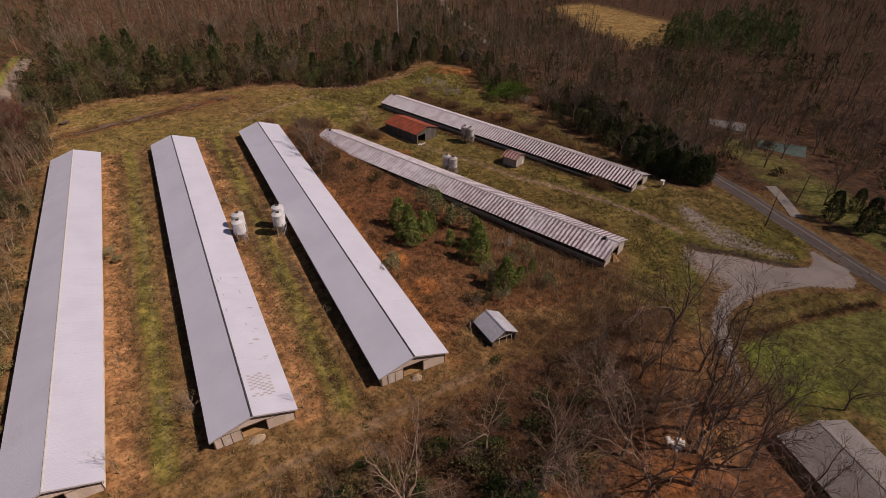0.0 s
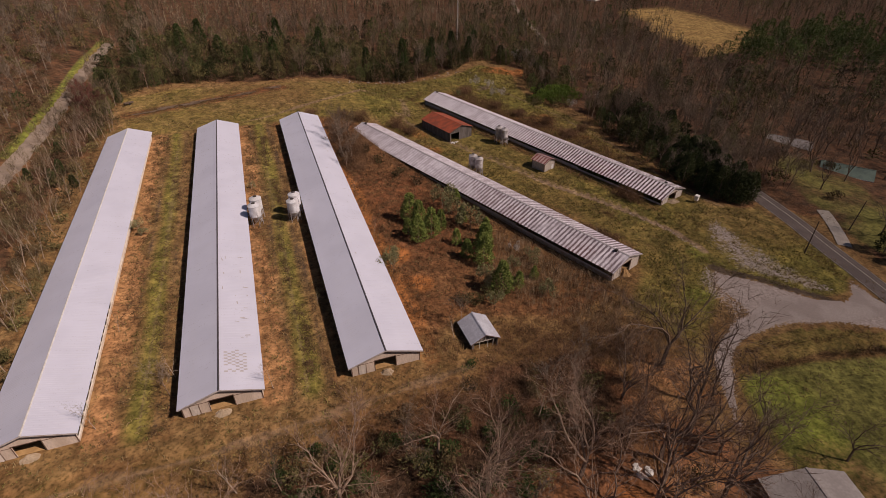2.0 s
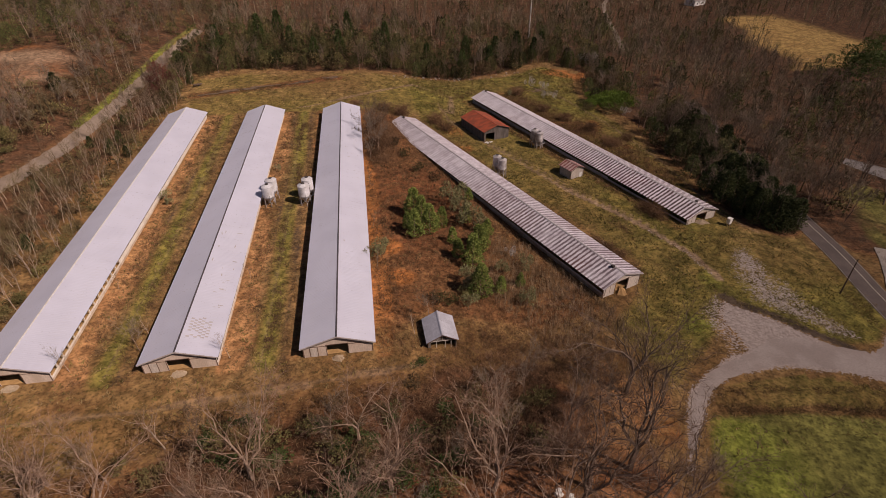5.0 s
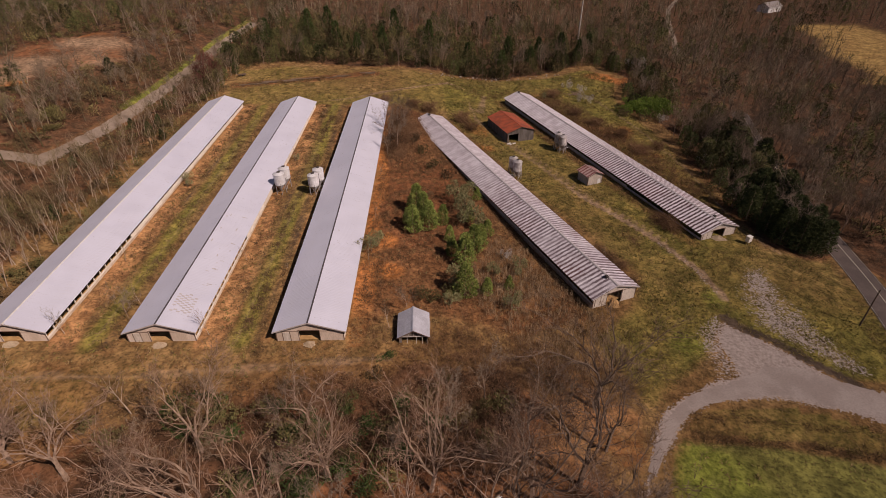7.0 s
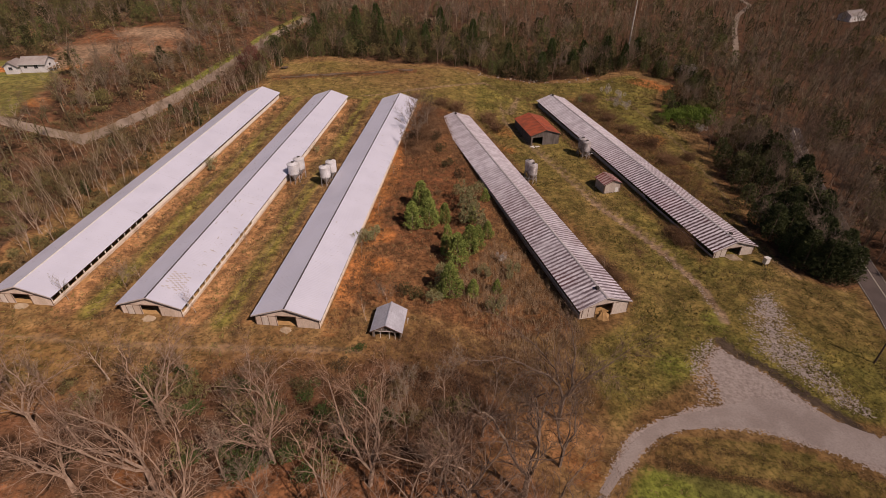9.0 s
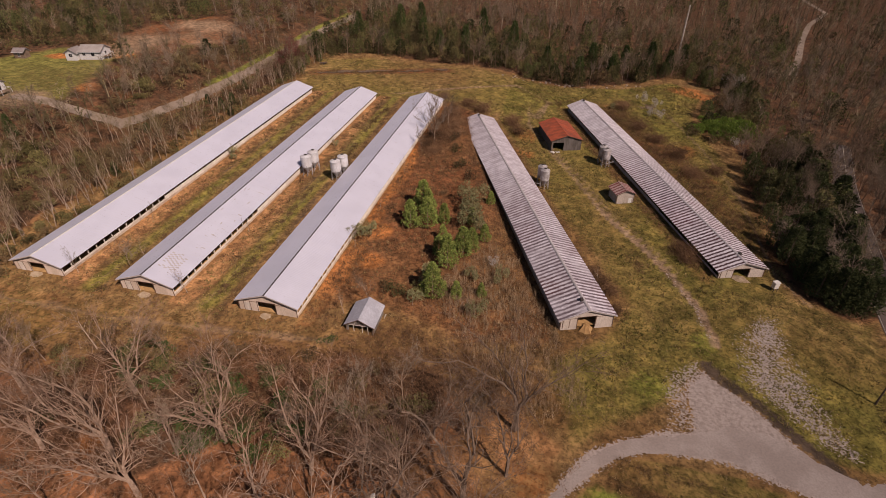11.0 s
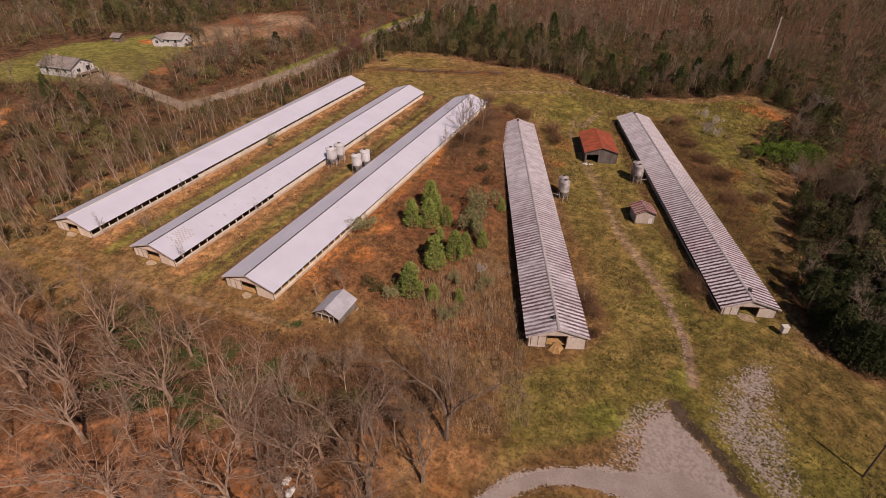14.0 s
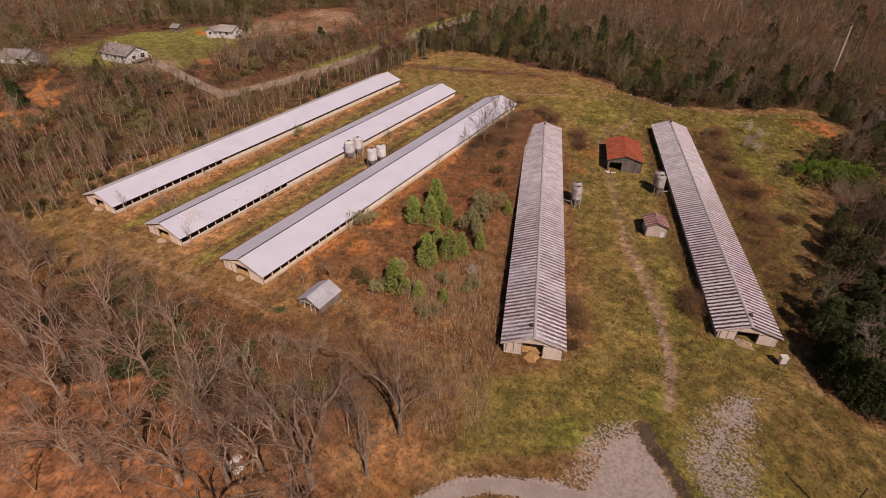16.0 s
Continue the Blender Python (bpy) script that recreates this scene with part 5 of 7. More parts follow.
def scatter(name, variants, spots, material, label, category, bark=None):
    """Many small plants in one mesh. Spots: x, y, scale, turn, squash. With bark, a variant also says how many of its faces are stem."""
    if not len(spots):
        return None
    rs = np.random.RandomState(len(spots))
    Vs, Fs, tints, stems, k = [], [], [], [], 0
    spots = np.asarray(spots, float)
    zs = height(spots[:, 0], spots[:, 1])
    which = rs.randint(0, len(variants), len(spots))
    for v, (V, F, *stem) in enumerate(variants):
        s = spots[which == v]
        z = zs[which == v]
        if not len(s):
            continue
        c, n = np.cos(s[:, 3])[:, None], np.sin(s[:, 3])[:, None]
        sc = s[:, 2][:, None]
        out = np.empty((len(s), len(V), 3), np.float32)
        out[:, :, 0] = (V[:, 0] * c - V[:, 1] * n) * sc + s[:, 0][:, None]
        out[:, :, 1] = (V[:, 0] * n + V[:, 1] * c) * sc + s[:, 1][:, None]
        out[:, :, 2] = V[:, 2] * sc * s[:, 4][:, None] + z[:, None]
        Vs.append(out.reshape(-1, 3))
        tints.append(np.repeat(rs.rand(len(s)), len(V)))
        stems.append(np.tile(np.arange(len(F)) < (stem[0] if stem else 0), len(s)))
        Fs.append((F[None] + (np.arange(len(s)) * len(V))[:, None, None]).reshape(-1, 3) + k)
        k += len(s) * len(V)
    me = mesh_of(name, np.concatenate(Vs), np.concatenate(Fs), material)
    if bark:
        me.materials.append(bark)
        me.polygons.foreach_set("material_index", np.concatenate(stems).astype(np.int32))
    me.attributes.new("tint", "FLOAT", "POINT").data.foreach_set("value", np.concatenate(tints).astype(np.float32))
    return tagged(new(name, me), label, category, kind="stuff")


TREE_MESHES = {}


def tree_kind(kind, wood, crown, bark, leaf):
    TREE_MESHES[kind] = (mesh_of("trunk", *wood, bark), mesh_of("crown", *crown, leaf))


def plant(kind, name, x, y, scale, label, category, group, turn=None, lean=0.0, rnd=random.Random(21)):
    wood, crown = TREE_MESHES[kind]
    t = thing(name, Matrix.Translation((x, y, ground_z(x, y))) @ pose(0, 0, 0, 0, lean, 0) @ Matrix.Translation((-x, -y, -ground_z(x, y))) @ turned(x, y, rnd.uniform(0, 360) if turn is None else turn, ground_z(x, y)) @ Matrix.Diagonal((scale, scale, scale * rnd.uniform(0.92, 1.1), 1)), label, category, group)
    part("trunk", wood, None, t)
    part("crown", crown, None, t)
    return t


for i in range(5):
    tree_kind("big%d" % i, *vase_arrays(40 + i, 19.0, 0.36, (3, 4, 3, 5, 4)[i], 0.044, 3, (0.55, 0.5, 0.7, 0.6, 0.45)[i]), BARK, TWIG_PALE)
for i in range(3):
    tree_kind("dark%d" % i, *vase_arrays(60 + i, 22.0, 0.40, 3 + i % 2, 0.046, 3, 0.6), BARK_DARK, TWIG_DARK)
for i in range(4):
    tree_kind("thin%d" % i, *bare_arrays(80 + i, 9.0, 0.15, 2, (2, 2), 3, (0.4, 0.8), 0.2, bare=0.35, sides=3, twig_w=0.055), YOUNG_BARK, TWIG_GREY)
for i in range(4):
    tree_kind("mid%d" % i, *bare_arrays(100 + i, 12.0, 0.19, 3, (2, 2, 1), 3, (0.45, 0.9), 0.16, sides=3, twig_w=0.065), BARK, TWIG_RED)
tree_kind("red", *bare_arrays(120, 7.0, 0.14, 3, (3, 2, 2), 4, (0.5, 1.0), 0.1, sides=3, twig_w=0.07), BARK_DARK, BUD_RED)
trunk_rows = lambda t, r: limbs([(np.array((0, 0, -0.3)), np.array((0, 0, t * 0.5)), r, r * 0.7), (np.array((0, 0, t * 0.5)), np.array((0, 0, t * 0.93)), r * 0.7, r * 0.15)], 6)
for i in range(3):
    tree_kind("woodpine%d" % i, trunk_rows(10, 0.18), needles(155 + i, 9.0, 3.8, 1200, 0.58, 0.02, 0.36, slim=0.6), BARK_DARK, FAR_GREEN)
for i in range(4):
    tree_kind("cedar%d" % i, trunk_rows(11, 0.22), needles(140 + i, 10.0, 3.7, 2600, 0.52, 0.02, 0.5, slim=0.6), BARK_DARK, CEDAR)
for i in range(3):
    tree_kind("pine%d" % i, trunk_rows(13, 0.2), needles(150 + i, 12.0, 3.4, 1300, 0.70, 0.10, 0.62, slim=0.6), BARK_DARK, PINE)
for i in range(4):
    tree_kind("young%d" % i, trunk_rows(4.6, 0.07), needles(160 + i, 4.9, 1.70, 1700, 0.25, 0.02, 0.5, 0.0), BARK, YOUNG)
for i in range(2):
    tree_kind("pale%d" % i, trunk_rows(4.0, 0.07), bush(170 + i, 3.4, 4.4, 900, 0.30), BARK, PALE_GREEN)
for i in range(2):
    tree_kind("blossom%d" % i, trunk_rows(4.6, 0.09), bush(180 + i, 3.8, 5.4, 800, 0.28), BARK, BLOSSOM)
for i in range(2):
    tree_kind("shrub%d" % i, trunk_rows(1.6, 0.05), bush(190 + i, 4.2, 3.0, 520, 0.36), BARK, OLIVE)
tree_kind("low", trunk_rows(1.4, 0.05), bush(198, 5.4, 2.4, 620, 0.36), BARK_DARK, PINE)
tree_kind("bright", trunk_rows(2.4, 0.07), bush(196, 6.0, 4.2, 1300, 0.42), BARK, BRIGHT_SHRUB)
tree_kind("brown", trunk_rows(1.2, 0.04), brush_arrays(197, 2.6, 2.4, 240, 0.05), BARK, BRUSH)

# ------------------------------------------------------------ plants: where they stand
rs = np.random.RandomState(77)
pick = random.Random(9)
RIGHT_YARD = [(126, -40), (131, 8), (138, 36), (160, 66), (186, 84), (196, 50), (176, 20), (150, -40)]
FOOTPRINTS = [(54.3, -45.4, 10.5), (-139.5, 64.5, 12), (-135, 112, 9), (-141, 109, 6), (-164, 106, 4), (-172, 41, 9), (180, 74, 9), (176, 47, 12), (305, 408, 24)]


def free(x, y, room=2.0):
    """True where a tree may stand: off the roads, yards, fields and roofs."""
    x, y = np.asarray(x, float), np.asarray(y, float)
    ok = inside(x, y, CLEARING) < -room
    ok &= (line_distance(x, y, ROAD) > 5.5) | ((y > 36) & (line_distance(x, y, ROAD) > 3.4))
    ok &= line_distance(x, y, LEFT_ROAD) > 4.5
    ok &= ~((x > -87) & (x < -79) & (y > 104) & (y < 216))
    ok &= line_distance(x, y, A_DRIVE) > 4
    ok &= line_distance(x, y, FAR_LANE) > 2.5
    ok &= inside(x, y, YARD_A) < -1
    ok &= inside(x, y, FIELD) < -2
    ok &= inside(x, y, RIGHT_YARD) < -1
    ok &= inside(x, y, DRIVE) < -1.5
    ok &= np.hypot(x - 114, y - 127) > 13
    ok &= ~((x > 121.5) & (x < 136) & (y < 46) & (y > 20))
    ok &= inside(x, y, BARE_RISE) + 9 * (value_noise(x, y, 9) - 0.5) < -1
    ok &= np.hypot(x + 121, (y - 22) * 0.8) > 17
    for fx, fy, fr in FOOTPRINTS:
        ok &= np.hypot(x - fx, y - fy) > fr
    return ok


def grid_spots(x0, x1, y0, y1, step):
    gx, gy = np.meshgrid(np.arange(x0, x1, step), np.arange(y0, y1, step))
    return (gx.ravel() + rs.uniform(-0.48, 0.48, gx.size) * step, gy.ravel() + rs.uniform(-0.48, 0.48, gx.size) * step)


# the wood in the foreground
NEAR_TREES_A = [(51.7, -12.3, "dark1", 1.05), (35.9, -32.7, "dark2", 1.05), (5.1, -18.7, "big0", 0.75), (-24.2, -15.5, "thin1", 1.0),
                (-10.2, -22.5, "big2", 1.05), (9.5, -27.3, "big3", 1.1), (24.0, -28.5, "big4", 1.1),
                (-27.9, -26.9, "big0", 1.05), (-37.7, -24.1, "big3", 1.0), (38.5, -29.0, "big1", 1.15), (-5.1, -33.6, "big4", 1.2),
                (-16.3, -34.9, "big2", 1.05), (21.0, -36.0, "big0", 1.1), (-33.0, -37.0, "big1", 0.95), (30.4, -36.8, "big2", 1.25),
                (16.5, -43.0, "big1", 1.1), (-47.0, -30.0, "big4", 1.05), (-55.0, -25.0, "big2", 0.95), (46.0, -26.5, "dark2", 1.25),
                (23.0, -17.0, "thin2", 1.1), (-60.0, -33.0, "big0", 1.0), (3.0, -38.0, "big3", 1.1), (41.0, -38.5, "dark1", 1.0),
                (-68.0, -24.0, "big3", 0.9)]
NEAR_TREES_B = [(-24.0, -42.0, "mid1", 1.0), (-8.0, -42.0, "mid2", 1.0), (4.0, -31.0, "mid3", 0.9), (-14.0, -28.5, "mid0", 0.9),
                (-40.0, -32.0, "mid2", 0.95), (-39.0, -19.5, "big1", 0.62), (-47.0, -21.0, "mid0", 0.7), (-31.0, -20.0, "mid1", 0.7),
                (-18.0, -17.5, "mid2", 0.6), (-9.5, -15.5, "mid3", 0.6), (12.0, -36.0, "mid0", 0.9), (67.0, -38.5, "dark1", 0.5),
                (27.0, -14.0, "mid0", 0.7), (33.0, -12.5, "mid2", 0.75), (39.5, -17.0, "big1", 0.75), (45.0, -17.0, "mid1", 0.85),
                (51.5, -20.5, "dark2", 0.8), (48.0, -31.0, "big2", 0.8), (54.5, -31.5, "mid3", 0.8), (36.0, -24.0, "big3", 0.75),
                (28.0, -20.5, "mid0", 0.8), (42.0, -46.0, "dark0", 0.7), (51.0, -34.0, "dark2", 0.55),
                (44.0, -54.0, "big1", 0.75)]
NEAR_TREES_C = [(20.0, -24.0, "mid1", 0.8)]
FRONT_BIG = NEAR_TREES_A + NEAR_TREES_B + NEAR_TREES_C
for x, y, k, s in FRONT_BIG:
    dark = k.startswith("dark")
    plant(k, "bare_tree", x, y, s, "large bare tree with dark spreading limbs" if dark else "large bare deciduous tree with pale grey limbs", "tree", "bare trees of the near wood")
gx, gy = grid_spots(-84, 56, -60, -4, 12.5)
keep = free(gx, gy, 7.0) & (gy < -13)
for x, y in zip(gx[keep], gy[keep]):
    if min(math.dist((x, y), (b[0], b[1])) for b in FRONT_BIG) > 3.2:
        k = pick.choice(("mid0", "mid1", "mid2", "mid3", "thin0", "thin1", "thin2"))
        plant(k, "bare_tree", x, y, pick.uniform(0.4, 0.75), "slender bare tree in a brown thicket", "tree", "bare trees of the near wood")
for x, y, s in ((-12, -14, 0.7), (2, -12, 0.9), (15, -9, 0.8), (27, -8, 0.7), (-5, -28, 0.9), (19, -27, 0.9), (24, -21, 0.8), (33, -14, 0.9), (41, -33, 1), (-30, -18, 0.7), (-19, -30, 0.9), (45, -10, 0.7), (10, -14, 1.0), (-2, -16, 0.9), (-9, -18, 1.2), (-16, -17, 1.1), (6, -22, 1.1), (18, -18, 1.1), (29, -17, 1.0), (37, -12, 1.0), (1, -20, 1.2), (12, -24, 1.0), (-24, -22, 1.0), (25, -12, 0.9), (34, -20, 1.0)):
    plant(pick.choice(("shrub0", "shrub1")), "evergreen_shrub", x, y, s, "dull olive evergreen shrub under bare trees", "shrub", "shrubs of the near wood")

for x, y, s in ((-18, -15.5, 0.8), (-12.5, -12.5, 0.7), (-1, -15.2, 0.9), (7, -19, 1.0), (19, -14, 0.9), (19.5, -23, 1.0), (-6.5, -20, 1.0), (11.5, -26, 1.1), (2.5, -19.5, 0.9), (-10, -16.5, 0.9),
                (14, -18, 0.9), (2.5, -26.5, 1.3), (6.0, -29.5, 1.3), (4, -24.5, 1.0), (-14, -19.5, 0.9), (15, -29, 1.0), (-2, -28, 1.0), (24, -17, 0.8), (16.5, -3.5, 0.6), (10.5, -15.5, 0.8)):
    plant("low", "evergreen_shrub", x, y, s, "dark green low shrub under bare trees", "shrub", "shrubs of the near wood")

# the strip of young trees between the lane and the white houses
gx, gy = grid_spots(-112, -60, -44, 176, 2.8)
strip_rows, strip_bush = [], []
mid_h1 = -53.0 - 1.7 * gy / 126
keep = ((gx > -86) | ((gy < 42) & (np.hypot(gx + 121, (gy - 22) * 0.8) > 18))) & (line_distance(gx, gy, LEFT_ROAD) > 3.2) & (gx < mid_h1 - np.where((gy > -2) & (gy < 128), 9.0, 4.0)) & ((gy < 128) | (inside(gx, gy, CLEARING) < 1)) & (line_distance(gx, gy, A_DRIVE) > 3)
for x, y in zip(gx[keep], gy[keep]):
    q = pick.random()
    if q < 0.52 and (y > 40 or x < -84):
        strip_rows.append((x, y, pick.uniform(0.6, 1.0), pick.uniform(0, 6.28), 1.0))
    elif q < 0.52:
        plant(pick.choice(("thin0", "thin1", "thin2", "thin3")), "bare_tree", x, y, pick.uniform(0.65, 1.05), "slender pale bare young tree beside the lane", "tree", "young trees beside the lane")
    elif q < 0.90 and y > 62:
        strip_bush.append((x, y, pick.uniform(0.5, 1.0), pick.uniform(0, 6.28), pick.uniform(0.6, 1.1)))
    elif q < 0.90:
        plant(pick.choice(("shrub0", "shrub1")), "evergreen_shrub", x, y, pick.uniform(0.6, 1.1), "olive brush between young trees", "shrub", "brush beside the lane")
    elif q < 0.93 and y > 40:
        plant(pick.choice(("cedar0", "cedar1")), "cedar_tree", x, y, pick.uniform(0.3, 0.5), "small dark cedar among bare young trees", "tree", "cedars beside the lane")
strip_kinds = []
for i in range(4):
    (Vw, Fw), (Vt, Ft) = bare_arrays(80 + i, 9.0, 0.15, 2, (2, 2), 3, (0.4, 0.8), 0.2, bare=0.35, sides=3, twig_w=0.055)
    strip_kinds.append((np.concatenate([Vw, Vt]), np.concatenate([Fw, Ft + len(Vw)]), len(Fw)))
scatter("far_young_trees", strip_kinds, strip_rows, TWIG_GREY, "slender bare young trees farther along the lane", "woodland", YOUNG_BARK)
for x, y, s in ((-71, 148, 1.1), (-67, 154, 1.0), (-73, 158, 1.15), (-70, 141, 0.9), (-76, 166, 1.0)):
    plant("red", "budding_tree", x, y, s, "small tree with dark red buds beside the lane", "tree", "red budding trees")

# the edge of the wood behind the clearing and on the lower side
gx, gy = grid_spots(-75, 150, 20, 225, 4.7)
d = inside(gx, gy, CLEARING)
keep = free(gx, gy, 1.5) & (d > np.where((gx > 104) & (gy < 128), -30, -15)) & ((gy > 130) | (gx > 104))
ever = value_noise(gx, gy, 30)
edge_rows = []
for x, y, e in zip(gx[keep], gy[keep], ever[keep]):
    right = x > 104 and y < 128
    q = pick.random()
    if right and y < 112:
        if q < (0.0 if x > 127 and y < 64 else 0.8 if y < 92 and x < 132 else 0.3):
            plant(pick.choice(("cedar0", "cedar1", "cedar2", "cedar3") if y < 66 else ("cedar0", "woodpine0", "woodpine1", "woodpine2", "shrub0")), "cedar_tree", x, y, pick.uniform(0.75, 1.1), "dense dark green cedar at the edge of the wood", "tree", "cedars below the old houses")
        else:
            plant(pick.choice(("mid0", "mid1", "mid2", "mid3")), "bare_tree", x, y, pick.uniform(0.7, 1.0), "bare brown tree among cedars", "tree", "bare trees at the wood's edge")
    elif q < 0.20 + 0.25 * (e > 0.5):
        plant(pick.choice(("woodpine0", "woodpine1", "woodpine2")), "cedar_tree", x, y, pick.uniform(0.6, 1.0), "dark green cedar at the edge of the wood", "tree", "cedars behind the clearing")
    elif q < 0.58:
        edge_rows.append((x, y, pick.uniform(0.55, 0.95), pick.uniform(0, 6.28), 1.0))
    else:
        plant(pick.choice(("shrub0", "shrub1")), "evergreen_shrub", x, y, pick.uniform(0.8, 2.3), "olive green brush at the edge of the wood", "shrub", "brush at the wood's edge")
for x, y, s in ((109.8, 43.5, 1.0), (111.5, 39.0, 0.95), (114.0, 36.0, 1.0), (117.0, 35.0, 0.9), (120.2, 36.0, 0.9), (113.5, 42.5, 1.1), (117.5, 40.5, 1.1), (120.8, 42.0, 1.0), (108.0, 50.0, 0.9), (107.5, 57.0, 0.85)):
    plant(pick.choice(("cedar0", "cedar1", "cedar2", "cedar3")), "cedar_tree", x, y, s, "dense dark green cedar at the edge of the grass", "tree", "cedars below the old houses")
edge_kinds = []
for i in range(4):
    (Vw, Fw), (Vt, Ft) = bare_arrays(100 + i, 12.0, 0.19, 3, (2, 2, 1), 3, (0.45, 0.9), 0.16, sides=3, twig_w=0.075)
    edge_kinds.append((np.concatenate([Vw, Vt]), np.concatenate([Fw, Ft + len(Vw)]), len(Fw)))
scatter("edge_bare_wood", edge_kinds, edge_rows, TWIG_RED, "bare brown trees along the edge of the wood", "woodland", BARK)
for i in range(3, 19):
    y = 47 + i * 4.0
    plant(pick.choice(("cedar0", "woodpine1", "cedar2", "woodpine2")), "cedar_tree", 121.0 + i * 0.45 + pick.uniform(-1, 1), y, pick.uniform(0.8, 1.1), "dense dark green cedar overhanging the road", "tree", "cedars below the old houses")
    plant(pick.choice(("mid0", "mid1", "mid2", "mid3")), "bare_tree", 132.5 + i * 0.75 + pick.uniform(-1, 1), y + 2, pick.uniform(0.8, 1.1), "bare brown tree overhanging the road", "tree", "bare trees at the wood's edge")
for x, y, s in ((100, 131, 1.0), (105, 130, 1.5), (110, 131, 1.6), (116, 134, 1.4), (104, 136, 1.2), (110, 139, 1.3), (117, 142, 1.1)):
    plant("bright", "green_shrub", x, y, s, "bright green leafy shrub at the wood's edge", "shrub", "green shrubs")
for x, y, s in ((98.5, 126.5, 1.2), (103.5, 125.0, 1.4), (109.0, 126.0, 1.3), (96.0, 133.0, 1.0), (114.0, 129.5, 1.3)):
    plant(pick.choice(("shrub0", "shrub1")), "evergreen_shrub", x, y, s, "olive brush before bright green shrubs", "shrub", "brush at the wood's edge")
for x, y, s in ((86.8, 155.0, 0.8), (84.5, 143.5, 0.9), (87, 140.5, 0.75), (82.3, 158, 0.9), (110.5, 122, 0.8), (112, 86, 0.85), (-155.7, 40.4, 1.5), (128, 128, 1.0), (124.5, 197, 1.5), (128.0, 199.5, 1.3), (121.5, 200.5, 1.1)):
    plant(pick.choice(("blossom0", "blossom1")), "blossom_tree", x, y, s, "small tree in pale white blossom", "tree", "blossom trees")

# darker pines standing out above the edge of the wood
for x, y, k, s in ((-44, 232, "pine0", 1.15), (-36, 246, "pine1", 1.2), (-2, 207, "pine2", 1.05), (55.6, 184, "pine0", 0.95), (-14, 201, "pine1", 0.95), (-61, 212, "pine2", 1.0), (-26, 214, "pine0", 1.1), (2, 236, "pine2", 1.2),
                   (21, 218, "pine1", 1.1), (61, 206, "pine0", 1.05), (76, 204, "pine2", 1.0), (88, 208, "pine1", 1.1), (104, 216, "pine0", 1.0), (70, 190, "pine1", 0.85), (40, 196, "pine2", 0.95), (96, 203, "pine2", 0.9)):
    plant(k, "pine_tree", x, y, s, "dark green pine standing above the edge of the wood", "tree", "pines behind the clearing")

# young pines and brush between the white houses and the old ones
YOUNG_TREES_A = [(19.8, 48.4, "young0", 1.75), (21.6, 46.2, "young2", 1.4), (19.1, 38.8, "young1", 1.45), (23.0, 40.5, "young2", 1.6),
                 (17.6, 42.5, "young3", 0.9), (30.6, 54.4, "pale0", 1.7), (32.2, 51.0, "pale1", 1.3), (34.7, 43.5, "pale1", 1.7),
                 (33.2, 46.0, "young0", 1.0), (33.7, 32.3, "young3", 1.6), (35.4, 34.6, "young1", 1.2), (31.3, 26.6, "young0", 1.6),
                 (30.8, 15.4, "young2", 1.7), (29.6, 18.6, "pale1", 1.3), (28.0, 14.3, "shrub0", 0.9), (35.6, 16.6, "young3", 0.9),
                 (22.4, 14.4, "shrub0", 0.9), (24.5, 13.5, "shrub1", 0.8), (9.8, 29.6, "pale0", 1.1), (11.4, 31.4, "pale1", 0.9),
                 (40.5, 18.8, "young2", 0.7), (36.0, 58.0, "young2", 0.8), (40.3, 12.1, "pale0", 1.0), (27.6, 11.3, "pale1", 0.9),
                 (43.8, 25.9, "pale0", 0.9)]
YOUNG_TREES_B = [(28.4, 29.9, "young1", 1.1), (38.0, 24.0, "pale1", 0.8), (37.5, 40.0, "young2", 1.0), (26.5, 43.5, "young3", 1.1),
                 (41.1, 29.7, "blossom0", 0.6), (28.0, 36.0, "young0", 0.9), (23.0, 57.0, "shrub1", 0.6), (27.0, 70.0, "shrub0", 0.9),
                 (24.0, 76.0, "shrub1", 1.0), (19.5, 86.0, "shrub0", 0.9), (17.5, 94.0, "shrub1", 1.0)]
for x, y, k, s in YOUNG_TREES_A + YOUNG_TREES_B:
    kind, lab = {"y": ("young_pine", "bright green young pine in reddish weeds"), "p": ("young_tree", "small tree in pale spring leaf"), "s": ("evergreen_shrub", "olive shrub in reddish weeds"), "b": ("blossom_tree", "small tree in pale white blossom")}[k[0]]
    plant(k, kind, x, y, s, lab, "shrub" if kind.endswith("shrub") else "tree", "young trees between the houses")
# saplings close against the eaves, whose shade falls on the roofs
for x, y, k, s in ((9.4, 26.0, "thin0", 0.55), (9.2, 44.0, "thin1", 0.5), (9.0, 66.0, "thin2", 0.5), (9.6, 82.0, "mid0", 0.55), (10.2, 92.0, "mid1", 0.78), (10.8, 98.0, "mid2", 0.85), (11.5, 104.0, "mid3", 0.8),
                   (14.0, 101.0, "mid0", 0.85), (12.4, 88.0, "mid2", 0.7), (-17.8, 2.0, "thin3", 0.55), (-45.0, 2.5, "thin1", 0.55), (-17.9, 26.0, "thin2", 0.4), (-44.9, 26.0, "thin0", 0.4), (-45.1, 62.0, "thin3", 0.5),
                   (-34.4, 6.0, "mid1", 0.5), (-33.8, 10.0, "thin2", 0.6), (-7.6, 22.0, "thin1", 0.35), (19.0, 8.6, "mid3", 0.5), (15.8, 4.0, "thin0", 0.6), (64.6, 30.0, "thin2", 0.4), (-18.3, 78.0, "thin0", 0.4)):
    plant(k, "sapling", x, y, s, "bare sapling close against a poultry house wall", "tree", "saplings along the eaves")
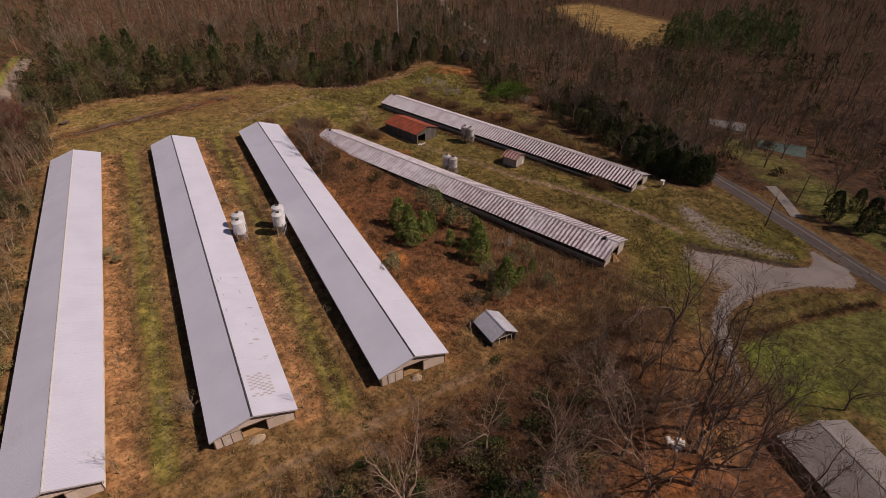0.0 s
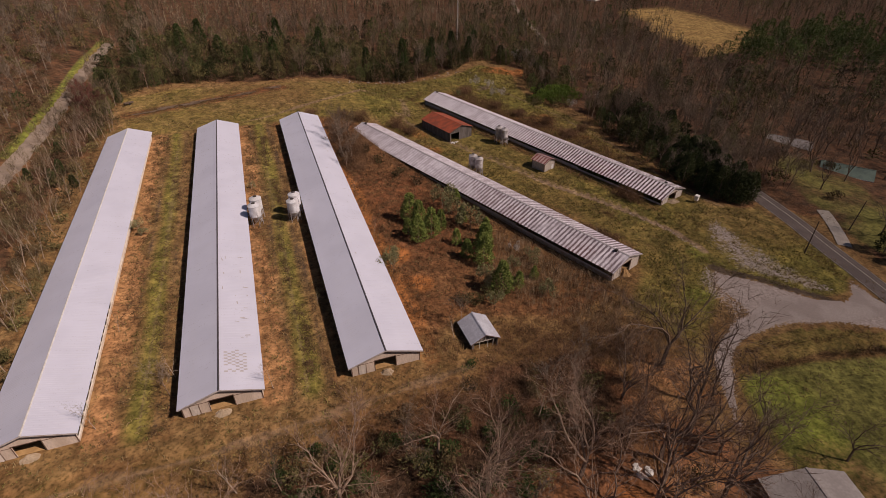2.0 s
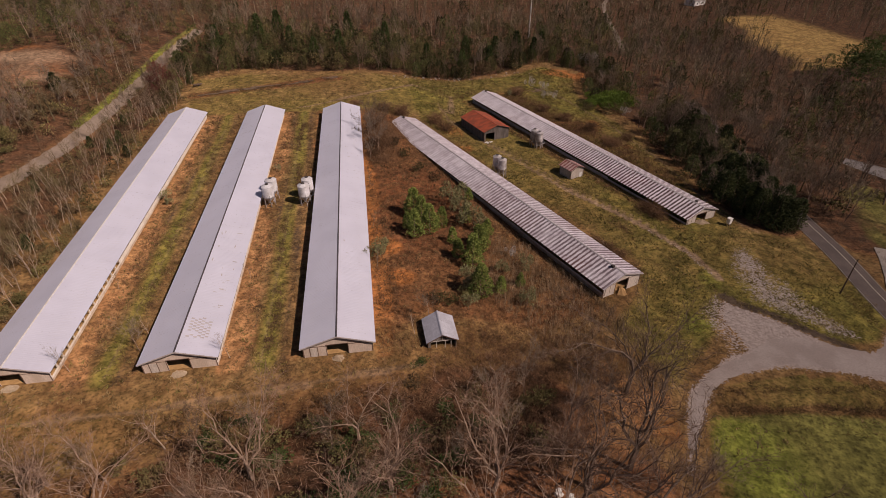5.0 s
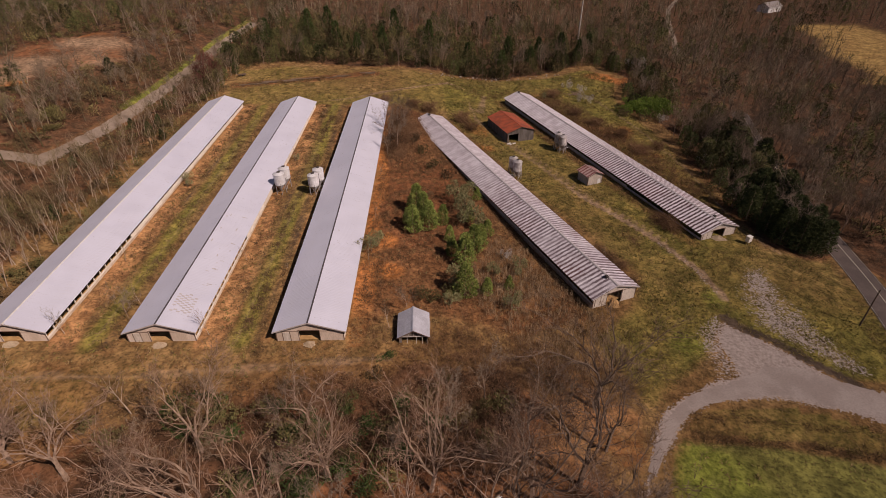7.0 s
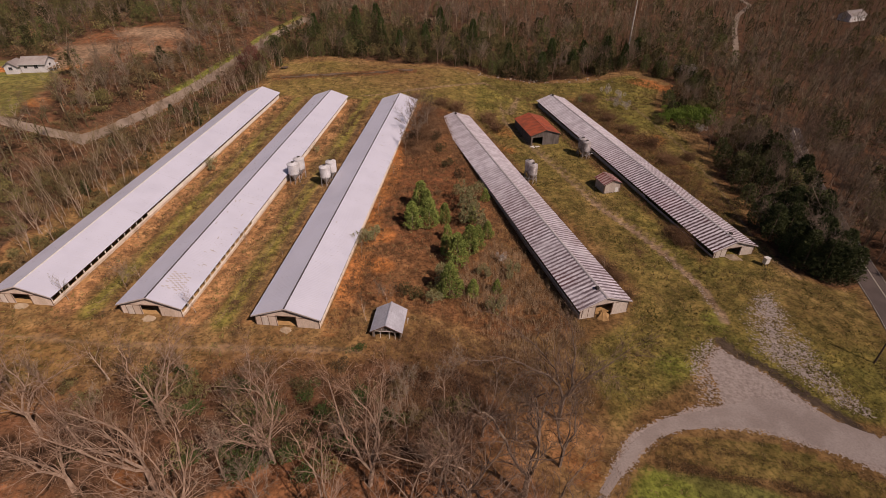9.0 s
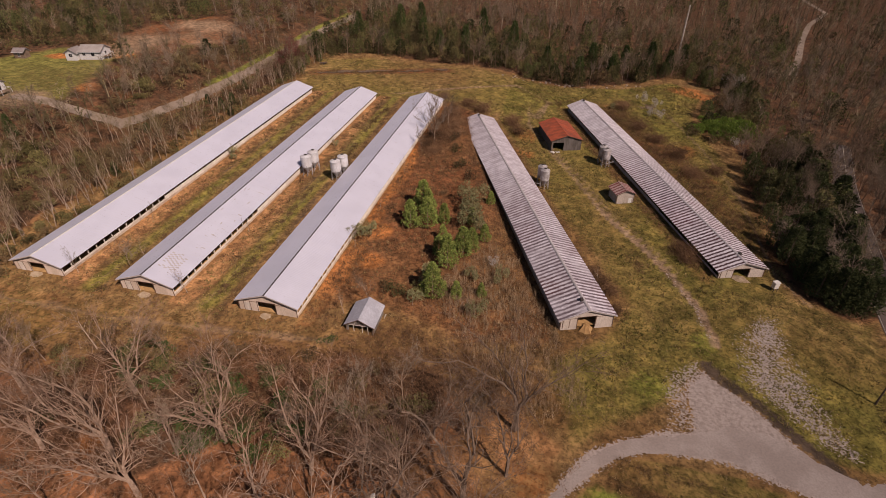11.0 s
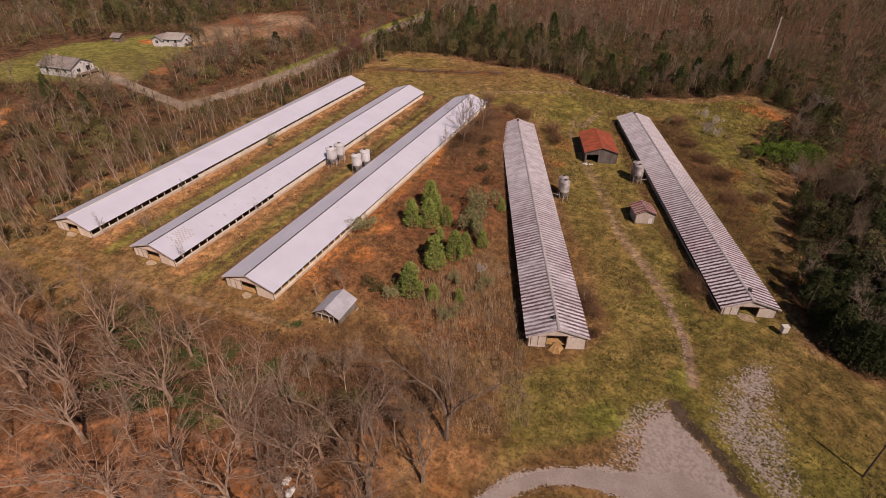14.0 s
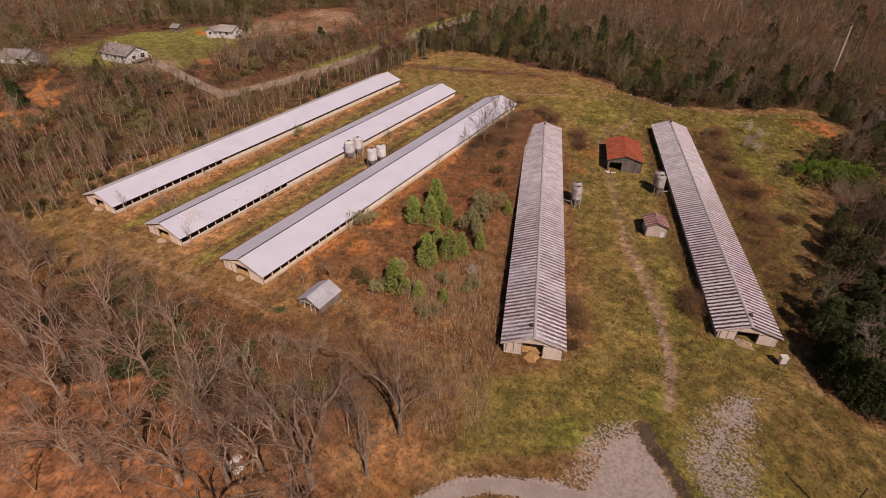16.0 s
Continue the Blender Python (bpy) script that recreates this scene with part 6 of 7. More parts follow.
BUSHES_A = [(-46.0, 65.0, "pale0", 0.75), (-44.6, 61.5, "pale1", 0.6), (-18.0, 79.0, "pale0", 0.5), (64.9, 29.5, "brown", 1.1),
            (63.6, 33.0, "brown", 1.0), (11.0, 92.0, "brown", 1.36), (12.5, 97.0, "brown", 1.49), (11.2, 103.0, "brown", 1.43),
            (14.8, 94.0, "brown", 1.24), (15.5, 101.0, "brown", 1.36), (12.0, 109.0, "brown", 1.36), (15.0, 107.0, "brown", 1.18),
            (11.5, 115.0, "brown", 1.3), (10.5, 86.0, "brown", 1.05), (13.5, 82.0, "brown", 0.93), (17.5, 98.5, "brown", 1.05),
            (92.5, 92.0, "brown", 1.4), (84.0, 117.0, "brown", 1.27), (67.0, 27.0, "brown", 0.9), (68.0, 21.0, "brown", 0.8),
            (34.2, 117.0, "brown", 1.65), (37.0, 110.0, "brown", 1.35), (89.9, 105.3, "brown", 1.35), (79, 128, "brown", 1.35),
            (74, 150, "brown", 1.5)]
BUSHES_B = [(70.6, 148.1, "pale1", 0.7), (100, 96, "brown", 1.2), (16.0, 126, "brown", 1.36), (5, 131, "brown", 1.12), (22, 123, "brown", 1.65),
            (85.0, 44.0, "brown", 1.2), (84.0, 47.0, "brown", 1.2)]
for x, y, k, s in BUSHES_A + BUSHES_B:
    plant(k, "bush", x, y, s, "brown leafless bush in rough grass" if k == "brown" else "pale green bush beside the wall", "shrub", "bushes about the farm")
# trees about the homes
HOME_TREES_A = [(-98, 58, "dark0", 0.5), (-104, 52, "dark1", 0.55), (-96, 48, "dark2", 0.5), (-110, 48, "dark1", 0.5), (-113, 40, "pine0", 0.75),
                (-100, 42, "pine1", 0.6), (-106, 72, "dark2", 0.42), (-103, 84, "mid1", 0.7), (-112, 12.6, "pine2", 0.8), (-116, 15, "cedar1", 0.7),
                (-150, 38, "dark0", 0.55), (-100, 96, "mid2", 0.8), (-104, 104, "mid3", 0.8), (-98, 110, "mid0", 0.8), (-106, 118, "mid1", 0.9),
                (-112, 134, "mid2", 0.8), (-100, 136, "cedar2", 0.7), (141, 10, "dark0", 0.6), (150, 36, "dark2", 0.6),
                (160, 48, "dark0", 0.7), (153, 14, "dark1", 0.65), (164, 62, "dark2", 0.7), (146, 46, "mid1", 0.9), (170, 66, "dark1", 0.75)]
HOME_TREES_B = [(166, 40, "dark2", 0.6), (172, 57, "mid1", 0.9),
                (176, 62, "dark0", 0.7), (157, 68, "mid3", 0.9),
                (184, 62, "dark1", 0.8), (164, 52, "shrub0", 1.3), (170, 48, "shrub1", 1.2), (148, 30, "shrub1", 1.1), (186, 40, "dark0", 0.75),
                (140, -2, "shrub0", 1.4), (146, 4, "cedar0", 0.7), (144, -8, "cedar2", 0.8),
                (134, 4, "cedar1", 0.9), (136, -4, "cedar3", 1.0), (139, -14, "shrub1", 1.5), (151, -4, "cedar1", 0.9)]
for x, y, k, s in HOME_TREES_A + HOME_TREES_B:
    ever = k[:3] in ("ced", "pin", "shr")
    plant(k, "evergreen_tree" if ever else "bare_tree", x, y, s, "dark evergreen beside a yard" if ever else "bare dark-limbed yard tree", "tree", "trees about the homes")

for i in range(26):
    f = i / 25
    x, y = -94.5 + pick.uniform(-2.5, 2.5) - 1.5 * f, 74 + f * 80 + pick.uniform(-1.5, 1.5)
    if pick.random() < 0.6:
        plant(pick.choice(("shrub0", "shrub1")), "evergreen_shrub", x, y, pick.uniform(0.9, 1.7), "olive hedge brush along the dirt lane", "shrub", "hedge along the lane")
    else:
        plant(pick.choice(("mid0", "mid1", "mid2")), "bare_tree", x, y, pick.uniform(0.5, 0.75), "bare brown tree in the hedge along the lane", "tree", "hedge along the lane")

# the far wood, too many to count
def far_tree(seed, limbs_, twigs, wide):
    """A bare tree of few pieces, for the distance: a stem, rising limbs and a haze of twigs."""
    r = np.random.RandomState(seed)
    top = np.array((r.normal() * 0.5, r.normal() * 0.5, 10.0))
    rows = [(np.array((0, 0, -0.3)), top, 0.40)]
    for k in range(limbs_):
        f = r.uniform(0.22, 0.85)
        p = rows[0][0] * (1 - f) + top * f
        a = 2.4 * k + r.uniform(-0.5, 0.5)
        q = p + np.array((math.cos(a), math.sin(a), r.uniform(0.9, 1.9))) * r.uniform(1.5, 2.7) * wide
        rows.append((p, q, 0.20))
        for _ in range(3):
            s = p + (q - p) * r.uniform(0.3, 1)
            t = s + unit(r.normal(size=3) + np.array((0, 0, 0.8))) * r.uniform(1.0, 2.0) * wide
            rows.append((s, t, 0.13))
            for _ in range(twigs):
                u = s + (t - s) * r.rand()
                rows.append((u, u + unit(r.normal(size=3) + np.array((0, 0, 0.5))) * r.uniform(0.7, 1.5) * wide, 0.11))
    return blades(rows, r)


wood_variants = [far_tree(200 + i, 9, 3, (0.85, 1.1, 1.0, 1.25, 0.7, 1.05)[i]) for i in range(6)]
distant_variants = [far_tree(210 + i, 6, 1, 1.25) for i in range(4)]
far_cedar = [needles(220 + i, 9.0, (3.2, 3.7, 4.2)[i], 400, 0.78, 0.02, (0.46, 0.38, 0.34)[i], slim=0.5) for i in range(3)]
far_bush = [bush(230 + i, 5.0, 4.6, 130, 0.62) for i in range(3)]


def far_wood(x0, x1, y0, y1, step):
    gx, gy = grid_spots(x0, x1, y0, y1, step)
    # only the sides that lie before the walk
    ok = free(gx, gy, 14.0) & (gy > 60 - (gx + 90) * 0.18 * (gx < -90) - 95 * (gx < -84) - 80 * (gx > 110)) & (np.hypot(gx - 20, gy - 60) < 760)
    ok &= (gx < -88) | (gy > 112) | (gx > 112)
    return gx[ok], gy[ok]


lists = {k: [] for k in ("planted", "bare", "red", "distant", "ever", "bush", "scrub")}
for box_, step in (((-230, 260, -30, 300), 5.4), ((-400, 720, -60, 300), 9.3), ((-260, 720, 300, 800), 9.3)):
    x, y = far_wood(*box_, step)
    if step > 6:
        out = ~((x > -230) & (x < 260) & (y > -30) & (y < 300))
        x, y = x[out], y[out]
    e, r = value_noise(x, y, 38), value_noise(x + 500, y, 55)
    edge = inside(x, y, CLEARING)
    pines = inside(x, y, [(268, 202), (262, 180), (324, 140), (426, 199), (398, 238), (347, 250), (300, 212)])
    q, s = rs.rand(len(x)), rs.uniform(0.62, 1.3, len(x)) * (1.0 if step < 6 else 1.35)
    for i in range(len(x)):
        row = (x[i], y[i], s[i], rs.uniform(0, 6.28), rs.uniform(0.85, 1.15))
        near = y[i] < 235 and -75 < x[i] < 90
        left = x[i] < -84
        if pines[i] > 0 or q[i] < 0.03 + (0.08 if left else 0.16) * (e[i] > 0.6) + (0.30 if x[i] < -128 and y[i] > 118 else 0) + (0.26 + 0.5 * e[i] if edge[i] > -48 and x[i] < 130 and not left else 0):
            lists["planted" if pines[i] > 0 else "ever"].append((*row[:2], row[2] * 0.9, *row[3:]))
        elif q[i] > (0.66 if near or left else 0.85) and step < 6:
            lists["bush"].append(row)
        else:
            lists["distant" if step > 6 else "red" if (r[i] > 0.45 and x[i] < 112) or r[i] > 0.75 else "bare"].append(row)
gx, gy = grid_spots(-165, -90, 15, 215, 3.3)
ok = free(gx, gy, 3.0) & (value_noise(gx, gy, 14) > 0.3) & (inside(gx, gy, YARD_A) < -2)
for a_, b_ in zip(gx[ok], gy[ok]):
    lists["bush" if rs.rand() < 0.6 else "scrub"].append((a_, b_, rs.uniform(0.35, 0.75), rs.uniform(0, 6.28), rs.uniform(0.6, 1.0)))
scatter("brown_scrub", far_bush, lists["scrub"], BRUSH, "low brown scrub in the open wood beside the lane", "undergrowth")
scatter("far_bare_wood", wood_variants, lists["bare"], FAR_TWIG, "bare grey-brown deciduous wood reaching far away", "woodland")
scatter("far_reddish_wood", wood_variants, lists["red"], TWIG_RED, "bare reddish-brown deciduous wood reaching far away", "woodland")
scatter("distant_bare_wood", distant_variants, lists["distant"], FAR_TWIG, "bare brown deciduous wood on the far slopes", "woodland")
scatter("far_evergreens", far_cedar, lists["ever"], FAR_GREEN, "dark green cedars and pines scattered in the wood", "woodland")
scatter("planted_pines", far_cedar, lists["planted"], PLANTED, "green block of planted pines beyond the field", "woodland")
scatter("far_undergrowth", far_bush, lists["bush"] + strip_bush, OLIVE, "olive undergrowth in the wood", "undergrowth")

# the wood goes on behind and below the walk
gx, gy = grid_spots(-110, 60, -150, -58, 7.5)
ok = (inside(gx, gy, [(108, -62), (94, -100), (66, -108), (44, -70), (50, -30), (112, -28)]) < -4) & (np.hypot(gx - 54.3, gy + 45.4) > 14)
scatter("wood_behind", wood_variants, [(a, b, rs.uniform(0.8, 1.2), rs.uniform(0, 6.28), 1.0) for a, b in zip(gx[ok], gy[ok])], TWIG, "bare brown deciduous wood beside the near trees", "woodland")
# a heap of cut branches in the clearing
hs = np.random.RandomState(5)
sticks = []
for _ in range(46):
    p = np.array((hs.normal() * 1.5, hs.normal() * 1.1, hs.uniform(0.0, 0.5)))
    sticks.append((p, p + np.array((hs.normal() * 1.5, hs.normal() * 1.5, hs.uniform(0.1, 0.9))), 0.09, 0.03))
heap = new("branch_heap", mesh_of("branch_heap", *limbs(sticks, 4), BARK))
heap.matrix_world = turned(84.4, 152.6, 20)
tagged(heap, "heap of pale cut branches in the clearing", "branches", kind="stuff")

# brush under the near trees and along the edges
brush_kinds = [brush_arrays(240 + i, 1.8, 2.2, 9, 0.05) for i in range(5)]
rows = []
for (x0, x1, y0, y1), step, scale in (((-86, 58, -60, 0), 2.6, 0.55), ((-88, -60, -24, 178), 1.9, 0.8), ((-75, 150, 20, 225), 2.6, 1.2)):
    gx, gy = grid_spots(x0, x1, y0, y1, step)
    d = inside(gx, gy, CLEARING)
    ok = (d < 0.5) & (line_distance(gx, gy, LEFT_ROAD) > 2.6) & (line_distance(gx, gy, ROAD) > 5) & (d > -26) & (inside(gx, gy, DRIVE) < -1)
    ok &= (np.hypot(gx - 54.3, gy + 45.4) > 9.5) & (inside(gx, gy, RIGHT_YARD) < 0) & (line_distance(gx, gy, A_DRIVE) > 3)
    if x1 == -60:
        ok &= gx < (-53.0 - 1.7 * gy / 126) - 8.6
    dens = value_noise(gx, gy, 11)
    ok &= rs.rand(len(gx)) < 0.35 + 0.75 * dens
    rows += [(a, b, scale * rs.uniform(0.5, 1.2), rs.uniform(0, 6.28), rs.uniform(0.7, 1.2)) for a, b in zip(gx[ok], gy[ok])]
for (ax, ay), (bx, by), n, wide, big in (((103.5, 62), (73, 146), 1000, 3.2, 0.75), ((12.5, 80), (12.0, 122), 420, 2.2, 1.0), ((17, 84), (19, 120), 160, 2.0, 0.7), ((74, 36), (72, 44), 40, 1.2, 0.6), ((58, 152), (44, 146), 60, 2.5, 0.8),
                                         ((46, -22), (50, 2), 170, 5.0, 0.75), ((32, -14), (40, -2), 110, 4.0, 0.7), ((14, -12), (40, -10), 420, 4.2, 0.8), ((16, -22), (46, -18), 420, 4.5, 0.85), ((24, -2), (46, 0), 320, 2.8, 0.8), ((30, -8), (52, -6), 320, 3.0, 0.85), ((-6, -14), (14, -12), 160, 2.4, 0.7), ((-44, -36), (2, -38), 420, 5.5, 0.9), ((-70, -30), (-40, -26), 160, 4.5, 0.8), ((-48, -21), (-8, -17), 200, 2.4, 0.6), ((86.5, 42), (60, 112), 240, 0.7, 0.5)):
    for _ in range(n):
        f = rs.rand()
        rows.append((ax + (bx - ax) * f + rs.normal() * wide, ay + (by - ay) * f + rs.normal() * wide, big * rs.uniform(0.5, 1.3), rs.uniform(0, 6.28), rs.uniform(0.6, 1.1)))
scatter("brown_thicket", brush_kinds, rows, BRUSH, "tangled brown leafless thicket under the trees", "brush")

# weeds between the houses, and along the walls
weed_kinds = [stalks(250 + i, 0.7, 0.95, 9, 0.06) for i in range(5)]
gx, gy = grid_spots(8, 62, -6, 128, 0.95)
zone = inside(gx, gy, [(8.6, 1), (8.2, 126), (18, 120), (24, 95), (55, 18), (60, 2), (48, -8), (38, 3), (19, -4)])
ok = (zone > 0) & (rs.rand(len(gx)) < 0.25 + 0.8 * value_noise(gx, gy, 8)) & ~((np.abs(gx - 20.5) < 3.6) & (gy > -1) & (gy < 7.5))
rows = [(a, b, rs.uniform(0.6, 1.5), rs.uniform(0, 6.28), rs.uniform(0.7, 1.3)) for a, b in zip(gx[ok], gy[ok])]
for x0_, x1_ in HOUSES_X:
    for off, n in ((8.6, 420), (10.8, 260), (-8.0, 300), (-9.5, 160)):
        for _ in range(n):
            y_ = rs.uniform(-2, 127)
            if value_noise(off * 7 + x0_, y_, 6) > 0.42:
                rows.append((x0_ + (x1_ - x0_) * y_ / 125 + off + rs.normal() * 0.8, y_, rs.uniform(0.5, 1.2), rs.uniform(0, 6.28), rs.uniform(0.6, 1.1)))
for line in ([(104, 44), (68, 146)], [(88.6, 38), (50.6, 143)], [(55.3, 13), (14.5, 115)], [(69.6, 18), (28.6, 119)]):
    for _ in range(330):
        f = rs.rand()
        rows.append((line[0][0] + (line[1][0] - line[0][0]) * f + rs.normal() * 1.1, line[0][1] + (line[1][1] - line[0][1]) * f + rs.normal() * 0.8, rs.uniform(0.6, 1.5), rs.uniform(0, 6.28), rs.uniform(0.7, 1.2)))
scatter("reddish_weeds", weed_kinds, rows, BRUSH, "dead reddish-brown weeds between the poultry houses", "weeds")

# darker clumps of dead weeds
dark_kinds = [stalks(280 + i, 1.0, 0.6, 18, 0.075) for i in range(5)]
dark_rows = []
for x0_, x1_ in HOUSES_X:
    for off, n in ((9.4, 130), (11.2, 120), (-8.4, 170), (-10.4, 110)):
        for _ in range(n):
            y_ = rs.uniform(-3, 130)
            if value_noise(off * 3 + x0_, y_, 5) > 0.5:
                dark_rows.append((x0_ + (x1_ - x0_) * y_ / 125 + off + rs.normal() * 0.7, y_, rs.uniform(0.6, 1.5), rs.uniform(0, 6.28), rs.uniform(0.6, 1.2)))
for k_, off, n in ((1, 14.2, 620), (0, 15.5, 260), (1, 17.0, 160)):
    x0_, x1_ = HOUSES_X[k_]
    for _ in range(n):
        y_ = rs.uniform(2, 118)
        if value_noise(off * 5, y_, 7) > 0.3:
            dark_rows.append((x0_ + (x1_ - x0_) * y_ / 125 + off + rs.normal() * 0.55 + 0.9 * math.sin(y_ / 9), y_, rs.uniform(0.6, 1.3), rs.uniform(0, 6.28), rs.uniform(0.5, 1.0)))
gx, gy = grid_spots(-64, 110, -20, 190, 2.1)
n9 = value_noise(gx + 40, gy, 9)
ok = (inside(gx, gy, CLEARING) > 1) & (n9 > 0.62) & (inside(gx, gy, DRIVE) < -2) & (inside(gx, gy, SPARSE) < 0)
for x0_, x1_ in HOUSES_X:
    ok &= ~((np.abs(gx - (x0_ + (x1_ - x0_) * gy / 125)) < 7.6) & (gy > -1) & (gy < 127))
for a, b in (((62.6, 14.6), (21.5, 116.3)), ((96.1, 40.1), (58.0, 144.1)), ((54.5, 104.6), (48.7, 121)), ((72.2, 70.2), (70, 75.6))):
    ok &= line_distance(gx, gy, [a, b]) > 6.6
ok &= (gx < 60) | (gy > 100) | (rs.rand(len(gx)) < 0.3)
dark_rows += [(a, b, rs.uniform(0.5, 1.3), rs.uniform(0, 6.28), rs.uniform(0.5, 1.1)) for a, b in zip(gx[ok], gy[ok])]
for _ in range(420):
    f = rs.rand()
    dark_rows.append((-56 + f * 52 + rs.normal() * 1.0, 152 + f * 18 + rs.normal() * 1.3, rs.uniform(0.5, 1.2), rs.uniform(0, 6.28), 0.7))
for (ax, ay), (bx, by), n in (((67.5, -17.9), (74.6, -19.0), 50), ((74.6, -19.0), (82.7, -19.9), 60), ((82.7, -19.9), (90.3, -21.2), 60), ((90.3, -21.2), (104, -24), 90), ((68, -14), (98, -18), 60)):
    for _ in range(n):
        f = rs.rand()
        dark_rows.append((ax + (bx - ax) * f + rs.normal() * 0.3, ay + (by - ay) * f + rs.normal() * 0.45, rs.uniform(0.7, 1.3), rs.uniform(0, 6.28), 0.9))
# extra dark weeds over the near wood, added to deepen its painted shade
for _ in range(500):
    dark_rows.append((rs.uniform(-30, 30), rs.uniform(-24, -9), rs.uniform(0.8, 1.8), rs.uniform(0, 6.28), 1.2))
gx, gy = grid_spots(8, 62, 0, 126, 2.0)
ok = (inside(gx, gy, [(9, 2), (9, 126), (18, 120), (24, 95), (54, 18), (56, 6), (40, 2), (20, 8)]) > 0) & (value_noise(gx, gy + 30, 8) > 0.52)
dark_rows += [(a, b, rs.uniform(0.7, 1.7), rs.uniform(0, 6.28), rs.uniform(0.6, 1.3)) for a, b in zip(gx[ok], gy[ok])]
for _ in range(330):
    f = rs.rand()
    off = abs(rs.normal()) * 3.0
    if value_noise(f * 90, off, 6) > 0.42:
        dark_rows.append((104.5 - 38 * f + off, 44 + 101 * f + off * 0.4, rs.uniform(0.6, 1.5), rs.uniform(0, 6.28), rs.uniform(0.7, 1.3)))
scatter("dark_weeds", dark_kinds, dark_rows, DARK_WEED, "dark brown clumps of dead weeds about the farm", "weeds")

# tall straw by the near end of the old house
reed_kinds = [stalks(260 + i, 0.8, 2.6, 12, 0.05) for i in range(4)]
gx, gy = grid_spots(28, 64, -12, 40, 0.72)
zone = inside(gx, gy, [(31, 18), (40, 37), (46, 33), (57, 9), (62, -3), (60, -8), (50, -9), (42, 2)])
ok = (zone > -1) & (rs.rand(len(gx)) < 0.3 + 0.6 * value_noise(gx, gy, 6))
scatter("tall_straw", reed_kinds, [(a, b, rs.uniform(0.6, 1.2), rs.uniform(0, 6.28), rs.uniform(0.7, 1.2)) for a, b in zip(gx[ok], gy[ok])], REED, "tall pale dead grass beside the old house", "grass")

# rough grass over the clearing
tuft_kinds = [stalks(270 + i, 0.62, 0.42, 11, 0.10) for i in range(5)]


def tufts(name, x0, x1, y0, y1, step, outline, material, label, chance):
    gx, gy = grid_spots(x0, x1, y0, y1, step)
    ok = (inside(gx, gy, outline) > 0) & (inside(gx, gy, DRIVE) < -0.3) & (rs.rand(len(gx)) < chance * (0.3 + 1.2 * value_noise(gx, gy, 5)))
    for x0_, x1_ in HOUSES_X:
        ok &= ~((np.abs(gx - (x0_ + (x1_ - x0_) * gy / 125)) < 7.2) & (gy > -0.5) & (gy < 127))
    for a, b in (((62.6, 14.6), (21.5, 116.3)), ((96.1, 40.1), (58.0, 144.1)), ((54.5, 104.6), (48.7, 121))):
        ok &= line_distance(gx, gy, [a, b]) > 6.3
    ok &= line_distance(gx, gy, [(40, 120), (55, 88), (67, 60.4), (74.4, 49), (80.7, 37.4), (85.4, 26), (87, 16)]) > 1.2
    rows_ = [(a, b, rs.uniform(0.6, 1.5), rs.uniform(0, 6.28), rs.uniform(0.6, 1.3)) for a, b in zip(gx[ok], gy[ok])]
    return scatter(name, tuft_kinds, rows_, material, label, "grass")


LOW_SIDE = [(66, 14), (70, 24), (29, 119), (28, 172), (74, 175), (98, 190), (108, 178), (98, 140), (105, 105), (104, 56), (107, 37), (113, 30), (116, 4), (108, -6), (98, -4), (84, 8), (78, 2), (66, -9), (61, -14), (56, 4)]
tufts("green_rough_grass", 26, 118, -16, 192, 0.88, LOW_SIDE, GREEN_TUFT, "rough yellow-green grass about the old houses", 0.75)
tufts("straw_rough_grass", -70, 118, -26, 196, 1.5, CLEARING, STRAW, "dry straw-coloured grass over the clearing", 0.6)
tufts("green_strip_grass", -66, 60, -22, 182, 1.5, [(-62, -16), (-62, 168), (-35, 180), (20, 176), (60, 172), (25, 122), (-2, 126), (-14, 120), (-8, 0), (14, -3), (-8, -9), (-40, -18)], GREEN_TUFT, "yellow-green grass strips between the white houses", 0.6)

# logs and rubble at the back of the clearing
rnd = random.Random(31)
for i in range(26):
    f = rnd.random()
    x, y = -56 + f * 52, 152 + f * 18 + rnd.uniform(-1.1, 1.1)
    ln, r = rnd.uniform(3, 7), rnd.uniform(0.14, 0.3)
    lg = new("log", mesh_bm("log", tube(bmesh.new(), (-ln / 2, 0, r * 0.8), (ln / 2, 0, r * 0.8), r, r * 0.7, 7), TIMBER))
    lg.matrix_world = turned(x, y, 19 + rnd.uniform(-14, 14))
    tagged(lg, "grey felled log lying at the clearing's edge", "log", "felled logs")


def rubble(x, y, r, material, label, group, seed):
    rr = random.Random(seed)
    bm = bmesh.new()
    bmesh.ops.create_icosphere(bm, subdivisions=1, radius=r)
    for v in bm.verts:
        v.co *= rr.uniform(0.7, 1.2)
        v.co.z *= 0.6
    ob = new("rubble_block", mesh_bm("rubble_block", bm, material))
    ob.matrix_world = turned(x, y, rr.uniform(0, 360)) @ Matrix.Translation((0, 0, r * 0.25))
    return tagged(ob, label, "stone", group)


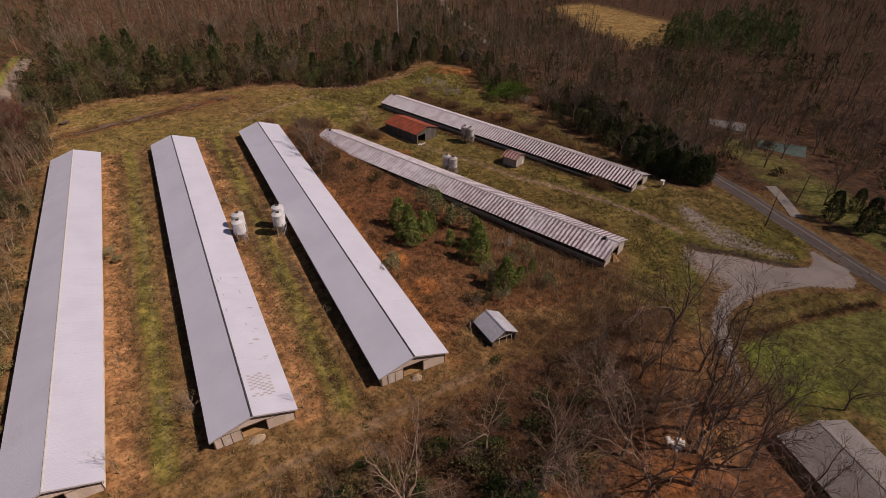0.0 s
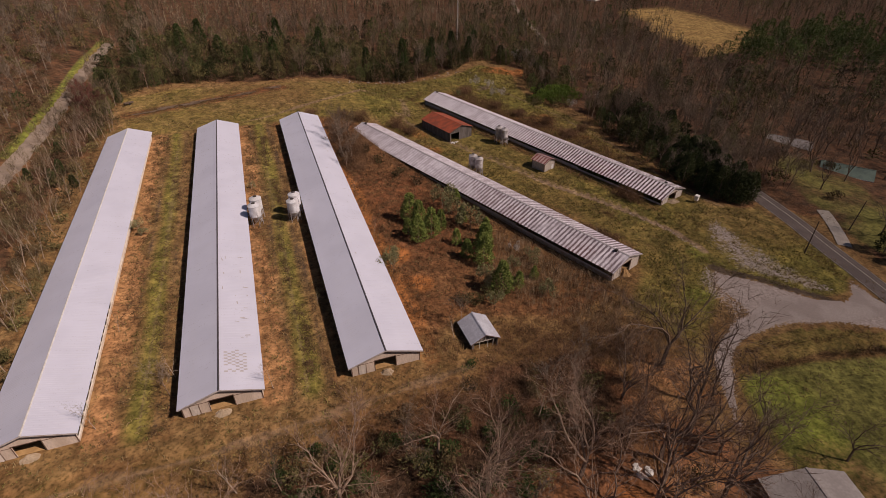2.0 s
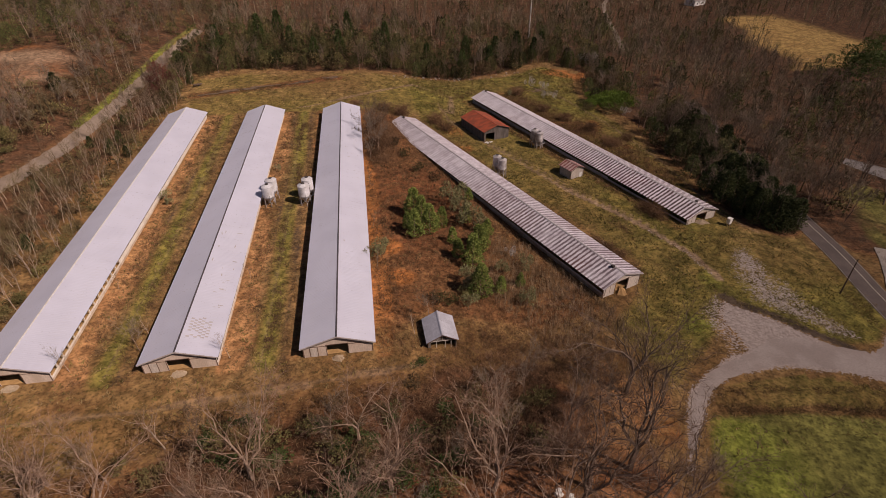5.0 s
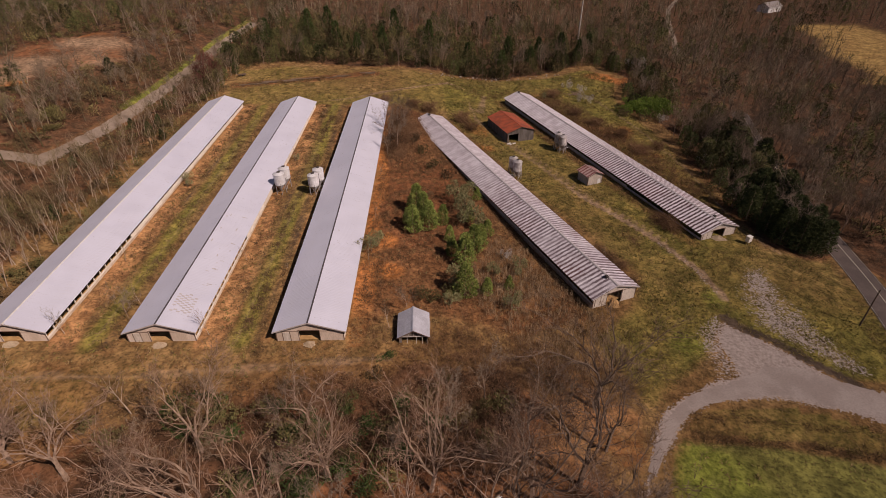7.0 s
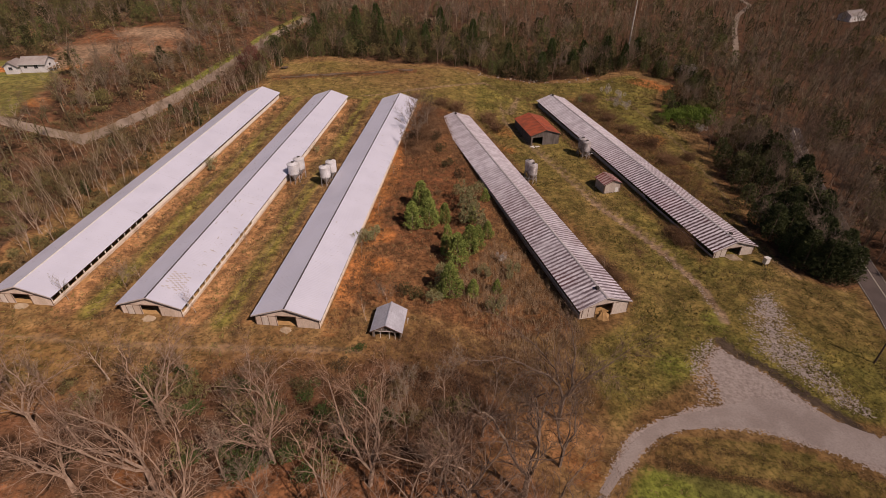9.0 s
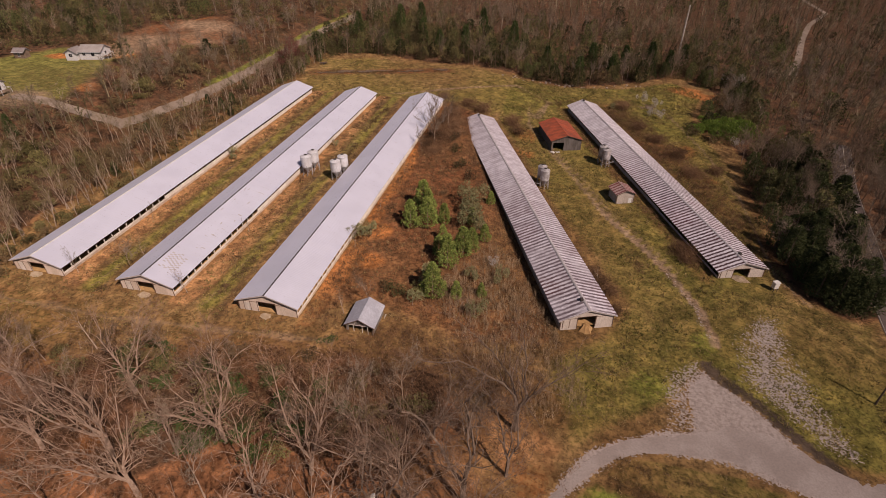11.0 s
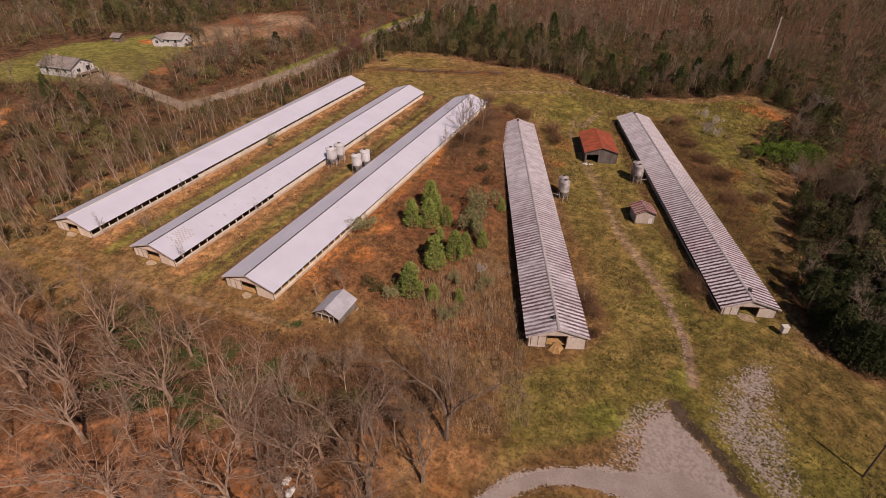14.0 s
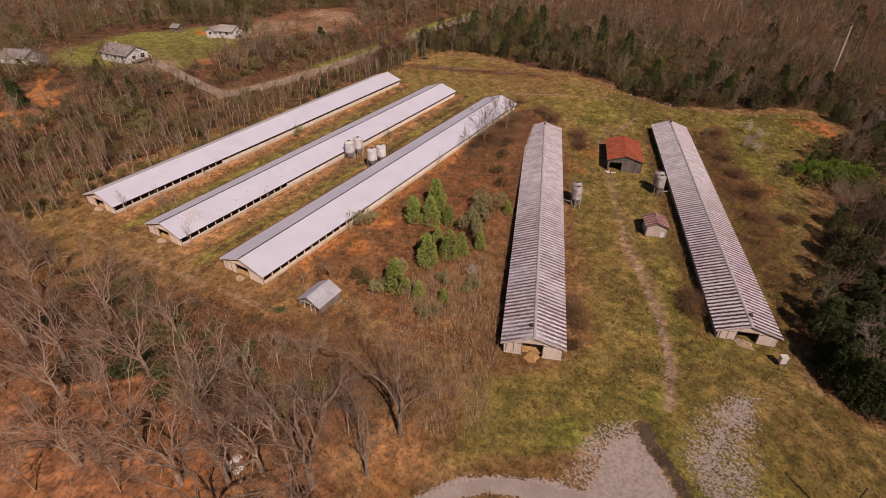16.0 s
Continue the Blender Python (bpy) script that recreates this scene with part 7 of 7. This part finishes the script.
for i in range(34):
    f = rnd.random()
    rubble(25 + f * 62 + rnd.uniform(-3, 3), 173 + 9 * f ** 2 + rnd.uniform(-2.5, 3.5), rnd.uniform(0.25, 0.7), STONE_PALE, "pale broken block at the edge of the wood", "rubble behind the clearing", i)
for i in range(9):
    rubble(34.2 + rnd.uniform(-1.6, 1.6), -30.2 + rnd.uniform(-1.3, 1.3), rnd.uniform(0.35, 0.8), WHITE_PAINT, "white scrap heaped under bare trees", "white scrap in the wood", 60 + i)
for x, y, sx, sy, h, dg in ((-60, 163, 3.2, 1.8, 1.2, 30), (-77.5, 210, 3.5, 2.0, 1.6, 10)):
    w = thing("scrap_trailer", turned(x, y, dg), "old flat trailer of grey boards beside the lane", "trailer")
    part("bed", boxes((-sx / 2, sx / 2, -sy / 2, sy / 2, 0.55, 0.75), (-sx / 2, sx / 2, -sy / 2, -sy / 2 + 0.08, 0.75, h)), TIMBER, w)
    for s in (-1, 1):
        part("wheel", tube(bmesh.new(), (0, s * sy / 2, 0.32), (0, s * (sy / 2 + 0.2), 0.32), 0.34, 0.34, 12), DARK_STEEL, w)


# ------------------------------------------------------------ roof patches and roof sheets
def slope_pose(th, top, x, y, side, lift=0.0):
    """A pose on a roof slope, x metres down from the ridge: x runs down the slope, z out of it."""
    c, s = math.cos(th), math.sin(th)
    m = Matrix(((c * side, 0, s * side, 0), (0, side, 0, 0), (-s, 0, c, 0), (0, 0, 0, 1)))
    p = Vector((side * x * c, y, top - x * s)) + Vector((side * s, 0, c)) * lift
    m.translation = p
    return m


rnd = random.Random(17)
patch = mesh_bm("roof_patch", boxes((-0.17, 0.17, -0.30, 0.30, 0.0, 0.006)), PEELED)
roof_two, roof_three = ROOFS[1], ROOFS[2]
for i in range(6):
    for j in range(7):
        if rnd.random() < 0.88:
            part("roof_patch", patch, None, roof_two[0], m=slope_pose(roof_two[4], roof_two[5], 1.2 + i * 0.62, 4.2 + j * 0.78 + (i % 2) * 0.39, 1, 0.048) @ pose(0, 0, 0, 0, 0, 90 + rnd.uniform(-4, 4)))
for roof, n, y0, y1, x0, x1 in ((roof_two, 20, 12, 40, 0.8, 5.5), (roof_three, 8, 20, 110, 0.8, 5.5)):
    for _ in range(n):
        part("roof_patch", patch, None, roof[0], m=slope_pose(roof[4], roof[5], rnd.uniform(x0, x1), rnd.uniform(y0, y1), 1, 0.047) @ pose(0, 0, 0, 0, 0, rnd.choice((0, 90)) + rnd.uniform(-8, 8)) @ Matrix.Diagonal((rnd.uniform(0.3, 0.7), rnd.uniform(0.5, 1.8), 1, 1)))

for roof, length, (sheet_name, sheet_w, ribs), material, th, top, slope in ROOFS:
    n = max(1, round(length / sheet_w))
    w = length / n
    me = sheet_mesh(sheet_name, slope, w, material, ribs)
    for i in range(n):
        for side in (1, -1):
            part(sheet_name, me, None, roof, m=slope_pose(th, top, 0.0, (i + 0.5) * w, side, 0.008 + rnd.uniform(0, 0.006)) @ pose(0, 0, 0, rnd.uniform(-0.25, 0.25), 0, 0))
